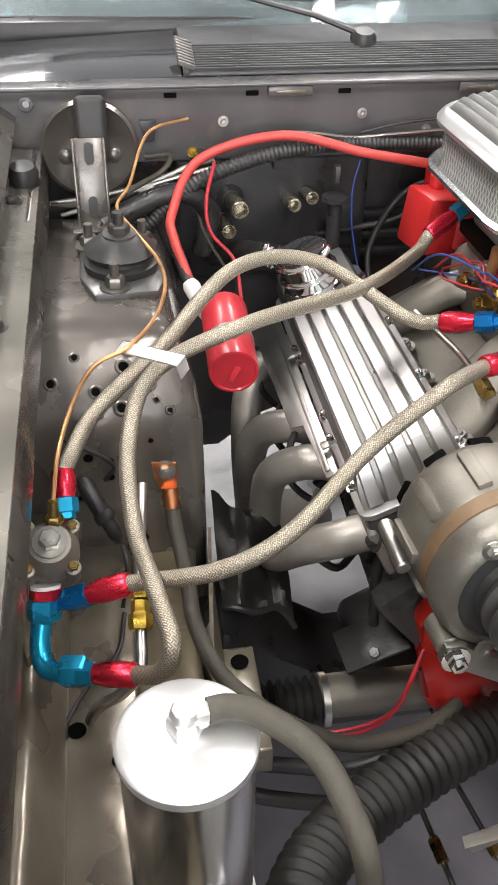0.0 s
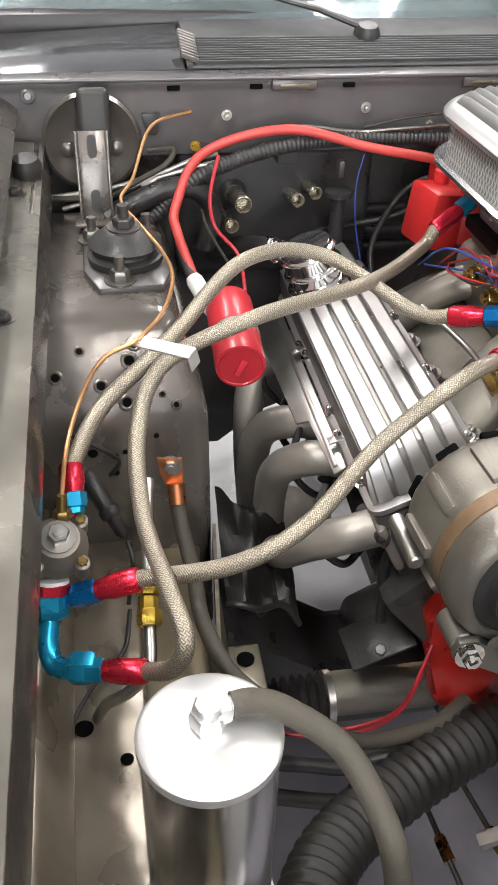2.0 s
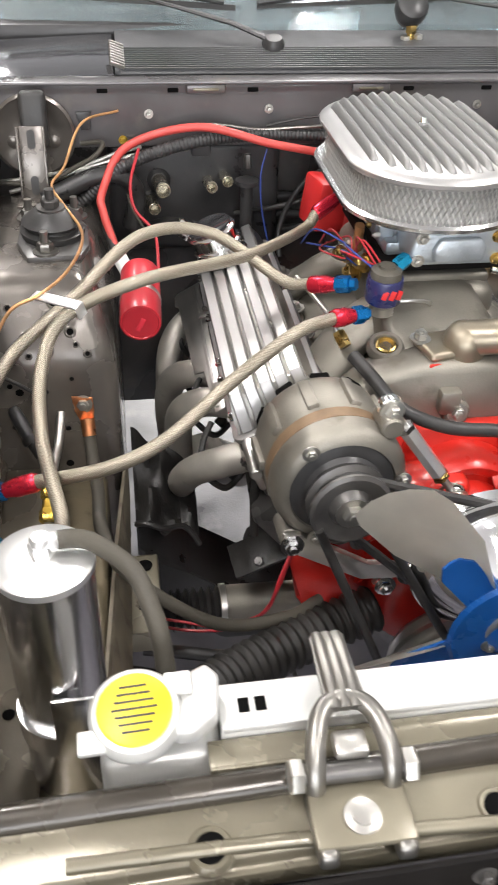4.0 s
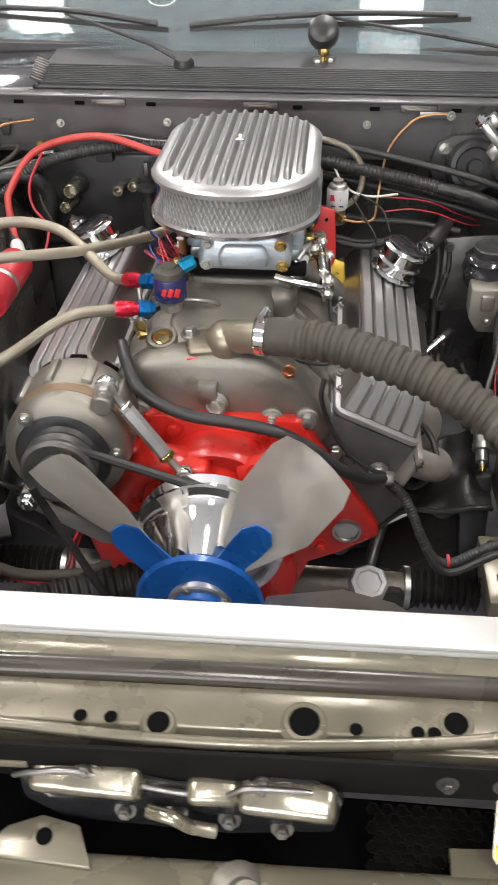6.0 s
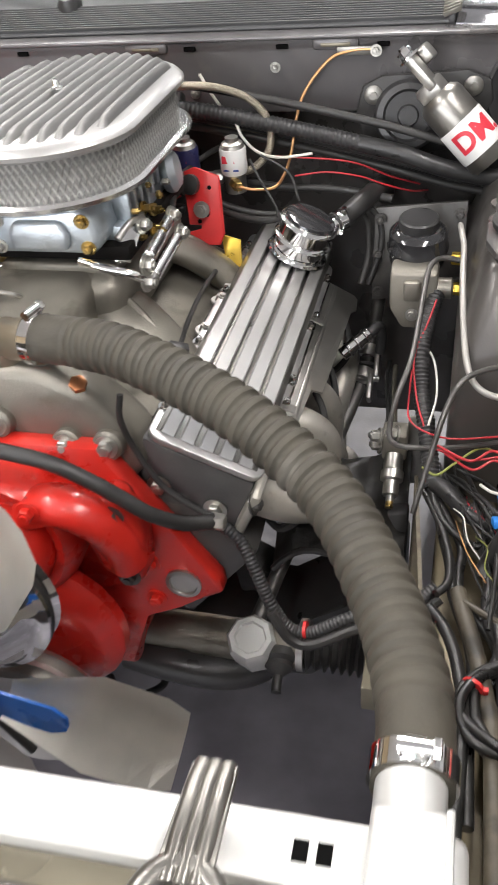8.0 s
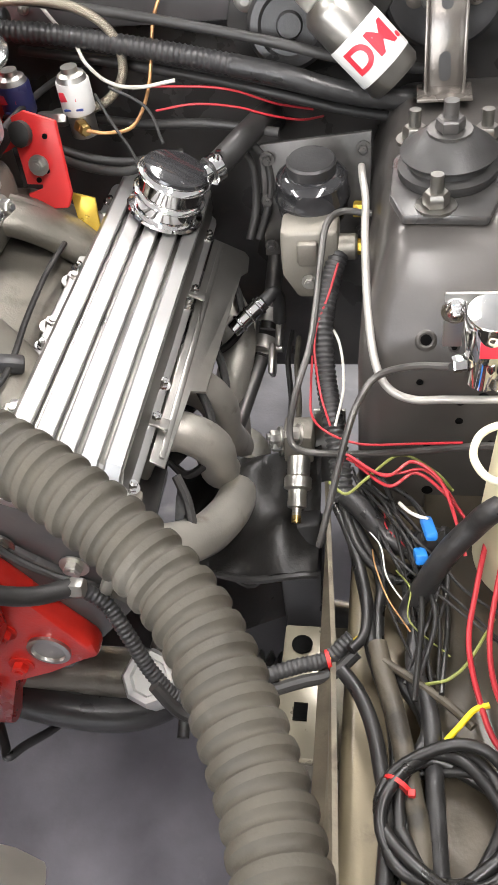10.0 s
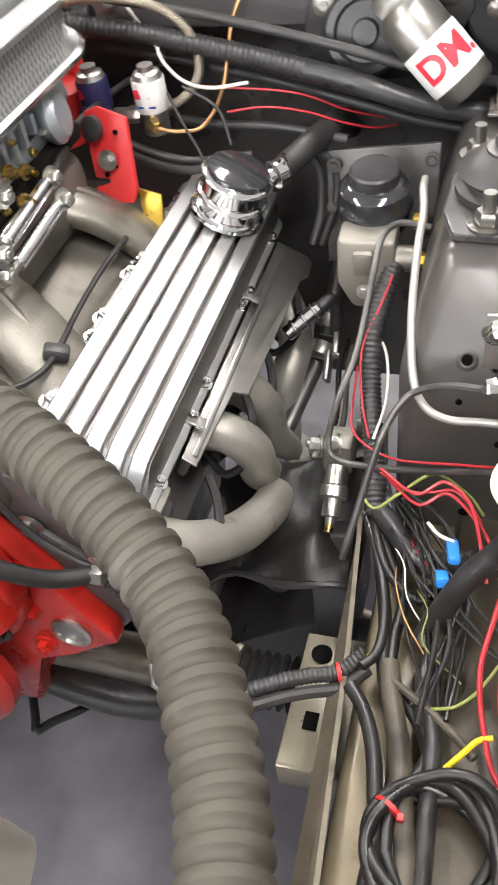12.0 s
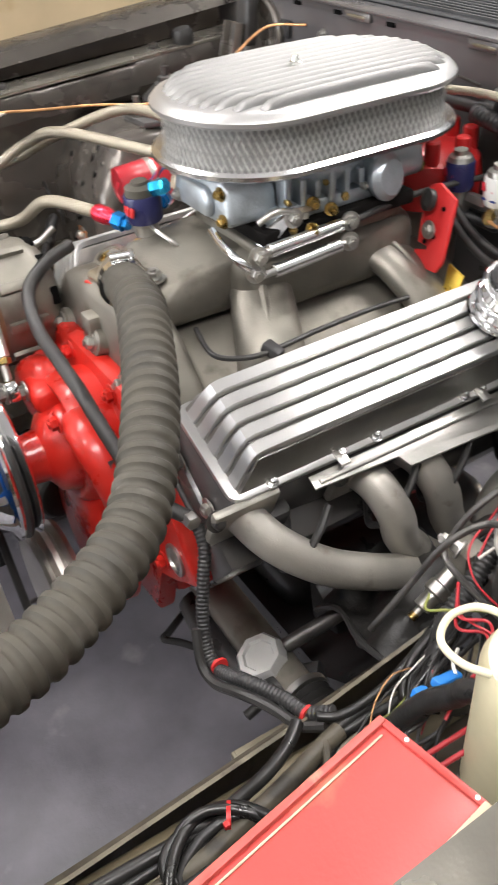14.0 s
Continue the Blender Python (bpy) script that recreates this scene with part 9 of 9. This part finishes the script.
part("tie_head", box(bmesh.new(), (0.456, 0.360, 0.612), (0.005, 0.005, 0.005), None, 0.001), RED_PL, cc)
# cross bundle over the bracket
xb = thing("cross_loom", (0.35, 0.46, 0.57), "black wiring loom with red ties crossing to the engine", "wiring loom")
CROSS = [(0.204, 0.480, 0.655), (0.222, 0.476, 0.640), (0.237, 0.464, 0.618), (0.252, 0.452, 0.587), (0.270, 0.445, 0.560), (0.292, 0.446, 0.554), (0.326, 0.454, 0.570), (0.347, 0.463, 0.574), (0.368, 0.470, 0.577), (0.391, 0.476, 0.581), (0.41, 0.49, 0.592)]
part("loom", ribbed(CROSS, 0.0068, 0.004, 0.15, 12, 4), PLASTIC, xb, "", 70)
part("side_cable", tube([(p[0] + 0.004, p[1] - 0.010, p[2] - 0.006) for p in CROSS[3:]], 0.0052, 9), RUBBER, xb)
for p, d in (((0.288, 0.447, 0.556), (1, 0, 0.1)), ((0.392, 0.475, 0.580), (1, 0.3, 0.1))):
    part("red_tie", lathe(bmesh.new(), [(0.0075, -0.0016), (0.0088, -0.0016), (0.0088, 0.0016), (0.0075, 0.0016)], p, d, 14), RED_PL, xb, "red cable tie")
part("yellow_end", tube([(0.393, 0.474, 0.585), (0.405, 0.482, 0.59), (0.415, 0.49, 0.592)], 0.0016), YELLOW_PL, xb)
# hoses over the front of the engine
solo("vacuum_hose", tube([(-0.126, 0.515, 0.815), (-0.112, 0.478, 0.808), (-0.090, 0.447, 0.791), (-0.040, 0.436, 0.771), (0.020, 0.434, 0.763), (0.065, 0.434, 0.754), (0.100, 0.436, 0.735), (0.124, 0.440, 0.715), (0.148, 0.446, 0.692), (0.175, 0.458, 0.673), (0.200, 0.474, 0.664)], 0.0074, 14, 12), RUBBER, "smooth black hose draped over the engine front", "hose")
wire("thin_hose", [(0.118, 0.495, 0.79), (0.116, 0.490, 0.765), (0.128, 0.486, 0.731), (0.150, 0.482, 0.696), (0.180, 0.480, 0.673), (0.200, 0.480, 0.663)], 0.0032, RUBBER, "thin black hose looping to the head", "hose")
wj = thing("hose_joint", (0.205, 0.48, 0.66), "steel joint where hoses meet on the head", "fitting")
part("joint", hexnut(bmesh.new(), (0.199, 0.474, 0.664), (1, 0, 0), 0.0085, 0.011), STEEL, wj)
wire("manifold_wire", [(0.064, 0.568, 0.775), (0.114, 0.559, 0.772), (0.132, 0.583, 0.768), (0.134, 0.616, 0.766), (0.127, 0.677, 0.765), (0.123, 0.747, 0.764), (0.126, 0.797, 0.764)], 0.0028, RUBBER, "black wire along the manifold edge", "wire")
wc = thing("wire_clip", (0.155, 0.63, 0.755), "black plastic clip on the manifold wire", "clip")
part("clip", box(bmesh.new(), (0.134, 0.616, 0.766), (0.022, 0.014, 0.012), pose(0, 0, 0, 0, 20, 20), 0.003), PLASTIC, wc)

# battery cover and fluid bottle
bt = thing("battery", (0.58, 0.27, 0.584), "car battery under a scuffed red plastic cover", "battery")
BR = Matrix.Rotation(radians(10), 4, "Z")
BC = Vector((0.598, 0.335, 0.0))


def B(x, y, z):
    return BR @ Vector((x, y, z)) + BC


_bm = bmesh.new()
box(_bm, B(0, -0.06, 0.685), (0.075, 0.27, 0.20), BR, 0.005)
part("case", _bm, RUBBER, bt, "black battery case")
_bm = bmesh.new()
slab(_bm, [B(-0.034, 0.093, 0.788), B(0.036, 0.093, 0.788), B(0.036, -0.20, 0.788), B(-0.034, -0.20, 0.788)], (0, 0, 0.012), 0.004)
part("cover", _bm, RED_BATT, bt, "scuffed red cover")
for x, rim in ((-0.034, RIM_WORN), (0.036, RIM_PALE)):
    part("cover_edge", slab(bmesh.new(), [B(x - 0.0025, 0.093, 0.782), B(x + 0.0025, 0.093, 0.782), B(x + 0.0025, -0.20, 0.782), B(x - 0.0025, -0.20, 0.782)], (0, 0, 0.0205), 0.0012), rim, bt, "raised rim, rubbed")
part("end_rim", slab(bmesh.new(), [B(-0.034, 0.089, 0.782), B(0.036, 0.089, 0.782), B(0.036, 0.094, 0.782), B(-0.034, 0.094, 0.782)], (0, 0, 0.0195), 0.0012), RED_BATT, bt, "raised red rim")
for x in (-0.016, 0.030):
    part("rim_rivet", lathe(bmesh.new(), [(0.0016, 0), (0.0013, 0.0008), (0, 0.001)], B(x, 0.0915, 0.8012), (0, 0, 1), 10), LABEL_WHITE, bt, "small white rivet")
part("worn_line", box(bmesh.new(), B(-0.0275, 0.015, 0.8003), (0.0014, 0.14, 0.001), BR, 0.0003), RIM_PALE, bt, "pale rubbed line")
KC = B(0.0105, -0.0785, 0.80)
_bm = bmesh.new()
slab(_bm, [KC + Vector(((0.0092 if k % 4 < 2 else 0.0076) * math.cos(k * math.pi / 16), (0.0092 if k % 4 < 2 else 0.0076) * math.sin(k * math.pi / 16), 0)) for k in range(32)], (0, 0, 0.0068), 0.0012)
part("knob", _bm, RUBBER, bt, "black scalloped knob")
part("knob_screw", lathe(bmesh.new(), [(0.0028, 0), (0.0026, 0.0012), (0, 0.0016)], KC + Vector((0, 0, 0.0073)), (0, 0, 1), 12), LABEL_WHITE, bt, "pale screw head")
for dx, dy in ((0.0025, 0.0125), (-0.0035, -0.0125)):
    part("pale_tip", lathe(bmesh.new(), [(0.0034, 0), (0.0034, 0.003), (0.002, 0.0045), (0, 0.0045)], KC + Vector((dx, dy, -0.0005)), (0, 0, 1), 12), LABEL_WHITE, bt, "small pale tip")
rs = thing("washer_reservoir", (0.56, 0.53, 0.70), "yellowed plastic fluid reservoir with a tube handle", "reservoir")
RS = Vector((0.553, 0.556, 0.705))
part("bottle", lathe(bmesh.new(), [(0, -0.10), (0.042, -0.10), (0.045, -0.09), (0.045, 0.045), (0.040, 0.058), (0.023, 0.066), (0.022, 0.082), (0.0245, 0.084), (0.023, 0.089), (0, 0.090)], RS, (0.05, -0.05, 1), 32), CREAM_PL, rs)
part("cap_ridge", box(bmesh.new(), RS + Vector((0.0, 0.0, 0.088)), (0.03, 0.01, 0.012), pose(0, 0, 0, 0, 0, 35), 0.003), CREAM_PL, rs)
lp = RS + Vector((-0.033, -0.026, 0.058))
_bm = bmesh.new()
sweep(_bm, spline([lp + Vector((0.016, 0.018, 0.006)), lp + Vector((-0.004, 0.020, 0.008)), lp + Vector((-0.022, 0.012, 0.006)), lp + Vector((-0.028, -0.006, 0.002)), lp + Vector((-0.018, -0.022, -0.002)), lp + Vector((0.002, -0.022, -0.004)), lp + Vector((0.02, -0.012, -0.004))], 8), 0.0028, 12)
part("tube_loop", _bm, CREAM_TUBE, rs, "cream tube loop")
solo("orange_tag", box(bmesh.new(), (0.408, 0.385, 0.52), (0.004, 0.05, 0.05), pose(0, 0, 0, 0, 0, 4), 0.002), ORANGE_PL, "orange plastic tag below the rail", "tag")
# pipes and hook under the engine front
wire("hook_rod", [(0.006, 0.532, 0.314), (0.025, 0.502, 0.316), (0.033, 0.489, 0.317), (0.044, 0.506, 0.310), (0.071, 0.547, 0.293), (0.065, 0.567, 0.323)], 0.0052, PLASTIC, "black bent rod under the engine front", "rod")
_bm = bmesh.new()
sweep(_bm, spline([(0.04, 0.54, 0.365), (0.10, 0.532, 0.362), (0.16, 0.535, 0.355), (0.205, 0.555, 0.355), (0.24, 0.60, 0.37)], 8), 0.024, 18)
solo("lower_pipe", _bm, PLASTIC, "black tube below the steering rack", "pipe")
# hoses and brackets beside the engine mount
for sx, xa in ((1, 0.215), (-1, 0.285)):
    sb = thing("splash_shield", (0.30 * sx, 0.66, 0.5), "black rubber splash shield below the header", "splash shield", "splash shields")
    _bm = bmesh.new()
    NU, NV = 18, 12
    sheet = []
    for side in (0, 1):
        rows_ = []
        for j in range(NV + 1):
            v_ = j / NV
            row_ = []
            for i in range(NU + 1):
                u_ = i / NU
                hem = 0.01 * math.sin(5.5 * u_ + 0.6)
                y_ = (0.605 + hem) * (1 - v_) + 0.715 * v_
                z_ = 0.465 + 0.075 * v_ + 0.05 * u_ + 0.022 * math.sin(math.pi * u_) * (1 - v_) + 0.010 * math.sin(9 * u_ + 5 * v_) + 0.007 * math.sin(17 * u_ - 11 * v_ + 1.3) * math.sin(7 * v_ + 3 * u_)
                row_.append(_bm.verts.new(((xa + (0.37 - xa) * u_) * sx, y_, z_ - 0.004 * side)))
            rows_.append(row_)
        sheet.append(rows_)
    for j in range(NV):
        for i in range(NU):
            g = sheet[0]
            _bm.faces.new((g[j][i], g[j][i + 1], g[j + 1][i + 1], g[j + 1][i]))
            g = sheet[1]
            _bm.faces.new((g[j][i], g[j + 1][i], g[j + 1][i + 1], g[j][i + 1]))
    for j in range(NV):
        for i in (0, NU):
            _bm.faces.new((sheet[0][j][i], sheet[0][j + 1][i], sheet[1][j + 1][i], sheet[1][j][i]))
    for i in range(NU):
        for j in (0, NV):
            _bm.faces.new((sheet[0][j][i], sheet[1][j][i], sheet[1][j][i + 1], sheet[0][j][i + 1]))
    bmesh.ops.recalc_face_normals(_bm, faces=_bm.faces[:])
    part("sheet", _bm, RUBBER_DIRTY, sb)
    hem_pts = [((xa + (0.37 - xa) * u_) * sx, 0.605 + 0.01 * math.sin(5.5 * u_ + 0.6), 0.465 + 0.05 * u_ + 0.022 * math.sin(math.pi * u_) + 0.006 * math.sin(9 * u_)) for u_ in [k / 12 for k in range(13)]]
    part("hem", sweep(bmesh.new(), hem_pts, 0.0042, 8), RUBBER, sb, "rolled rubber edge")
